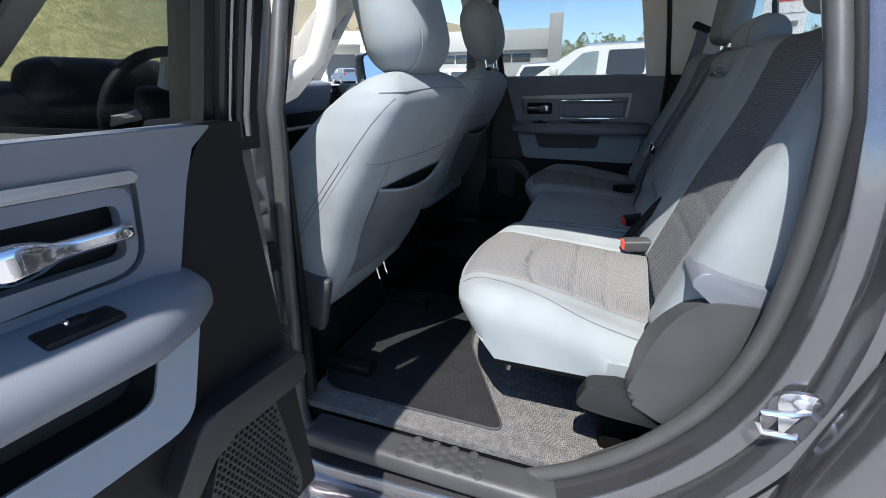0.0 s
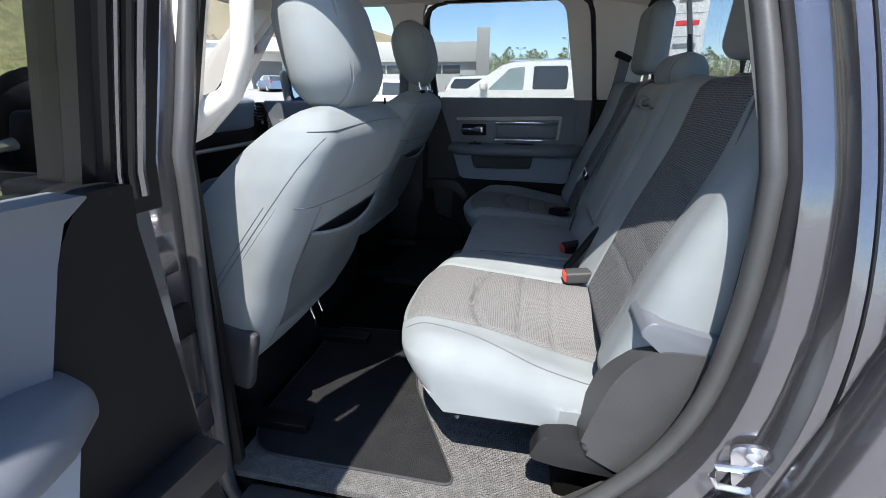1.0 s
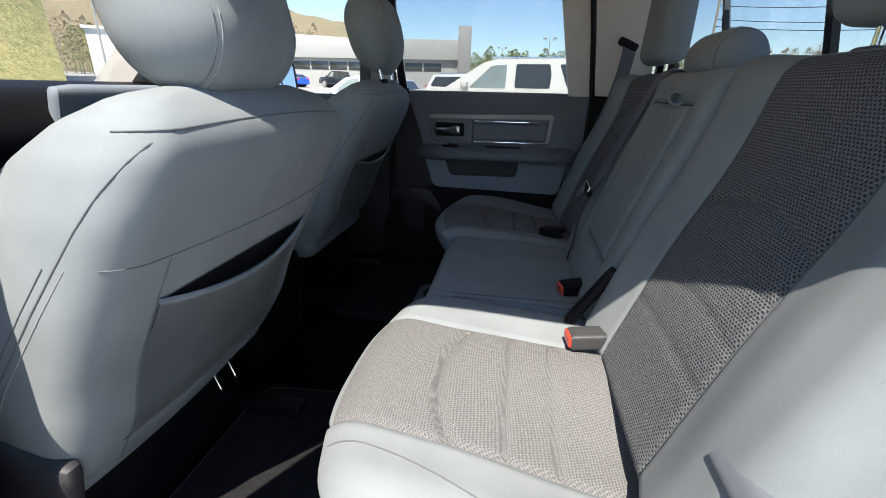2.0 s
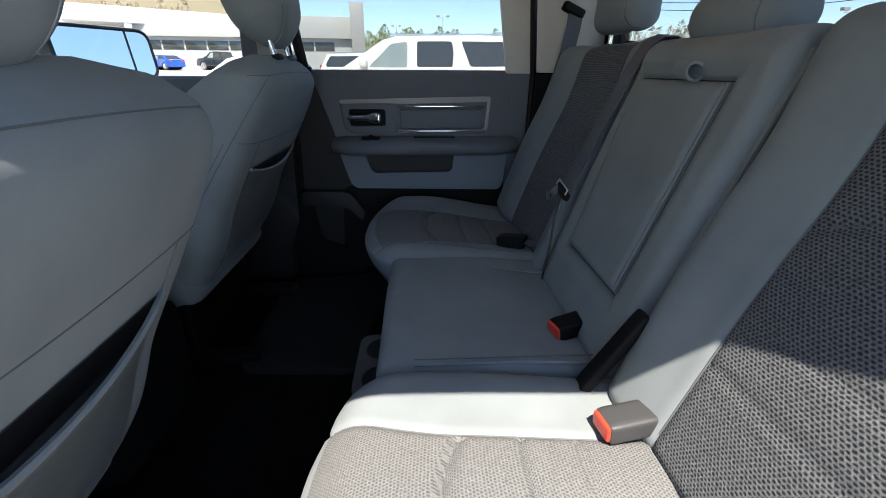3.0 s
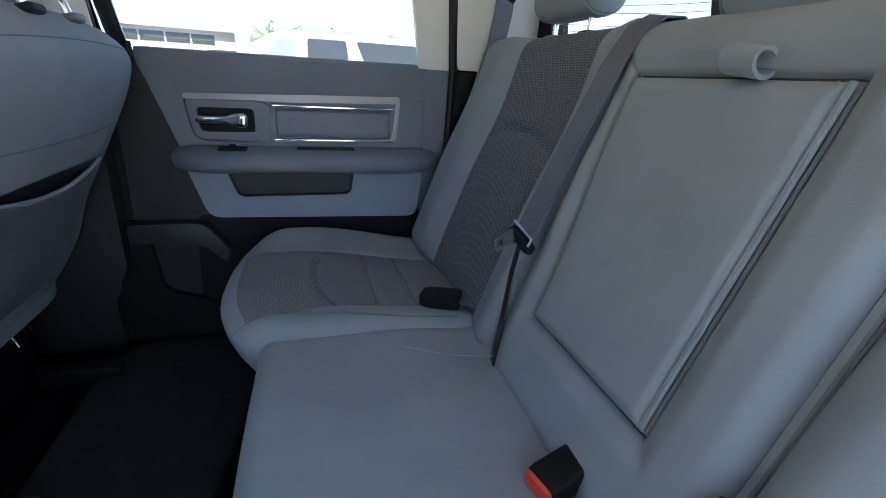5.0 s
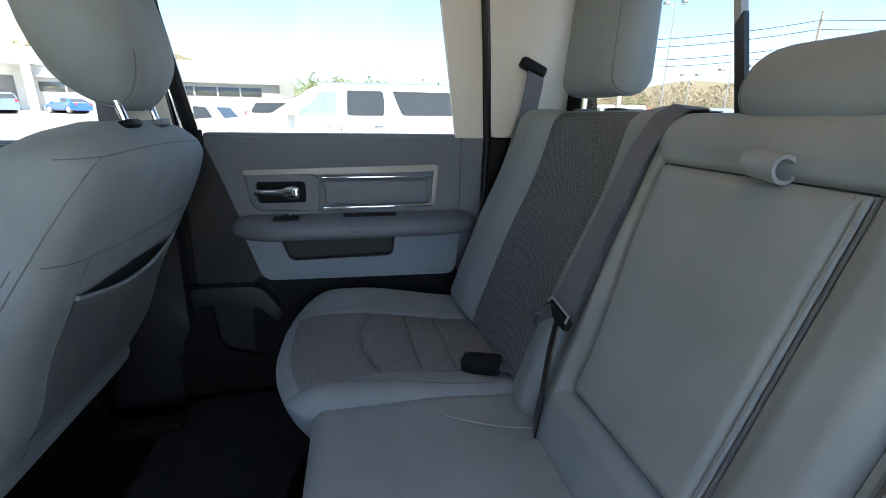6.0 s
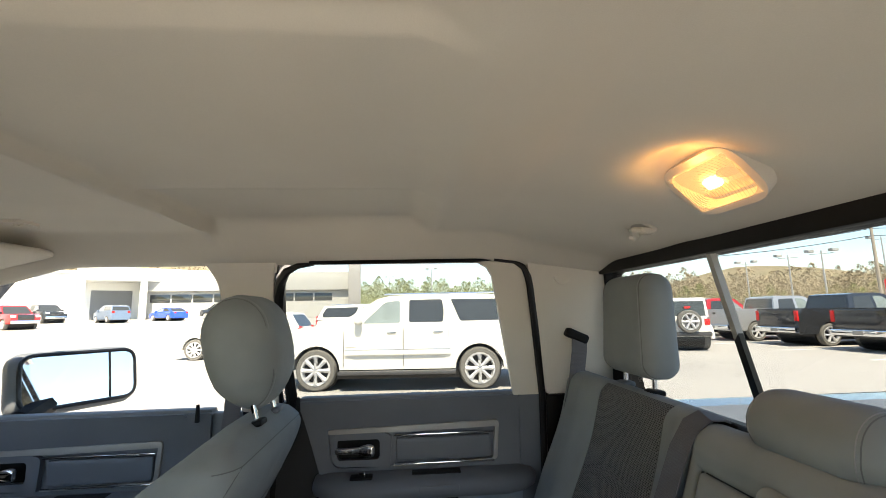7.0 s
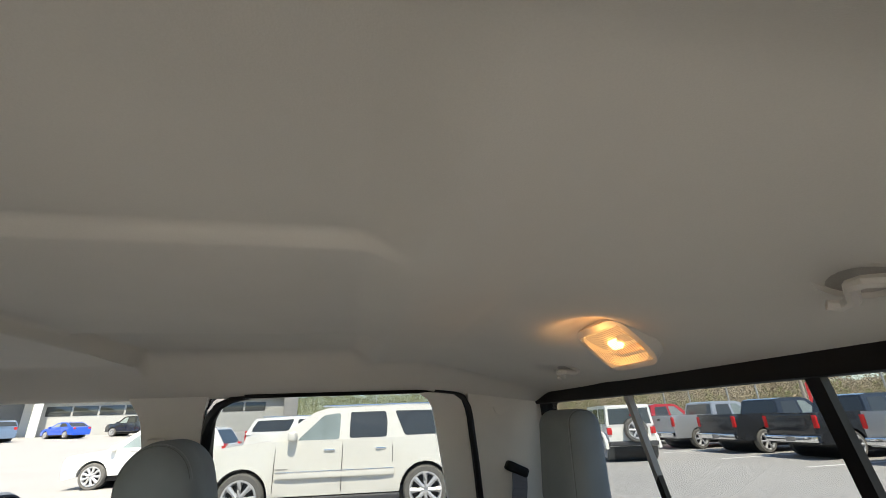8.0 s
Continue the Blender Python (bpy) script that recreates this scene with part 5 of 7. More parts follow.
ribbon(bm, [back_at(0.147, 0.150, 0.045), back_at(0.140, 0.10, 0.040), back_at(0.135, 0.02, 0.022), back_at(0.13, -0.05, 0.01)], (0.3, 1, 0.1), 0.0016, 0.030)
part("lower_webbing", bm, RUBBER, belt, "black lower strap")
TM = Matrix.Translation(back_at(0.147, 0.158, 0.048)) @ pose(0, 0, 0, 12, 18, 6)
bm = B()
rbox(bm, (0.007, 0.033, 0.009), 0.005, 5, lambda p: TM @ p)
part("tongue_grip", bm, BLACKPL, belt)
bm = B()
sweep(bm, [TM @ Vector(q) for q in ((-0.006, -0.029, 0.004), (-0.006, -0.027, 0.016), (-0.006, 0.027, 0.016), (-0.006, 0.029, 0.004))], 0.0022, 6)
part("tongue_bar", bm, STEEL, belt, "steel belt loop")
bm = B()
plate(bm, rounded([(-0.012, 0.0), (0.012, 0.0), (0.011, -0.048), (-0.011, -0.048)], 0.005), [rounded([(-0.006, -0.026), (0.006, -0.026), (0.006, -0.038), (-0.006, -0.038)], 0.002)], lambda u, v, w: TM @ pose(-0.008, 0.012, 0, 35, 0, 0) @ Vector((0.003 * w, u, v)))
part("tongue", bm, STEEL, belt, "steel tongue")
for s in (-1, 1):
    sb = thing("side_seat_belt", (0.36, s * 0.70, 1.6), "charcoal shoulder belt coming out of a slot in the pillar", "seat belt", "side seat belts")
    bm = B()
    rbox(bm, (0.036, 0.016, 0.014), 0.008, 6, lambda p: Vector((0.366, s * (0.720), 1.685)) + pose(0, 0, 0, 0, 24, 0).to_3x3() @ p)
    part("guide", bm, BLACKPL, sb, "black slotted guide")
    bm = B()
    ribbon(bm, [(0.372, s * 0.712, 1.682), (0.368, s * 0.708, 1.64), (0.356, s * 0.712, 1.56), (0.335, s * 0.722, 1.46), (0.30, s * 0.735, 1.30), (0.26, s * 0.75, 1.12)], (1, 0, 0.2), 0.0013, 0.046)
    part("webbing", bm, BELT, sb)
fb = thing("front_seat_belt", (-0.62, 0.72, 1.6), "black belt hanging on the door pillar", "seat belt")
bm = B()
ribbon(bm, [(-0.63, 0.73, 1.70), (-0.645, 0.75, 1.50), (-0.70, 0.79, 1.10), (-0.72, 0.80, 0.80)], (1, 0, 0), 0.0013, 0.046)
part("webbing", bm, BELT, fb)

# floor mat and small roof fittings
mat = thing("floor_mat", (-0.33, -0.45, FLOOR), "charcoal carpet floor mat with a bound edge", "floor mat")
MAT = rounded([(-0.095, -0.785), (-0.565, -0.785), (-0.62, -0.70), (-0.62, -0.22), (-0.30, -0.20), (-0.27, -0.47)], [0.035, 0.05, 0.05, 0.05, 0.05, 0.05], 6)
bm = B()
ngon_prism(bm, MAT, along("z", FLOOR + 0.010, FLOOR - 0.014), 0.003)
part("carpet", bm, MATCLOTH, mat)
bm = B()
sweep(bm, [(x, y, FLOOR + 0.008) for x, y in MAT], 0.0028, 6, True)
part("binding", bm, TRIMPL, mat, "grey bound edge")
mat2 = thing("floor_mat", (-0.35, 0.45, FLOOR), "charcoal carpet floor mat in deep shade", "floor mat")
bm = B()
ngon_prism(bm, [(x, -y) for x, y in MAT], along("z", FLOOR + 0.010, FLOOR - 0.014), 0.003)
part("carpet", bm, MATCLOTH, mat2)
# pale copy of the carpet where sunlight falls by the sill
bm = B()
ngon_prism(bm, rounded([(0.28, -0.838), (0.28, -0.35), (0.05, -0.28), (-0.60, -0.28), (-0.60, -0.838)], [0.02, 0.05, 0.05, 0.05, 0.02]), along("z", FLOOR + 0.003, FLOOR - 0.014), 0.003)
single("carpet_flap", bm, LITCARPET, "pile carpet between the sill and the seat, lightened as if sunlit", "carpet")

lamp = thing("dome_lamp", (0.29, -0.03, 1.94), "lit amber dome lamp in the headliner", "dome lamp")
LM = Matrix.Translation((0.281, -0.043, 1.938)) @ pose(0, 0, 0, 0, 44, 0)
outline = rounded([(-0.047, -0.072), (0.047, -0.068), (0.047, 0.068), (-0.047, 0.072)], 0.036, 7)
lens = rounded([(-0.036, -0.060), (0.036, -0.056), (0.036, 0.056), (-0.036, 0.060)], 0.026, 7)
bm = B()
plate(bm, outline, [lens], lambda u, v, w: LM @ Vector((u, v, -0.010 + 0.020 * w)))
part("bezel", bm, PILLAR, lamp, "beige bezel")
LENS = glass("ribbed_lamp_lens", (1.0, 0.84, 0.62), 0.15)
ln = LENS.node_tree.nodes
# amber emission in the lens stands in for bulb light passing through
shine, blend = ln.new("ShaderNodeEmission"), ln.new("ShaderNodeMixShader")
shine.inputs["Color"].default_value = (1.0, 0.60, 0.30, 1)
shine.inputs["Strength"].default_value = 0.20
blend.inputs[0].default_value = 0.6
before = ln["Material Output"].inputs["Surface"].links[0].from_socket
LENS.node_tree.links.new(before, blend.inputs[1])
LENS.node_tree.links.new(shine.outputs[0], blend.inputs[2])
LENS.node_tree.links.new(blend.outputs[0], ln["Material Output"].inputs["Surface"])
bm = B()
grid(bm, lambda u, v: LM @ Vector((u, v, -0.010 - 0.0014 * math.sin(math.hypot(u - 0.01, v - 0.02) * 2 * math.pi / 0.0052) - 0.005 * (1 - (v / 0.07) ** 2))), [-0.035 + 0.070 * i / 64 for i in range(65)], [-0.057 + 0.114 * j / 100 for j in range(101)])
ob = part("lens", bm, LENS, lamp, "ribbed lens with an added amber glow")
ob.visible_shadow = False
BULB = glow("lamp_filament", (1.0, 0.58, 0.18), 11.0)
# the reflector's colour already holds the bulb's amber light
REFL = pbr("amber_lit_reflector", (0.75, 0.52, 0.30), 0.3, 0.6, bscale=100, bump=0.02)
bm = B()
rbox(bm, (0.033, 0.052, 0.006), 0.005, 5, lambda p: LM @ (p + Vector((0, 0, 0.016))))
part("reflector", bm, REFL, lamp)
bm = B()
rbox(bm, (0.009, 0.013, 0.006), 0.005, 5, lambda p: LM @ (p + Vector((0.004, 0.014, 0.004))))
part("bulb", bm, BULB, lamp, "glowing warm bulb")
bm = B()
lathe(bm, [(0.013, 0.0), (0.013, 0.006), (0.009, 0.008)], LM @ Vector((0.0, -0.022, 0.0)), "z", 16)
part("switch", bm, LENS, lamp)
dome = new("dome_light", bpy.data.lights.new("dome_light", "POINT"))
dome.data.energy = 0.032
dome.data.color = (1.0, 0.45, 0.13)
dome.data.shadow_soft_size = 0.015
dome.matrix_world = Matrix.Translation(LM @ Vector((-0.034, -0.02, -0.032)))
# beige plastic darkened to carry the shade inside the hook recess
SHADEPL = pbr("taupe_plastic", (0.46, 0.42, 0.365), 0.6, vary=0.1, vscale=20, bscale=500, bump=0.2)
for x, y in ((0.335, 0.262), (0.305, -0.385)):
    hk = thing("coat_hook", (x, y, 1.93), "beige plastic coat hook in the headliner", "coat hook", "coat hooks")
    c = Vector((0, 0, 0))
    HM = Matrix.Translation((x, y, roof_z(x, y) - 0.001)) @ pose(0, 0, 0, 0, 26, 0)
    bm = B()
    lathe(bm, [(0.036, 0.004), (0.036, -0.003), (0.031, -0.006), (0.028, -0.001)], c, "z", 28)
    part("base", placed(bm, HM), PILLAR, hk)
    bm = B()
    lathe(bm, [(0.0275, 0.002), (0.0275, -0.0018), (0.02, -0.0022)], c, "z", 24)
    part("recess", placed(bm, HM), SHADEPL, hk, "recess of the hook, its shade put into the colour")
    bm = B()
    sweep(bm, [c + Vector(q) for q in ((0.020, -0.020, -0.003), (0.012, -0.027, -0.010), (-0.004, -0.027, -0.017), (-0.013, -0.018, -0.020), (-0.011, -0.006, -0.019), (0.0, 0.002, -0.017), (0.011, 0.010, -0.018), (0.013, 0.021, -0.020), (0.004, 0.028, -0.021))], [0.0075, 0.0070, 0.0065, 0.006, 0.006, 0.006, 0.006, 0.006, 0.005], 8)
    part("hook", placed(bm, HM), PILLAR, hk)
bm = B()
plate(bm, rounded([(-0.024, -0.028), (0.024, -0.028), (0.024, 0.028), (-0.024, 0.028)], 0.008, 4), [rounded([(-0.012, -0.008), (0.012, -0.008), (0.012, 0.016), (-0.012, 0.016)], 0.003, 3)], lambda u, v, w: (-1.0 + u, 0.43 + v, roof_z(-1.0, 0.43) - 0.007 * w))
single("visor_clip", bm, PILLAR, "small beige visor clip in the headliner", "clip")
for s in (-1, 1):
    gh = thing("trim_plug", (-0.63, s * 0.70, 1.80), "small beige plug on the pillar between the doors", "plug", "pillar trim plugs")
    bm = B()
    rbox(bm, (0.022, 0.006, 0.012), 0.005, 4, lambda p: Vector((-0.63, s * (y_in(1.80) - 0.032), 1.80)) + p)
    part("cover", bm, PILLAR, gh)
for s in (-1, 1):
    ring = rounded([(0.288, 1.863), (0.344, 1.863), (0.334, 1.842), (0.318, 1.836), (0.302, 1.842)], 0.008, 4)
    cv = thing("trim_plug", (0.316, s * 0.67, 1.85), "small beige plug set in the corner pillar trim", "plug", "corner trim plugs")
    part("cap", ngon_prism(B(), ring, lambda u, v, w: (u, s * (y_in(v) - 0.0335 + 0.006 * w), v), 0.001), PILLAR, cv)
bm = B()
sweep(bm, [(-0.56, -0.70, 1.88), (-0.505, -0.715, 1.865), (-0.480, -0.725, 1.81), (-0.474, -0.735, 1.70), (-0.480, -0.745, 1.61), (-0.505, -0.755, 1.545), (-0.560, -0.775, 1.485), (-0.60, -0.80, 1.46)], [0.016, 0.018, 0.019, 0.019, 0.019, 0.019, 0.018, 0.015], 10)
sweep(bm, [(-0.560, -0.72, 1.885), (-0.556, -0.755, 1.78), (-0.557, -0.785, 1.66), (-0.560, -0.800, 1.56), (-0.575, -0.806, 1.47)], [0.014, 0.013, 0.013, 0.016, 0.020], 10)
sweep(bm, [(-0.515, -0.765, 1.535), (-0.540, -0.785, 1.515), (-0.575, -0.80, 1.485)], [0.016, 0.024, 0.024], 10)
gh = single("grab_handle", bm, PILLAR, "beige moulded grab handle on the door pillar", "grab handle")


# ---------------------------------------------------------------- outside: ground
ASPHALT = pbr("sunlit_asphalt", (0.338, 0.327, 0.311), 0.9, vary=0.12, vscale=0.35, bscale=60, bump=0.5, bdist=0.006)
LINE = pbr("white_road_paint", (0.75, 0.75, 0.72), 0.7, vary=0.15, vscale=8, bscale=60, bump=0.3)


def ground_z(x, y):
    d = -0.60 * x + 0.80 * y
    return GROUND + 0.0268 * max(0.0, d - 17.0) * ease((d - 15) / 12) * ease((400 - d) / 200)


bm = B()
steps = [-900, -500, -250, -120, -80, -60, -50, -40, -30, -24, -18, -12, -8, -4, 0, 4, 8, 12, 18, 24, 30, 40, 50, 60, 80, 120, 250, 500, 900]
grid(bm, lambda x, y: (x, y, ground_z(x, y)), steps, steps)
single("ground", bm, ASPHALT, "pale sunlit asphalt car park", "ground", kind="structure", angle=80)
for i in range(7):
    bm = B()
    box(bm, (12.3, 17.2), (10.5 + i * 3.05 - 0.05, 10.5 + i * 3.05 + 0.05), (GROUND - 0.02, GROUND + 0.004))
    single("parking_line", bm, LINE, "white painted parking bay line", "road marking", "parking lines", "structure")

# ---------------------------------------------------------------- vehicles
WHITE = pbr("white_car_paint", (0.78, 0.77, 0.73), 0.25, vary=0.02, vscale=1, bscale=500, bump=0.01, coat=0.8)
CREAM = pbr("pearl_white_paint", (0.68, 0.66, 0.60), 0.3, vary=0.02, vscale=1, bscale=500, bump=0.01, coat=0.8)
SILVER = pbr("silver_car_paint", (0.42, 0.43, 0.44), 0.3, 0.5, vary=0.03, vscale=1, bscale=900, bump=0.01, coat=0.8)
BLACKCAR = pbr("black_car_paint", (0.03, 0.032, 0.036), 0.25, 0.2, vary=0.05, vscale=1, bscale=900, bump=0.01, coat=0.9)
REDCAR = pbr("red_car_paint", (0.42, 0.02, 0.02), 0.25, vary=0.05, vscale=1, bscale=500, bump=0.01, coat=0.8)
BLUECAR = pbr("bright_blue_paint", (0.02, 0.09, 0.55), 0.25, vary=0.05, vscale=1, bscale=500, bump=0.01, coat=0.8)
STEELBLUE = pbr("slate_blue_paint", (0.16, 0.22, 0.32), 0.3, 0.3, vary=0.05, vscale=1, bscale=500, bump=0.01, coat=0.8)
DARKGLASS = pbr("dark_car_glass", (0.045, 0.05, 0.05), 0.05, vary=0.03, vscale=3, bscale=30, bump=0.0, spec=0.8)
# opaque pale tone imitates daylight seen through the front side windows
FRONTGLASS = pbr("clear_car_glass", (0.22, 0.26, 0.25), 0.05, vary=0.4, vscale=2, bscale=30, bump=0.01, spec=0.8)
TYRE = pbr("tyre_rubber", (0.13, 0.125, 0.115), 0.9, vary=0.2, vscale=20, bscale=150, bump=0.4)
SPOKEGAP = pbr("dusty_brake_disc", (0.03, 0.029, 0.028), 0.7, 0.0, vary=0.2, vscale=20, bscale=200, bump=0.1)
RIM = pbr("alloy_rim", (0.55, 0.55, 0.555), 0.35, 0.4, vary=0.08, vscale=15, bscale=200, bump=0.05)
TAIL = pbr("red_tail_lamp", (0.55, 0.02, 0.02), 0.15, vary=0.2, vscale=20, bscale=80, bump=0.02)
HEADL = pbr("clear_head_lamp", (0.70, 0.70, 0.68), 0.12, 0.3, vary=0.2, vscale=20, bscale=80, bump=0.02)


def tyre_mesh(r, wide):
    return lathe(B(), [(r * 0.70, 0.0), (r * 0.72, -wide * 0.46), (r * 0.74, -wide / 2), (r * 0.92, -wide / 2), (r * 0.985, -wide * 0.36), (r, -wide * 0.2), (r, wide * 0.2), (r * 0.985, wide * 0.36), (r * 0.92, wide / 2), (r * 0.72, wide / 2), (r * 0.70, 0.004)], (0, 0, 0), "y", 30)


def rim_mesh(r, wide, spokes):
    bm = lathe(B(), [(r * 0.70, 0.02), (r * 0.735, -wide * 0.48), (r * 0.73, -wide * 0.54), (r * 0.665, -wide * 0.53), (r * 0.63, -wide * 0.44), (r * 0.60, -wide * 0.20), (r * 0.60, 0.0)], (0, 0, 0), "y", 30)
    for i in range(spokes):
        a = 2 * math.pi * i / spokes
        c, s = math.cos(a), math.sin(a)
        sweep(bm, [(c * r * 0.10, -wide * 0.45, s * r * 0.10), (c * r * 0.36, -wide * 0.46, s * r * 0.36), (c * r * 0.66, -wide * 0.45, s * r * 0.66)], [r * 0.10, r * 0.09, r * 0.13], 6)
    lathe(bm, [(r * 0.16, -wide * 0.30), (r * 0.16, -wide * 0.47), (r * 0.10, -wide * 0.50)], (0, 0, 0), "y", 14)
    return bm


def vehicle(name, m, label, paint, body, cabin, panes, width, axles, r, group="", low=0.28, tumble=0.22, belt=1.05, extras=(), rim_n=8, rim=None, category="car"):
    """A parked vehicle with its nose at -x, front axle at x = 0, wheels on z = 0.
    body: side outline over the sills; cabin: outline of the glasshouse; panes: side window outlines."""
    v = thing(name, m.translation, label, category, group)
    v.matrix_basis = Matrix.Identity(4)
    hw = width / 2
    # wheel arches cut into the lower edge
    outline = list(body)
    arch = []
    for ax in axles[::-1]:
        for i in range(13):
            a = math.pi * i / 12
            arch.append((ax + (r * 1.16) * math.cos(a), max(low, r + (r * 1.16) * math.sin(a))))
    lowline = [(body[-1][0], low)] + arch + [(body[0][0], low)]

    def lower(u, z, w):
        k = -1 + 2 * w
        pinch = 0.05 * ease((0.55 - z) / 0.3) + 0.045 * ease((z - 0.80) / 0.5)
        nose = 0.10 * ease((body[0][0] + 0.55 - u) / 0.55) ** 2 + 0.07 * ease((u - body[-1][0] + 0.45) / 0.45) ** 2
        return Vector((u, k * (hw - pinch - nose), z))
    bm = plate(B(), densify(outline + lowline, 0.16), [], lower)
    shell = part("body", bm, paint, v)
    topf = lambda u, z, w: Vector((u, (-1 + 2 * w) * (hw - 0.045 - max(0, z - belt) * tumble), z))
    part("cabin", plate(B(), densify(cabin, 0.2), [], topf), paint, v)
    for k, pts in enumerate(panes):
        for s in (-1, 1):
            f = lambda u, z, w: Vector((u, s * (hw - 0.045 - max(0, z - belt) * tumble + 0.004 - 0.012 * w), z))
            part("side_window", plate(B(), rounded(pts, 0.05, 4), [], f), FRONTGLASS if k == 0 else DARKGLASS, v)
    for fr, bk, nm in ((cabin[1], cabin[0], "windscreen"), (cabin[-2], cabin[-1], "rear_window")):
        a, b = Vector((fr[0], 0, fr[1])), Vector((bk[0], 0, bk[1]))
        d = (a - b).normalized()
        nrm = Vector((-d.z, 0, d.x)) if nm == "windscreen" else Vector((d.z, 0, -d.x))
        p, q = a - d * 0.06, b + d * 0.05
        wa, wb = hw - 0.12 - max(0, p.z - belt) * tumble, hw - 0.13 - max(0, q.z - belt) * tumble
        part(nm, ngon_prism(B(), [(-1, 0), (1, 0), (1, 1), (-1, 1)], lambda u, t, w: (q + (p - q) * t) + Vector((0, u * (wb + (wa - wb) * t), 0)) + nrm * (0.004 - 0.012 * w)), DARKGLASS, v)
    for ax in axles:
        for s in (-1, 1):
            wm = Matrix.Translation((ax, s * (hw - 0.13), r)) @ (Matrix.Identity(4) if s < 0 else pose(0, 0, 0, 0, 0, 180))
            wh = part("wheel", placed(tyre_mesh(r, 0.25), wm), TYRE, v)
            part("rim", placed(rim_mesh(r, 0.25, rim_n), wm), rim or RIM, wh, "alloy rim")
            # dark disc behind the spokes carries the shade of their gaps
            part("brake_disc", placed(lathe(B(), [(r * 0.66, -0.05), (r * 0.62, -0.055), (0.02, -0.06)], (0, 0, 0), "y", 20), wm), SPOKEGAP, wh)
        bm = B()
        lathe(bm, [(r * 1.1, -hw + 0.22), (r * 1.1, hw - 0.22)], (ax, 0, r * 1.02), "y", 16)
        part("arch_liner", bm, RUBBER, v, "dark wheel arch")
    for nm, bm, mt in extras:
        part(nm, bm, mt, v)
    bm = B()
    box(bm, (axles[0] + 0.3, axles[-1] - 0.3), (-hw + 0.12, hw - 0.12), (0.22, low + 0.1), 0.02)
    part("underbody", bm, RUBBER, v)
    v.matrix_basis = m
    return v


def bit(x, y, z, bev=0.01):
    return box(B(), x, y, z, bev)


def handles(xs, z, hw):
    return [("door_handle", bit((x, x + 0.20), (s * hw - 0.018, s * hw + 0.018), (z, z + 0.035), 0.008), CHROME) for x in xs for s in (-1, 1)]


def mirrors(x, z, hw, mat):
    out = []
    for s in (-1, 1):
        bm = B()
        rbox(bm, (0.075, 0.12, 0.085), 0.05, 5, lambda p: Vector((x, s * (hw + 0.08), z)) + p)
        out.append(("door_mirror", bm, mat))
    return out


def suv(name, m, label, paint, group="", rn=8):
    hw = 1.0
    ex = handles((1.43, 2.38), 1.125, hw - 0.035) + mirrors(0.86, 1.40, hw - 0.06, paint)
    for s in (-1, 1):
        ex += [("side_moulding", bit((0.60, 2.72), (s * hw - 0.035, s * hw - 0.008), (0.795, 0.815), 0.005), CHROME),
               ("side_moulding", bit((0.60, 2.72), (s * hw - 0.030, s * hw - 0.004), (0.70, 0.785), 0.012), paint),
               ("running_board", bit((0.48, 2.82), (s * hw - 0.16, s * hw + 0.02), (0.33, 0.40), 0.02), TRIMPL),
               ("board_edge", bit((0.48, 2.82), (s * hw + 0.015, s * hw + 0.025), (0.37, 0.395), 0.003), CHROME),
               ("roof_rail", bit((1.35, 4.05), (s * 0.70, s * 0.74), (1.90, 1.935), 0.012), CHROME),
               ("tail_lamp", bit((4.585, 4.64), (s * 0.82 - 0.09, s * 0.82 + 0.09), (0.95, 1.42), 0.02), TAIL),
               ("head_lamp", bit((-0.98, -0.84), (s * 0.68 - 0.16, s * 0.68 + 0.16), (0.88, 1.08), 0.03), HEADL),
               ("badge", bit((0.60, 0.82), (s * hw - 0.032, s * hw - 0.020), (0.845, 0.87), 0.003), SATIN)]
        for x, z1 in ((0.555, 1.30), (1.765, 1.85), (2.69, 1.30)):
            f = lambda u, z, w: Vector((u, s * (hw - 0.040 - 0.045 * ease((z - 0.80) / 0.5) - max(0, z - 1.25) * 0.25 + 0.0015 + (0.045 if z < 1.25 else 0.02) - 0.03 * w), z))
            bmg = plate(B(), densify([(x, 0.48 if x < 2 else 0.92), (x + 0.009, 0.48 if x < 2 else 0.92), (x + 0.009, z1), (x, z1)], 0.1), [], f)
            ex.append(("door_gap", bmg, RUBBER))
    ex += [("bumper", bit((-1.02, -0.86), (-0.86, 0.86), (0.35, 0.62), 0.06), paint), ("grille", bit((-0.99, -0.93), (-0.5, 0.5), (0.72, 1.10), 0.02), CHROME), ("rear_bumper", bit((4.50, 4.68), (-0.88, 0.88), (0.38, 0.66), 0.06), paint)]
    body = [(-0.97, 0.45), (-0.98, 0.80), (-0.93, 1.10), (-0.72, 1.21), (-0.1, 1.28), (0.42, 1.33), (1.6, 1.32), (4.55, 1.33), (4.64, 0.95), (4.64, 0.45)]
    cabin = [(0.38, 1.29), (1.22, 1.82), (1.48, 1.885), (3.0, 1.90), (4.30, 1.86), (4.62, 1.26)]
    panes = [[(0.93, 1.325), (1.38, 1.755), (1.70, 1.785), (1.70, 1.325)], [(1.885, 1.335), (1.885, 1.795), (2.56, 1.795), (2.60, 1.60), (2.585, 1.335)], [(2.93, 1.345), (2.74, 1.795), (4.18, 1.78), (4.36, 1.50), (4.36, 1.36)]]
    return vehicle(name, m, label, paint, body, cabin, panes, 2.0, (0.0, 3.30), 0.415, group, 0.40, 0.24, 1.25, ex, rn)


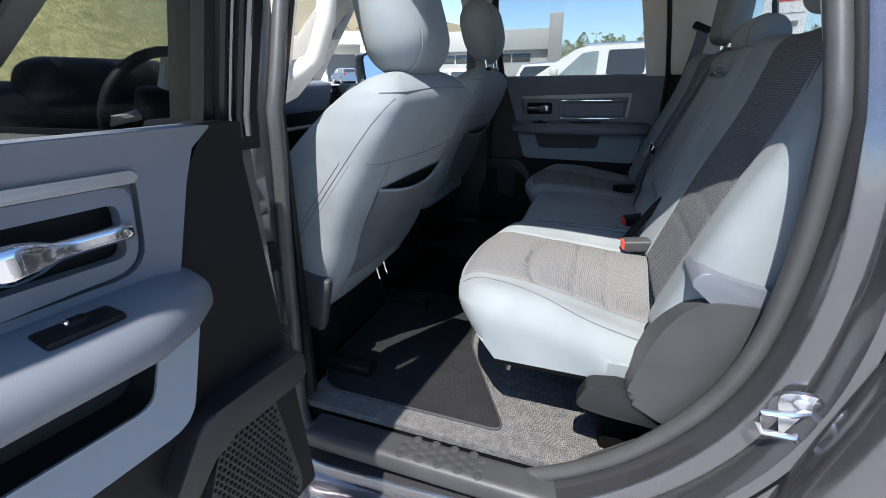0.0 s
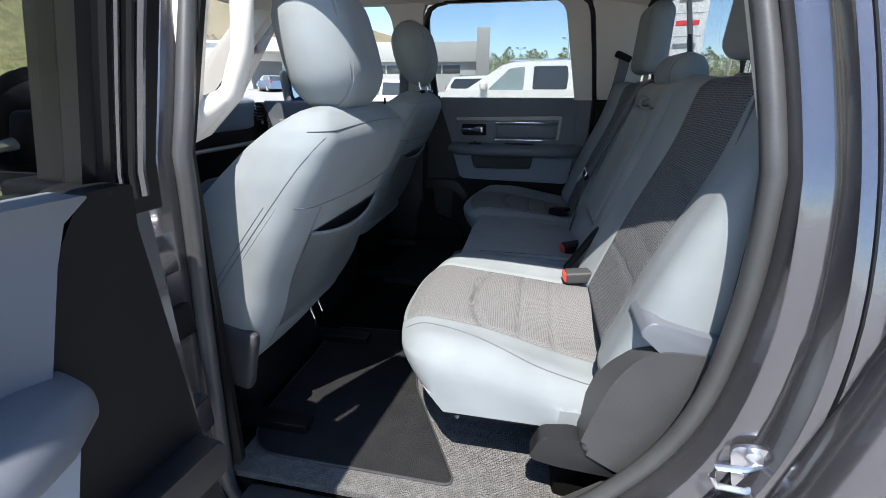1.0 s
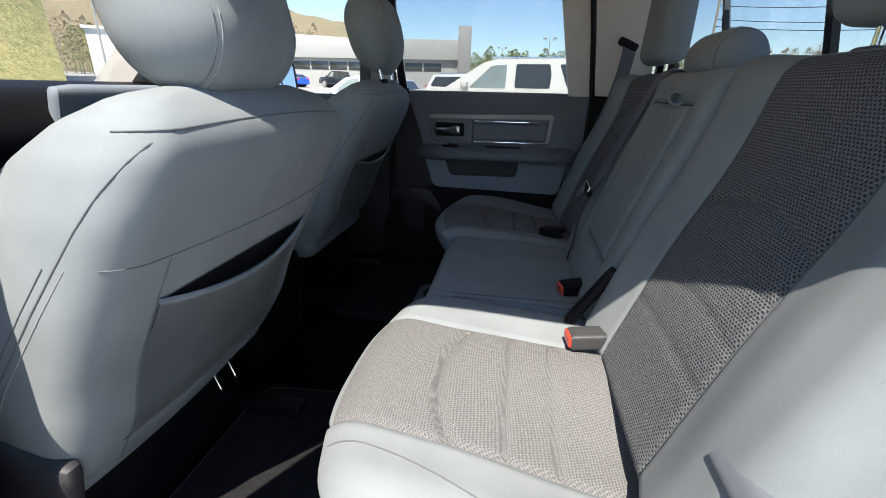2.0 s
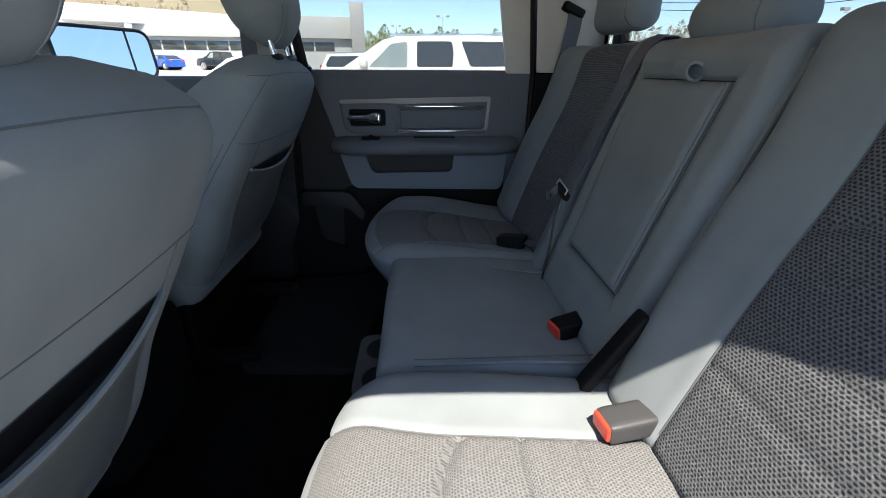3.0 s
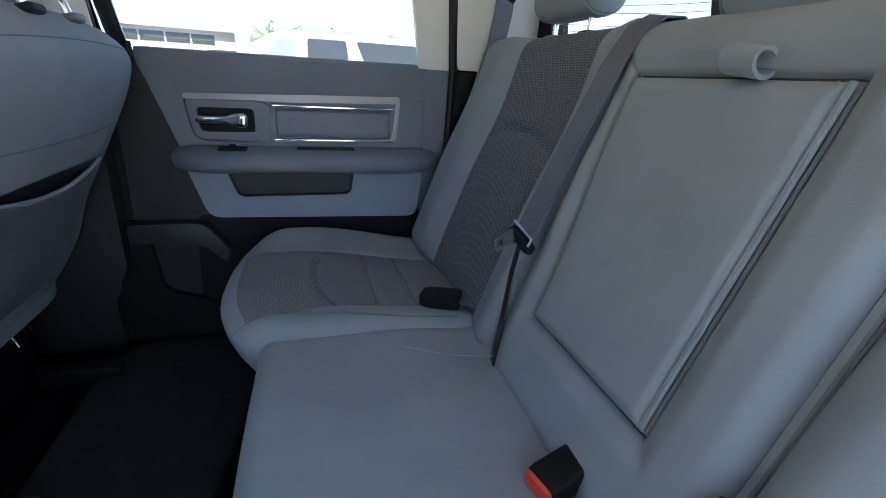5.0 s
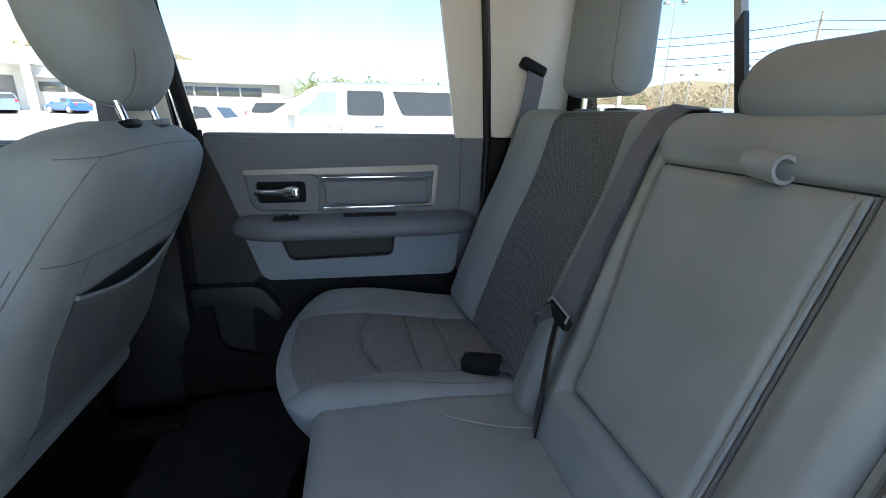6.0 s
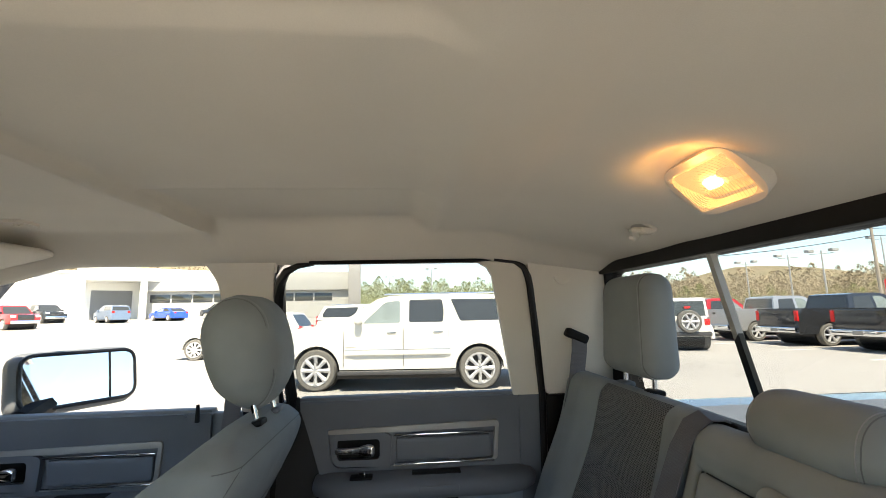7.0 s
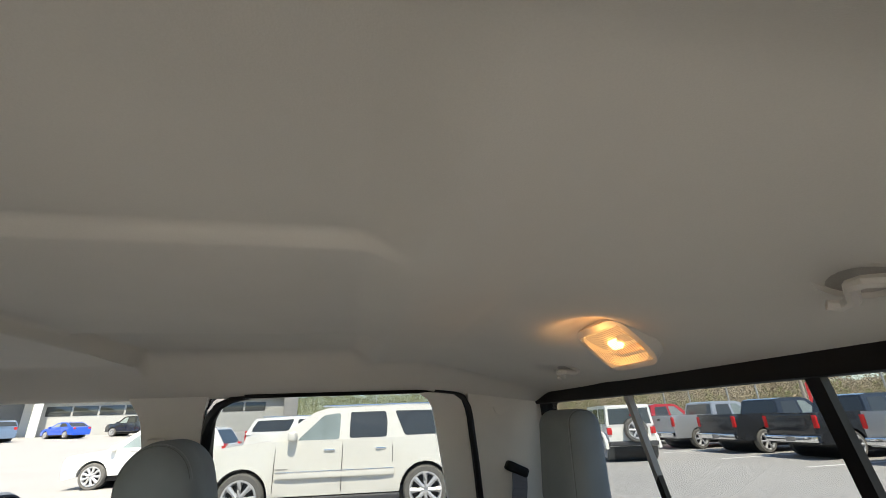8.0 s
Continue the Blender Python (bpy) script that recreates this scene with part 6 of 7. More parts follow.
def pickup(name, m, label, paint, group="parked pickups"):
    hw = 1.0
    ex = handles((1.02, 2.02), 1.12, hw - 0.03) + mirrors(0.45, 1.32, hw - 0.06, BLACKCAR)
    for s in (-1, 1):
        ex += [("tail_lamp", bit((4.69, 4.765), (s * 0.88 - 0.07, s * 0.88 + 0.07), (0.92, 1.30), 0.02), TAIL),
               ("head_lamp", bit((-0.93, -0.80), (s * 0.74 - 0.16, s * 0.74 + 0.16), (0.90, 1.12), 0.03), HEADL),
               ("door_gap", bit((1.55, 1.562), (s * hw - 0.055, s * hw - 0.024), (0.5, 1.18), 0.0), RUBBER),
               ("door_gap", bit((2.66, 2.685), (s * hw - 0.055, s * hw - 0.022), (0.5, 1.30), 0.0), RUBBER),
               ("step_bar", bit((0.5, 2.7), (s * hw - 0.12, s * hw + 0.02), (0.40, 0.47), 0.02), TRIMPL)]
    ex += [("rear_bumper", bit((4.68, 4.88), (-0.92, 0.92), (0.50, 0.70), 0.04), CHROME), ("bumper", bit((-1.0, -0.84), (-0.9, 0.9), (0.45, 0.72), 0.05), CHROME), ("grille", bit((-0.98, -0.9), (-0.5, 0.5), (0.75, 1.15), 0.03), BLACKCAR),
           ("tailgate", bit((4.72, 4.755), (-0.79, 0.79), (0.74, 1.345), 0.02), paint), ("tailgate_handle", bit((4.75, 4.765), (-0.10, 0.10), (1.16, 1.24), 0.004), BLACKCAR),
           ("plate", bit((4.875, 4.89), (-0.16, 0.16), (0.53, 0.66), 0.004), SATIN)]
    body = [(-0.93, 0.50), (-0.95, 0.85), (-0.88, 1.14), (-0.5, 1.20), (0.30, 1.25), (2.66, 1.25), (2.70, 1.38), (4.74, 1.38), (4.75, 0.9), (4.72, 0.55)]
    cabin = [(0.24, 1.18), (0.98, 1.84), (1.25, 1.905), (2.2, 1.91), (2.50, 1.86), (2.66, 1.18)]
    panes = [[(0.66, 1.28), (1.14, 1.77), (1.50, 1.79), (1.50, 1.28)], [(1.62, 1.28), (1.62, 1.79), (2.30, 1.77), (2.42, 1.28)]]
    return vehicle(name, m, label, paint, body, cabin, panes, 2.0, (0.0, 3.56), 0.41, group, 0.45, 0.25, 1.18, ex, 6, category="pickup truck")


def small_car(name, m, label, paint, tall=1.45, group="far parked cars"):
    k = tall / 1.45
    hw = 0.9
    ex = handles((0.95, 1.85), 0.90 * k, hw - 0.03) + mirrors(0.55, 1.0 * k, hw - 0.05, paint)
    for s in (-1, 1):
        ex += [("tail_lamp", bit((3.56, 3.66), (s * 0.68 - 0.12, s * 0.68 + 0.12), (0.78 * k, 0.95 * k), 0.02), TAIL), ("head_lamp", bit((-0.82, -0.6), (s * 0.66 - 0.14, s * 0.66 + 0.14), (0.62 * k, 0.76 * k), 0.03), HEADL)]
    body = [(-0.88, 0.35), (-0.88, 0.62 * k), (-0.70, 0.78 * k), (0.30, 0.98 * k), (3.3, 1.03 * k), (3.64, 0.95 * k), (3.68, 0.5)]
    if tall > 1.55:
        cabin = [(0.15, 0.95 * k), (1.05, 1.38 * k), (1.5, 1.45 * k), (3.0, 1.43 * k), (3.35, 1.36 * k), (3.62, 0.98 * k)]
        panes = [[(0.62, 1.02 * k), (1.12, 1.33 * k), (1.55, 1.37 * k), (1.55, 1.02 * k)], [(1.66, 1.02 * k), (1.66, 1.37 * k), (2.50, 1.37 * k), (2.50, 1.02 * k)], [(2.60, 1.04 * k), (2.60, 1.36 * k), (3.1, 1.33 * k), (3.35, 1.06 * k)]]
    else:
        cabin = [(0.30, 0.94 * k), (1.20, 1.38 * k), (1.6, 1.45 * k), (2.2, 1.44 * k), (2.6, 1.38 * k), (3.35, 0.98 * k)]
        panes = [[(0.80, 1.02 * k), (1.28, 1.32 * k), (1.68, 1.37 * k), (1.72, 1.03 * k)], [(1.80, 1.03 * k), (1.76, 1.37 * k), (2.4, 1.34 * k), (2.85, 1.06 * k)]]
    return vehicle(name, m, label, paint, body, cabin, panes, 1.82, (0.0, 2.72), 0.33, group, 0.26, 0.3, 0.95 * k, ex, 7)


def crossover(name, m, label, paint, group="white parked cars"):
    hw = 0.94
    ex = handles((0.95, 1.85), 1.0, hw - 0.03) + mirrors(0.50, 1.12, hw - 0.05, paint)
    for s in (-1, 1):
        ex += [("tail_lamp", bit((3.58, 3.70), (s * 0.74 - 0.14, s * 0.74 + 0.14), (0.92, 1.12), 0.02), TAIL), ("head_lamp", bit((-0.86, -0.62), (s * 0.68 - 0.16, s * 0.68 + 0.16), (0.80, 0.93), 0.03), HEADL)]
    body = [(-0.90, 0.38), (-0.90, 0.78), (-0.74, 0.95), (0.25, 1.06), (3.4, 1.12), (3.70, 1.05), (3.72, 0.5)]
    cabin = [(0.20, 1.02), (1.05, 1.60), (1.5, 1.69), (2.9, 1.66), (3.30, 1.58), (3.66, 1.06)]
    panes = [[(0.66, 1.12), (1.15, 1.54), (1.60, 1.59), (1.60, 1.12)], [(1.70, 1.12), (1.70, 1.59), (2.52, 1.57), (2.58, 1.13)], [(2.68, 1.15), (2.64, 1.56), (3.05, 1.52), (3.25, 1.20)]]
    return vehicle(name, m, label, paint, body, cabin, panes, 1.88, (0.0, 2.80), 0.37, group, 0.28, 0.28, 1.06, ex, 9)


def off_roader(name, m, label, paint):
    hw = 0.85
    ex = handles((0.95, 1.85), 1.02, hw - 0.02) + mirrors(0.5, 1.25, hw, BLACKCAR)
    sp = Matrix.Translation((3.62, 0.12, 1.02)) @ pose(0, 0, 0, 0, 0, 90)
    ex += [("spare_wheel", placed(tyre_mesh(0.39, 0.24), sp), TYRE), ("spare_rim", placed(rim_mesh(0.39, 0.24, 6), sp), RIM), ("brake_lamp", bit((3.5, 3.56), (0.02, 0.22), (1.46, 1.54), 0.01), TAIL),
           ("rear_bumper", bit((3.42, 3.62), (-0.82, 0.82), (0.52, 0.66), 0.03), TRIMPL), ("bumper", bit((-0.85, -0.62), (-0.8, 0.8), (0.5, 0.68), 0.03), TRIMPL)]
    for s in (-1, 1):
        ex += [("tail_lamp", bit((3.44, 3.50), (s * 0.74 - 0.08, s * 0.74 + 0.08), (0.88, 1.10), 0.01), TAIL)]
        for ax in (0.0, 2.95):
            bm = B()
            sweep(bm, [(ax + 0.50 * math.cos(a), s * (hw + 0.03), 0.42 + 0.50 * math.sin(a)) for a in [math.pi * i / 12 for i in range(13)]], 0.07, 8)
            ex.append(("fender_flare", bm, paint))
    body = [(-0.60, 0.55), (-0.62, 1.05), (-0.5, 1.14), (0.35, 1.18), (3.45, 1.20), (3.46, 0.6)]
    cabin = [(0.35, 1.15), (0.62, 1.78), (0.72, 1.84), (3.3, 1.84), (3.42, 1.78), (3.46, 1.15)]
    panes = [[(0.70, 1.22), (0.80, 1.72), (1.50, 1.72), (1.50, 1.22)], [(1.62, 1.22), (1.62, 1.72), (2.30, 1.72), (2.30, 1.22)], [(2.45, 1.22), (2.45, 1.72), (3.25, 1.72), (3.25, 1.22)]]
    return vehicle(name, m, label, paint, body, cabin, panes, 1.70, (0.0, 2.95), 0.41, "", 0.50, 0.08, 1.15, ex, 6)


def at(x, y, rz, pivot=0.0):
    """A parking place: pivot is the vehicle's own x that stands at (x, y)."""
    p = Vector((x, y, 0)) - pose(0, 0, 0, 0, 0, rz).to_3x3() @ Vector((pivot, 0, 0))
    return Matrix.Translation((p.x, p.y, ground_z(x, y))) @ pose(0, 0, 0, 0, 0, rz)


suv("parked_suv", at(-1.91, 9.56, -6.0), "large pearl white SUV with chrome door handles", CREAM)
crossover("parked_crossover", at(-7.6, 16.6, -4), "white crossover parked behind the big SUV", WHITE)
suv("parked_suv", at(-4.2, 20.6, 176, 4.6), "white SUV parked in the second row", WHITE, "white parked cars", 6)
crossover("parked_crossover", at(1.8, 20.8, 176, 3.7), "white crossover parked in the second row", WHITE)
off_roader("parked_off_roader", at(9.45, 14.1, 254, 3.46), "boxy white off-roader with a spare wheel on its tail", WHITE)
for y, x, col, nm in ((22.9, 13.2, WHITE, "white pickup truck parked tail out"), (19.8, 13.6, REDCAR, "red pickup truck parked tail out"), (16.8, 14.55, SILVER, "silver pickup truck parked tail out"), (13.75, 14.8, BLACKCAR, "black pickup truck with chrome bumper, tail out"), (10.7, 14.9, BLACKCAR, "black pickup truck with chrome bumper, tail out"), (7.6, 15.0, SILVER, "silver pickup truck parked tail out"), (4.5, 15.1, WHITE, "white pickup truck parked tail out"), (1.4, 15.2, REDCAR, "red pickup truck parked tail out")):
    pickup("parked_pickup", at(x + 0.3, y + 1.5, 180, 3.56), nm, col)


def far(az, d, back=0.0):
    """A place by bearing (degrees left of +y) and distance from the cab."""
    return (-math.sin(radians(az)) * d, math.cos(radians(az)) * d)


small_car("parked_sedan", at(*far(28.6, 60), -30), "bright blue sedan before the white building", BLUECAR)
small_car("parked_minivan", at(*far(33.4, 58), -38), "slate blue minivan before the white building", STEELBLUE, 1.75)
pickup("parked_pickup", at(*far(23.6, 60), -20), "dark pickup truck beside the building columns", BLACKCAR)
pickup("parked_pickup", at(*far(40.0, 47), 152), "red pickup truck across the car park", REDCAR)
pickup("parked_pickup", at(*far(37.6, 60), 150), "dark pickup truck across the car park", BLACKCAR)
pickup("parked_pickup", at(*far(42.5, 62), 150), "white pickup truck across the car park", WHITE)

# the nose, tail and wheels on which the truck itself stands
nose = thing("truck_nose", (-2.6, 0, 0.7), "dark metallic truck bonnet and front wings", "truck front", kind="structure")
bm = B()
ngon_prism(bm, rounded([(-2.04, 1.37), (-3.10, 1.29), (-3.32, 1.18), (-3.38, 0.70), (-3.30, 0.52), (-2.98, 0.52), (-2.92, 0.86), (-2.70, 1.06), (-2.42, 1.06), (-2.20, 0.86), (-2.14, 0.56), (-2.06, 0.56)], 0.06, 4), along("y", -0.95, 0.95))
part("body", bm, PAINT, nose)
bm = B()
box(bm, (-3.44, -3.30), (-0.92, 0.92), (0.56, 0.78), 0.05)
part("bumper", bm, CHROME, nose)
tail = bit((2.366, 2.41), (-0.94, 0.94), (0.68, 1.40), 0.015)
part("tailgate", tail, PAINT, bed)
part("floor", bit((0.59, 2.33), (-0.85, 0.85), (0.72, 0.80), 0.01), PAINT, bed)
for ax in (-2.56, 1.40):
    for s in (-1, 1):
        wm = Matrix.Translation((ax, s * 0.79, GROUND + 0.40)) @ (Matrix.Identity(4) if s < 0 else pose(0, 0, 0, 0, 0, 180))
        wh = thing("truck_wheel", (ax, s * 0.79, GROUND), "black tyre on an alloy rim under the truck", "wheel", "truck wheels")
        part("tyre", placed(tyre_mesh(0.40, 0.27), wm), TYRE, wh)
        part("rim", placed(rim_mesh(0.40, 0.27, 6), wm), RIM, wh)

# ---------------------------------------------------------------- buildings
WALLW = pbr("white_metal_cladding", (0.78, 0.78, 0.76), 0.6, vary=0.04, vscale=0.8, bscale=20, bump=0.2)
WALLG = pbr("grey_metal_cladding", (0.40, 0.40, 0.38), 0.55, vary=0.05, vscale=0.8, bscale=20, bump=0.2)
WALLD = pbr("shaded_bay_interior", (0.20, 0.21, 0.22), 0.8, vary=0.1, vscale=1, bscale=20, bump=0.2)
SIGN = pbr("blue_sign_letters", (0.12, 0.25, 0.45), 0.5, bscale=30, bump=0.05)


def building(name, m, w, d, h, wall, label):
    b = thing(name, m.translation, label, "building")
    bm = box(B(), (-w / 2, w / 2), (0, d), (-1.5, h), 0.05)
    part("wall", placed(bm, m), wall, b)
    bm = box(B(), (-w / 2 - 0.3, w / 2 + 0.3), (-0.3, d + 0.3), (h, h + 0.35), 0.05)
    part("roof", placed(bm, m), wall, b)
    return b


p = far(31, 69)
bmx = Matrix.Translation((p[0], p[1], ground_z(*p))) @ pose(0, 0, 0, 0, 0, 38)
wb = building("service_building", bmx, 38, 22, 5.6, WALLW, "long white service building with open bays and columns")
bm = box(B(), (-6.0, 13.0), (-4.5, 0), (4.6, 6.2), 0.05)
part("canopy", placed(bm, bmx), WALLW, wb, "white flat canopy")
for x in (-5.7, 0.3, 6.5, 12.6):
    part("column", placed(box(B(), (x - 0.35, x + 0.35), (-4.4, -3.7), (-0.6, 4.6), 0.03), bmx), WALLW, wb)
# flat grey panels on the wall carry the shade of the open bays
for x in (-4.5, 1.6, 7.8):
    part("bay_opening", placed(box(B(), (x, x + 4.2), (-0.06, 0.3), (-0.3, 3.6), 0.02), bmx), WALLD, wb, "grey panel standing for an open shaded bay")
for i in range(7):
    part("letter_bar", placed(box(B(), (9.6 + i * 0.42, 9.9 + i * 0.42), (-4.56, -4.5), (5.2, 5.5), 0.01), bmx), SIGN, wb)
p = far(19, 62)
bmx = Matrix.Translation((p[0], p[1], ground_z(*p))) @ pose(0, 0, 0, 0, 0, 6)
gb = building("showroom", bmx, 26, 20, 5.6, WALLG, "low grey showroom with a band of windows")
for i in range(9):
    part("window", placed(box(B(), (-12.5 + i * 2.5, -10.2 + i * 2.5), (-0.05, 0.1), (2.2, 3.2), 0.02), bmx), DARKGLASS, gb)
part("band", placed(box(B(), (-13.4, 13.4), (-0.6, 0), (3.6, 6.0), 0.05), bmx), WALLG, gb, "grey fascia band")
part("pylon", placed(box(B(), (12.0, 13.6), (-2.4, 0.5), (-1, 7.4), 0.05), bmx), SATIN, gb, "tall grey entrance pylon")
for i in range(4):
    part("letter_bar", placed(box(B(), (11.98, 12.0), (-2.0 + i * 0.5, -1.65 + i * 0.5), (6.4, 6.8), 0.01), bmx), WALLW, gb)

# ---------------------------------------------------------------- poles, cables, flags
POLE = pbr("weathered_pole", (0.32, 0.28, 0.23), 0.85, vary=0.2, vscale=3, bscale=60, bump=0.4)
POLEM = pbr("grey_lamp_pole", (0.36, 0.36, 0.35), 0.5, 0.3, vary=0.08, vscale=3, bscale=60, bump=0.1)


def lamp_pole(az, d, h, heads):
    x, y = far(az, d)
    z = ground_z(x, y)
    lp = thing("car_park_lamp", (x, y, z), "tall car park lamp post with floodlights", "lamp post", "car park lamps")
    part("pole", sweep(B(), [(x, y, z - 0.2), (x, y, z + h)], [0.11, 0.06], 8), POLEM, lp)
    r = Vector((math.cos(radians(az)), math.sin(radians(az)), 0))
    part("arm", sweep(B(), [Vector((x, y, z + h - 0.3)) - r * 0.9, Vector((x, y, z + h - 0.3)) + r * 0.9], 0.04, 6), POLEM, lp)
    for s in (-0.9, 0.9)[:heads]:
        c = Vector((x, y, z + h)) + r * s
        part("floodlight", rbox(B(), (0.34, 0.26, 0.16), 0.06, 4, lambda q: c + q), POLEM, lp)
    return lp


for az, d, h, k in ((-37.3, 60, 14.0, 2), (-43.5, 62, 7.0, 1), (-46.2, 55, 6.6, 2), (-39.8, 70, 7.2, 2), (-50.5, 70, 9, 1), (-3, 90, 9, 2), (2.5, 120, 9, 2), (46, 48, 9.5, 1), (-56, 60, 11, 2), (20, 95, 8, 1)):
    lamp_pole(az, d, h, k)
poles = []
for az, d in ((-20, 60), (-50, 58), (-85, 80)):
    x, y = far(az, d)
    z = ground_z(x, y)
    up_ = thing("utility_pole", (x, y, z), "wooden utility pole with a cross arm", "utility pole", "utility poles")
    part("pole", sweep(B(), [(x, y, z - 0.3), (x, y, z + 11.5)], [0.17, 0.11], 8), POLE, up_)
    part("cross_arm", sweep(B(), [(x - 0.9, y - 0.9, z + 10.6), (x + 0.9, y + 0.9, z + 10.6)], 0.07, 6), POLE, up_)
    poles.append(Vector((x, y, z)))
for k, hh in enumerate((10.7, 9.9, 8.6, 7.9)):
    bm = B()
    pts = []
    for a, b in zip(poles, poles[1:]):
        for i in range(16):
            t = i / 15
            q = a.lerp(b, t) + Vector((0, 0, hh - 1.1 * 4 * t * (1 - t)))
            pts.append(q)
    sweep(bm, pts, 0.035, 5)
    single("overhead_cable", bm, RUBBER, "black overhead cable between utility poles", "cable", "overhead cables")
FLAGR = pbr("red_banner_cloth", (0.65, 0.05, 0.05), 0.8, vary=0.2, vscale=4, bscale=60, bump=0.1)
sign_x, sign_y = far(-15.6, 30)
sign_m = Matrix.Translation((sign_x, sign_y, ground_z(sign_x, sign_y))) @ pose(0, 0, 0, 0, 0, -15.6)
pylon = thing("sign_pylon", (sign_x, sign_y, ground_z(sign_x, sign_y)), "tall white pylon sign with rows of lettering", "sign")
part("panel", placed(box(B(), (-1.0, 1.0), (-0.15, 0.15), (2.0, 10.5), 0.05), sign_m), WALLW, pylon)
for x in (-0.8, 0.8):
    part("post", placed(box(B(), (x - 0.1, x + 0.1), (-0.1, 0.1), (-0.5, 2.0), 0.02), sign_m), POLEM, pylon)
for i, z in enumerate((2.5, 3.6, 4.8, 6.0, 7.4)):
    part("letter_bar", placed(box(B(), (-0.55, 0.65), (-0.17, -0.15), (z, z + 0.28), 0.01), sign_m), (WALLD, WALLD, FLAGR, WALLD, WALLD)[i], pylon)
    part("divider", placed(box(B(), (-0.85, 0.85), (-0.165, -0.15), (z + 0.62, z + 0.67), 0.005), sign_m), POLEM, pylon)
for az, d in ((-50.4, 44), (-58, 50)):
    x, y = far(az, d)
    z = ground_z(x, y)
    fl = thing("feather_banner", (x, y, z), "red feather banner on a thin pole", "banner", "feather banners")
    part("pole", sweep(B(), [(x, y, z), (x, y, z + 3.2)], 0.02, 6), POLEM, fl)
    bm = B()
    grid(bm, lambda u, v: (x + u * 0.5 * (1 - 0.5 * v), y + 0.04 * math.sin(4 * v), z + 1.2 + 1.9 * v + 0.2 * u), [0, 0.33, 0.66, 1], [i / 8 for i in range(9)])
    bmesh.ops.solidify(bm, geom=bm.faces[:], thickness=0.01)
    part("cloth", bm, FLAGR, fl)

# ---------------------------------------------------------------- hills and woods
GRASS = pbr("dry_spring_grass", (0.40, 0.35, 0.15), 0.95, vscale=1.2, bscale=3.5, bump=0.9, second=(0.12, 0.13, 0.045), bdist=0.25)
WOODHILL = pbr("leafless_wooded_slope", (0.27, 0.215, 0.145), 0.98, vscale=0.05, bscale=0.9, bump=0.6, second=(0.15, 0.138, 0.072), bdist=1.0)


def ridge(name, az0, az1, d0, d1, height, mat, label, rough=0.12, n=60, rows=14):
    bm = B()

    def f(a, t):
        d = d0 + (d1 - d0) * t
        x, y = far(a, d)
        hgt = height(a) * ease(t) * (1 + rough * noise.noise(Vector((x, y, 0)) * 0.02) + 0.35 * rough * noise.noise(Vector((x, y, 3)) * 0.12))
        return (x, y, ground_z(x, y) - 0.3 + hgt)
    grid(bm, f, [az0 + (az1 - az0) * i / n for i in range(n + 1)], [j / rows for j in range(rows + 1)])
    return single(name, bm, mat, label, "hill", kind="structure", angle=80)


ridge("grass_bank", 49.5, 130, 34, 85, lambda a: lin(a, [(49.5, 12), (58, 26)]), GRASS, "steep dry grass bank beside the car park")
ridge("wooded_hill", 6, 64, 130, 330, lambda a: lin(a, [(6, 2), (10, 9), (15, 24), (22, 38), (29, 45), (44, 46), (64, 62)]), WOODHILL, "brown wooded hillside behind the buildings")
ridge("far_ridge", -110, 24, 260, 560, lambda a: lin(a, [(-110, 30), (-70, 22), (-52, 20), (-44, 38), (-37, 36), (-30, 15), (0, 9), (24, 8)]), WOODHILL, "low wooded ridge on the horizon")
TWIG = pbr("spring_twigs", (0.33, 0.275, 0.19), 0.95, vary=0.3, vscale=1.5, bscale=20, bump=0.4)
LEAF = pbr("young_green_leaves", (0.20, 0.215, 0.085), 0.9, vary=0.35, vscale=2, bscale=20, bump=0.4)
rng = random.Random(4)


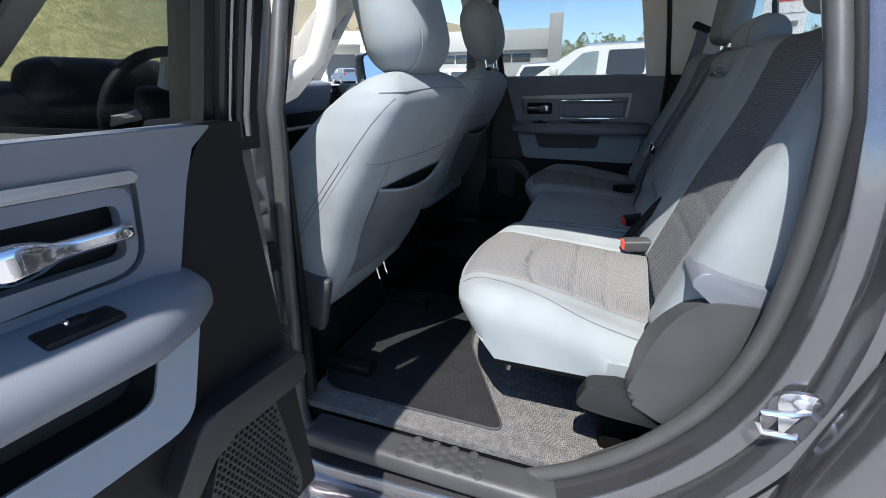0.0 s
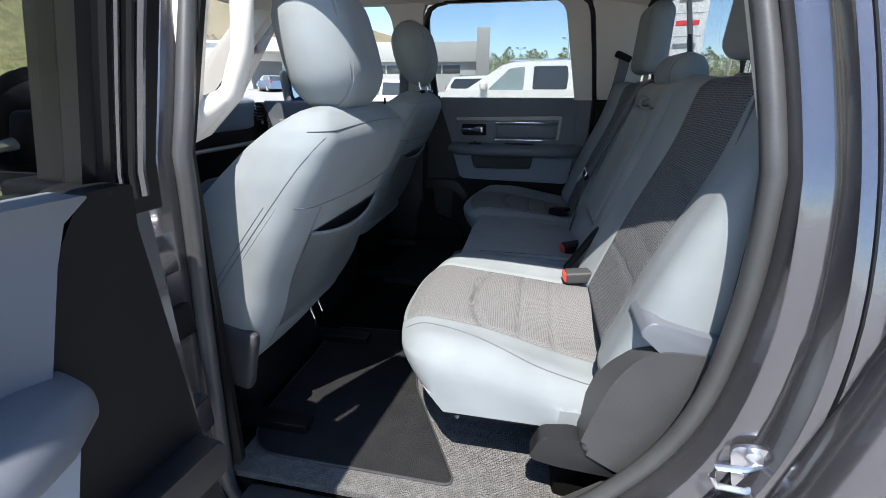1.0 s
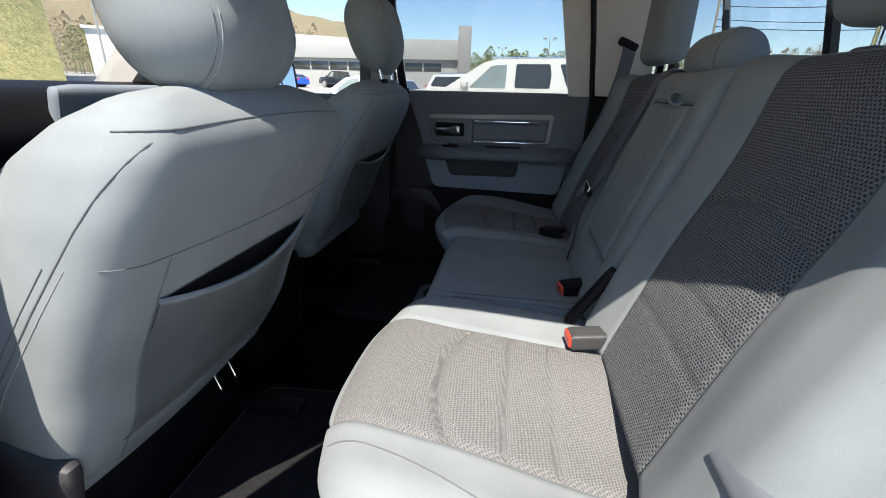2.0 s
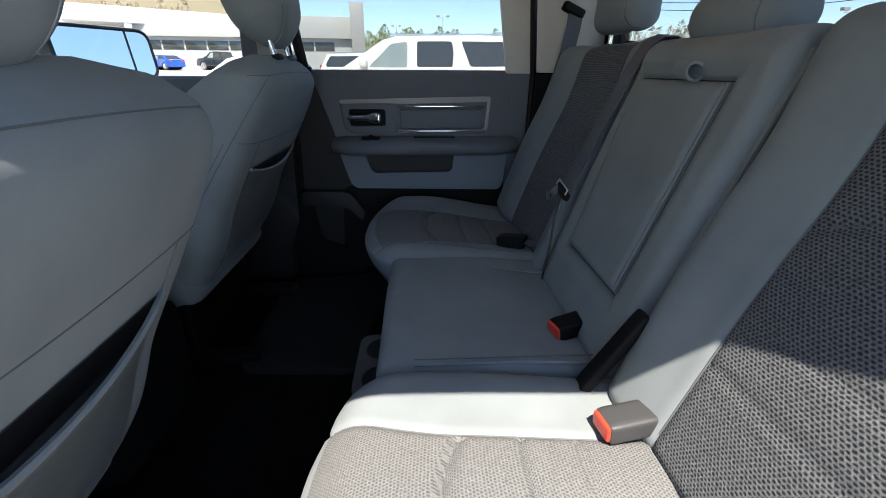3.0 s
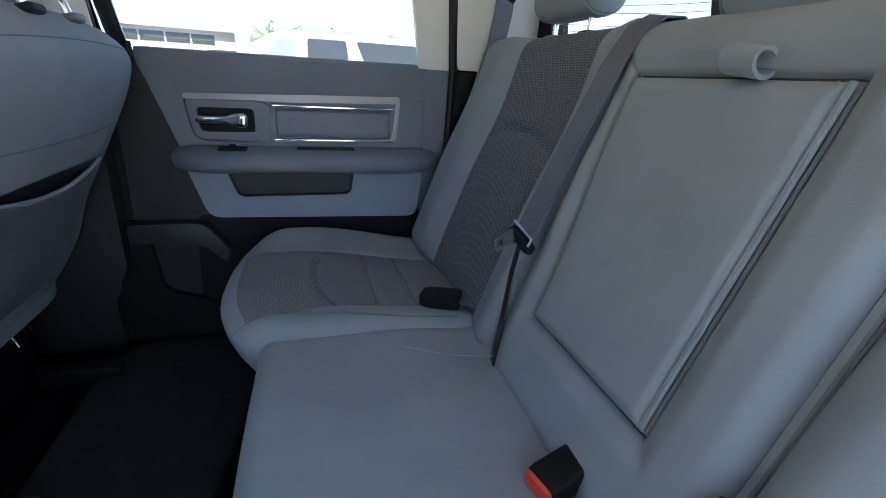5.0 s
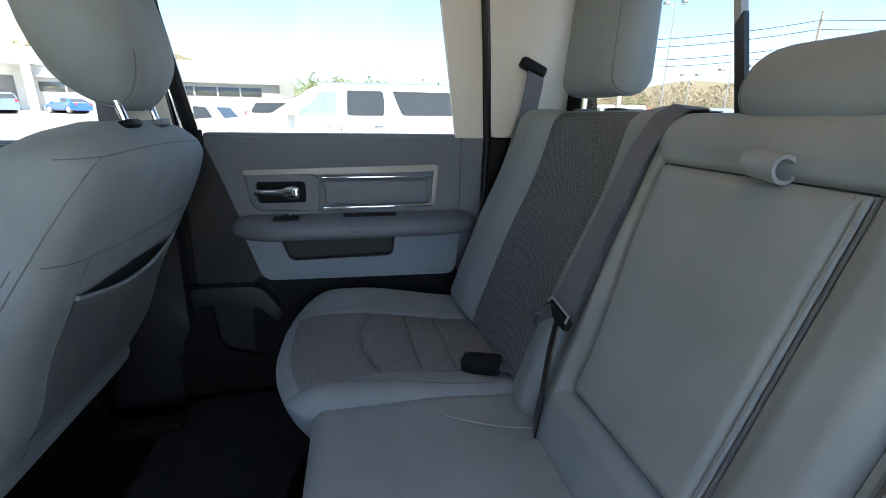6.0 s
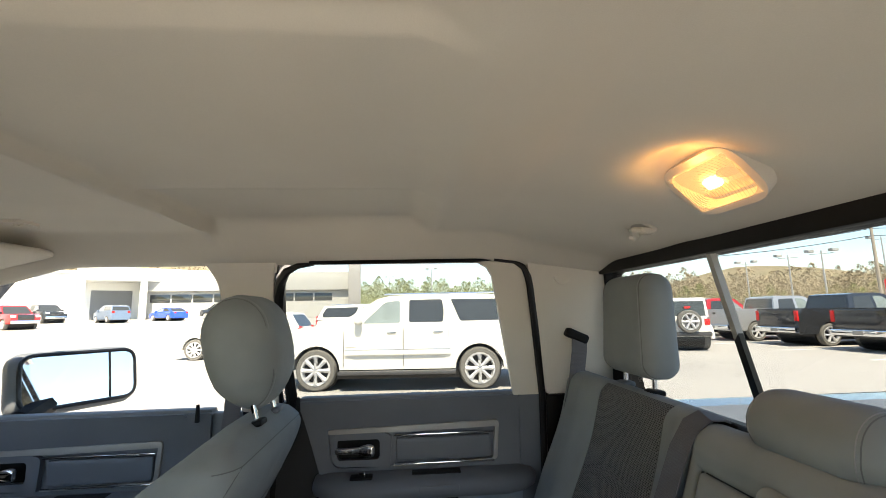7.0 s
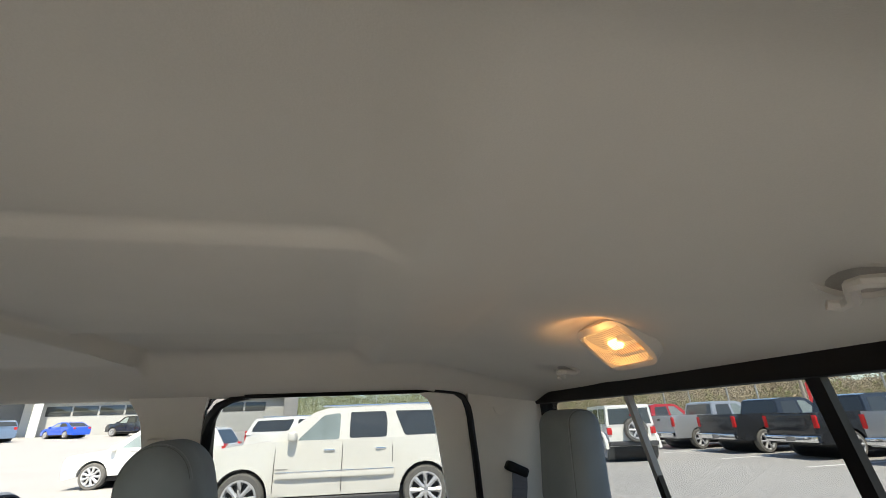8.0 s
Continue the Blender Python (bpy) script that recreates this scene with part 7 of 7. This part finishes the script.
def tree_belt(name, az0, az1, d, count, h0, h1, mat, label):
    """A belt of trees: thin trunks with crowns of small leaf clumps, all in one mesh."""
    verts, faces = [], []

    def tri(c, s):
        k = len(verts)
        for _ in range(3):
            verts.append((c[0] + rng.uniform(-s, s), c[1] + rng.uniform(-s, s), c[2] + rng.uniform(-s, s)))
        faces.append((k, k + 1, k + 2))
    for i in range(count):
        a = az0 + (az1 - az0) * (i + rng.random()) / count
        x, y = far(a, d * rng.uniform(0.9, 1.2))
        z = ground_z(x, y)
        h = rng.uniform(h0, h1)
        k = len(verts)
        for j in range(4):
            verts.append((x + 0.12 * math.cos(j * 1.57), y + 0.12 * math.sin(j * 1.57), z))
        verts.append((x, y, z + h * 0.9))
        faces.extend([(k + j, k + (j + 1) % 4, k + 4) for j in range(4)])
        for _ in range(420):
            t = rng.random() ** 0.7
            rr = h * 0.28 * math.sin(math.pi * min(1, 0.2 + 0.8 * t)) + 0.2
            b = rng.uniform(0, 6.28)
            q = rr * math.sqrt(rng.random())
            tri((x + q * math.cos(b), y + q * math.sin(b), z + h * (0.18 + 0.84 * t)), h * rng.uniform(0.012, 0.036))
    me = bpy.data.meshes.new(name)
    me.from_pydata(verts, [], faces)
    me.materials.append(mat)
    return tagged(new(name, me), label, "trees", kind="stuff")


tree_belt("tree_belt", -78, -22, 95, 300, 4.5, 8, TWIG, "belt of leafless trees along the car park")
tree_belt("shrub_belt", -70, -24, 85, 70, 2.5, 5, LEAF, "young green shrubs along the car park")
tree_belt("tree_belt", -24, 12, 100, 200, 4, 7.5, LEAF, "belt of fresh green trees behind the SUV")
tree_belt("tree_belt", 22, 62, 120, 110, 6, 12, TWIG, "leafless trees at the foot of the hill")
tree_belt("tree_belt", 24, 48, 112, 60, 5, 9, LEAF, "fresh yellow-green trees at the foot of the hill")

# ---------------------------------------------------------------- outer mirror on the passenger door
SILV = pbr("mirror_silver", (0.9, 0.92, 0.93), 0.02, 1.0, vary=0.0, bump=0.0)
mr = thing("door_mirror", (-1.32, 1.05, 1.45), "dark door mirror reflecting the truck side and sky", "mirror")
MM = pose(-1.29, 1.075, 1.56, 0, 0, 0) @ pose(0, 0, 0, 0, -9, -28.5)
bm = B()
rbox(bm, (0.05, 0.188, 0.105), 0.045, 8, lambda p: MM @ (p + Vector((-0.03, 0, 0))))
part("housing", bm, MIDPL, mr)
oval = rounded([(-0.172, -0.082), (0.172, -0.086), (0.172, 0.086), (-0.172, 0.090)], 0.045, 6)
bm = B()
ngon_prism(bm, [(y, z) for y, z in oval], lambda u, v, w: MM @ Vector((0.022 - 0.006 * w, u, v)))
part("mirror_glass", bm, SILV, mr, "clean mirror glass")
bm = B()
sweep(bm, [MM @ Vector((0.02, u, v)) for u, v in oval], 0.007, 6, True)
part("rim", bm, RUBBER, mr)
bm = B()
sweep(bm, [(-1.33, 0.90, 1.46), (-1.33, 1.02, 1.50)], 0.035, 8)
part("arm", bm, BLACKPL, mr)

bm = B()
sweep(bm, [MM @ Vector((0.0225, 0.085, -0.085)), MM @ Vector((0.0225, 0.085, 0.087))], 0.004, 6)
part("divider", bm, RUBBER, mr, "black bar between flat and convex glass")
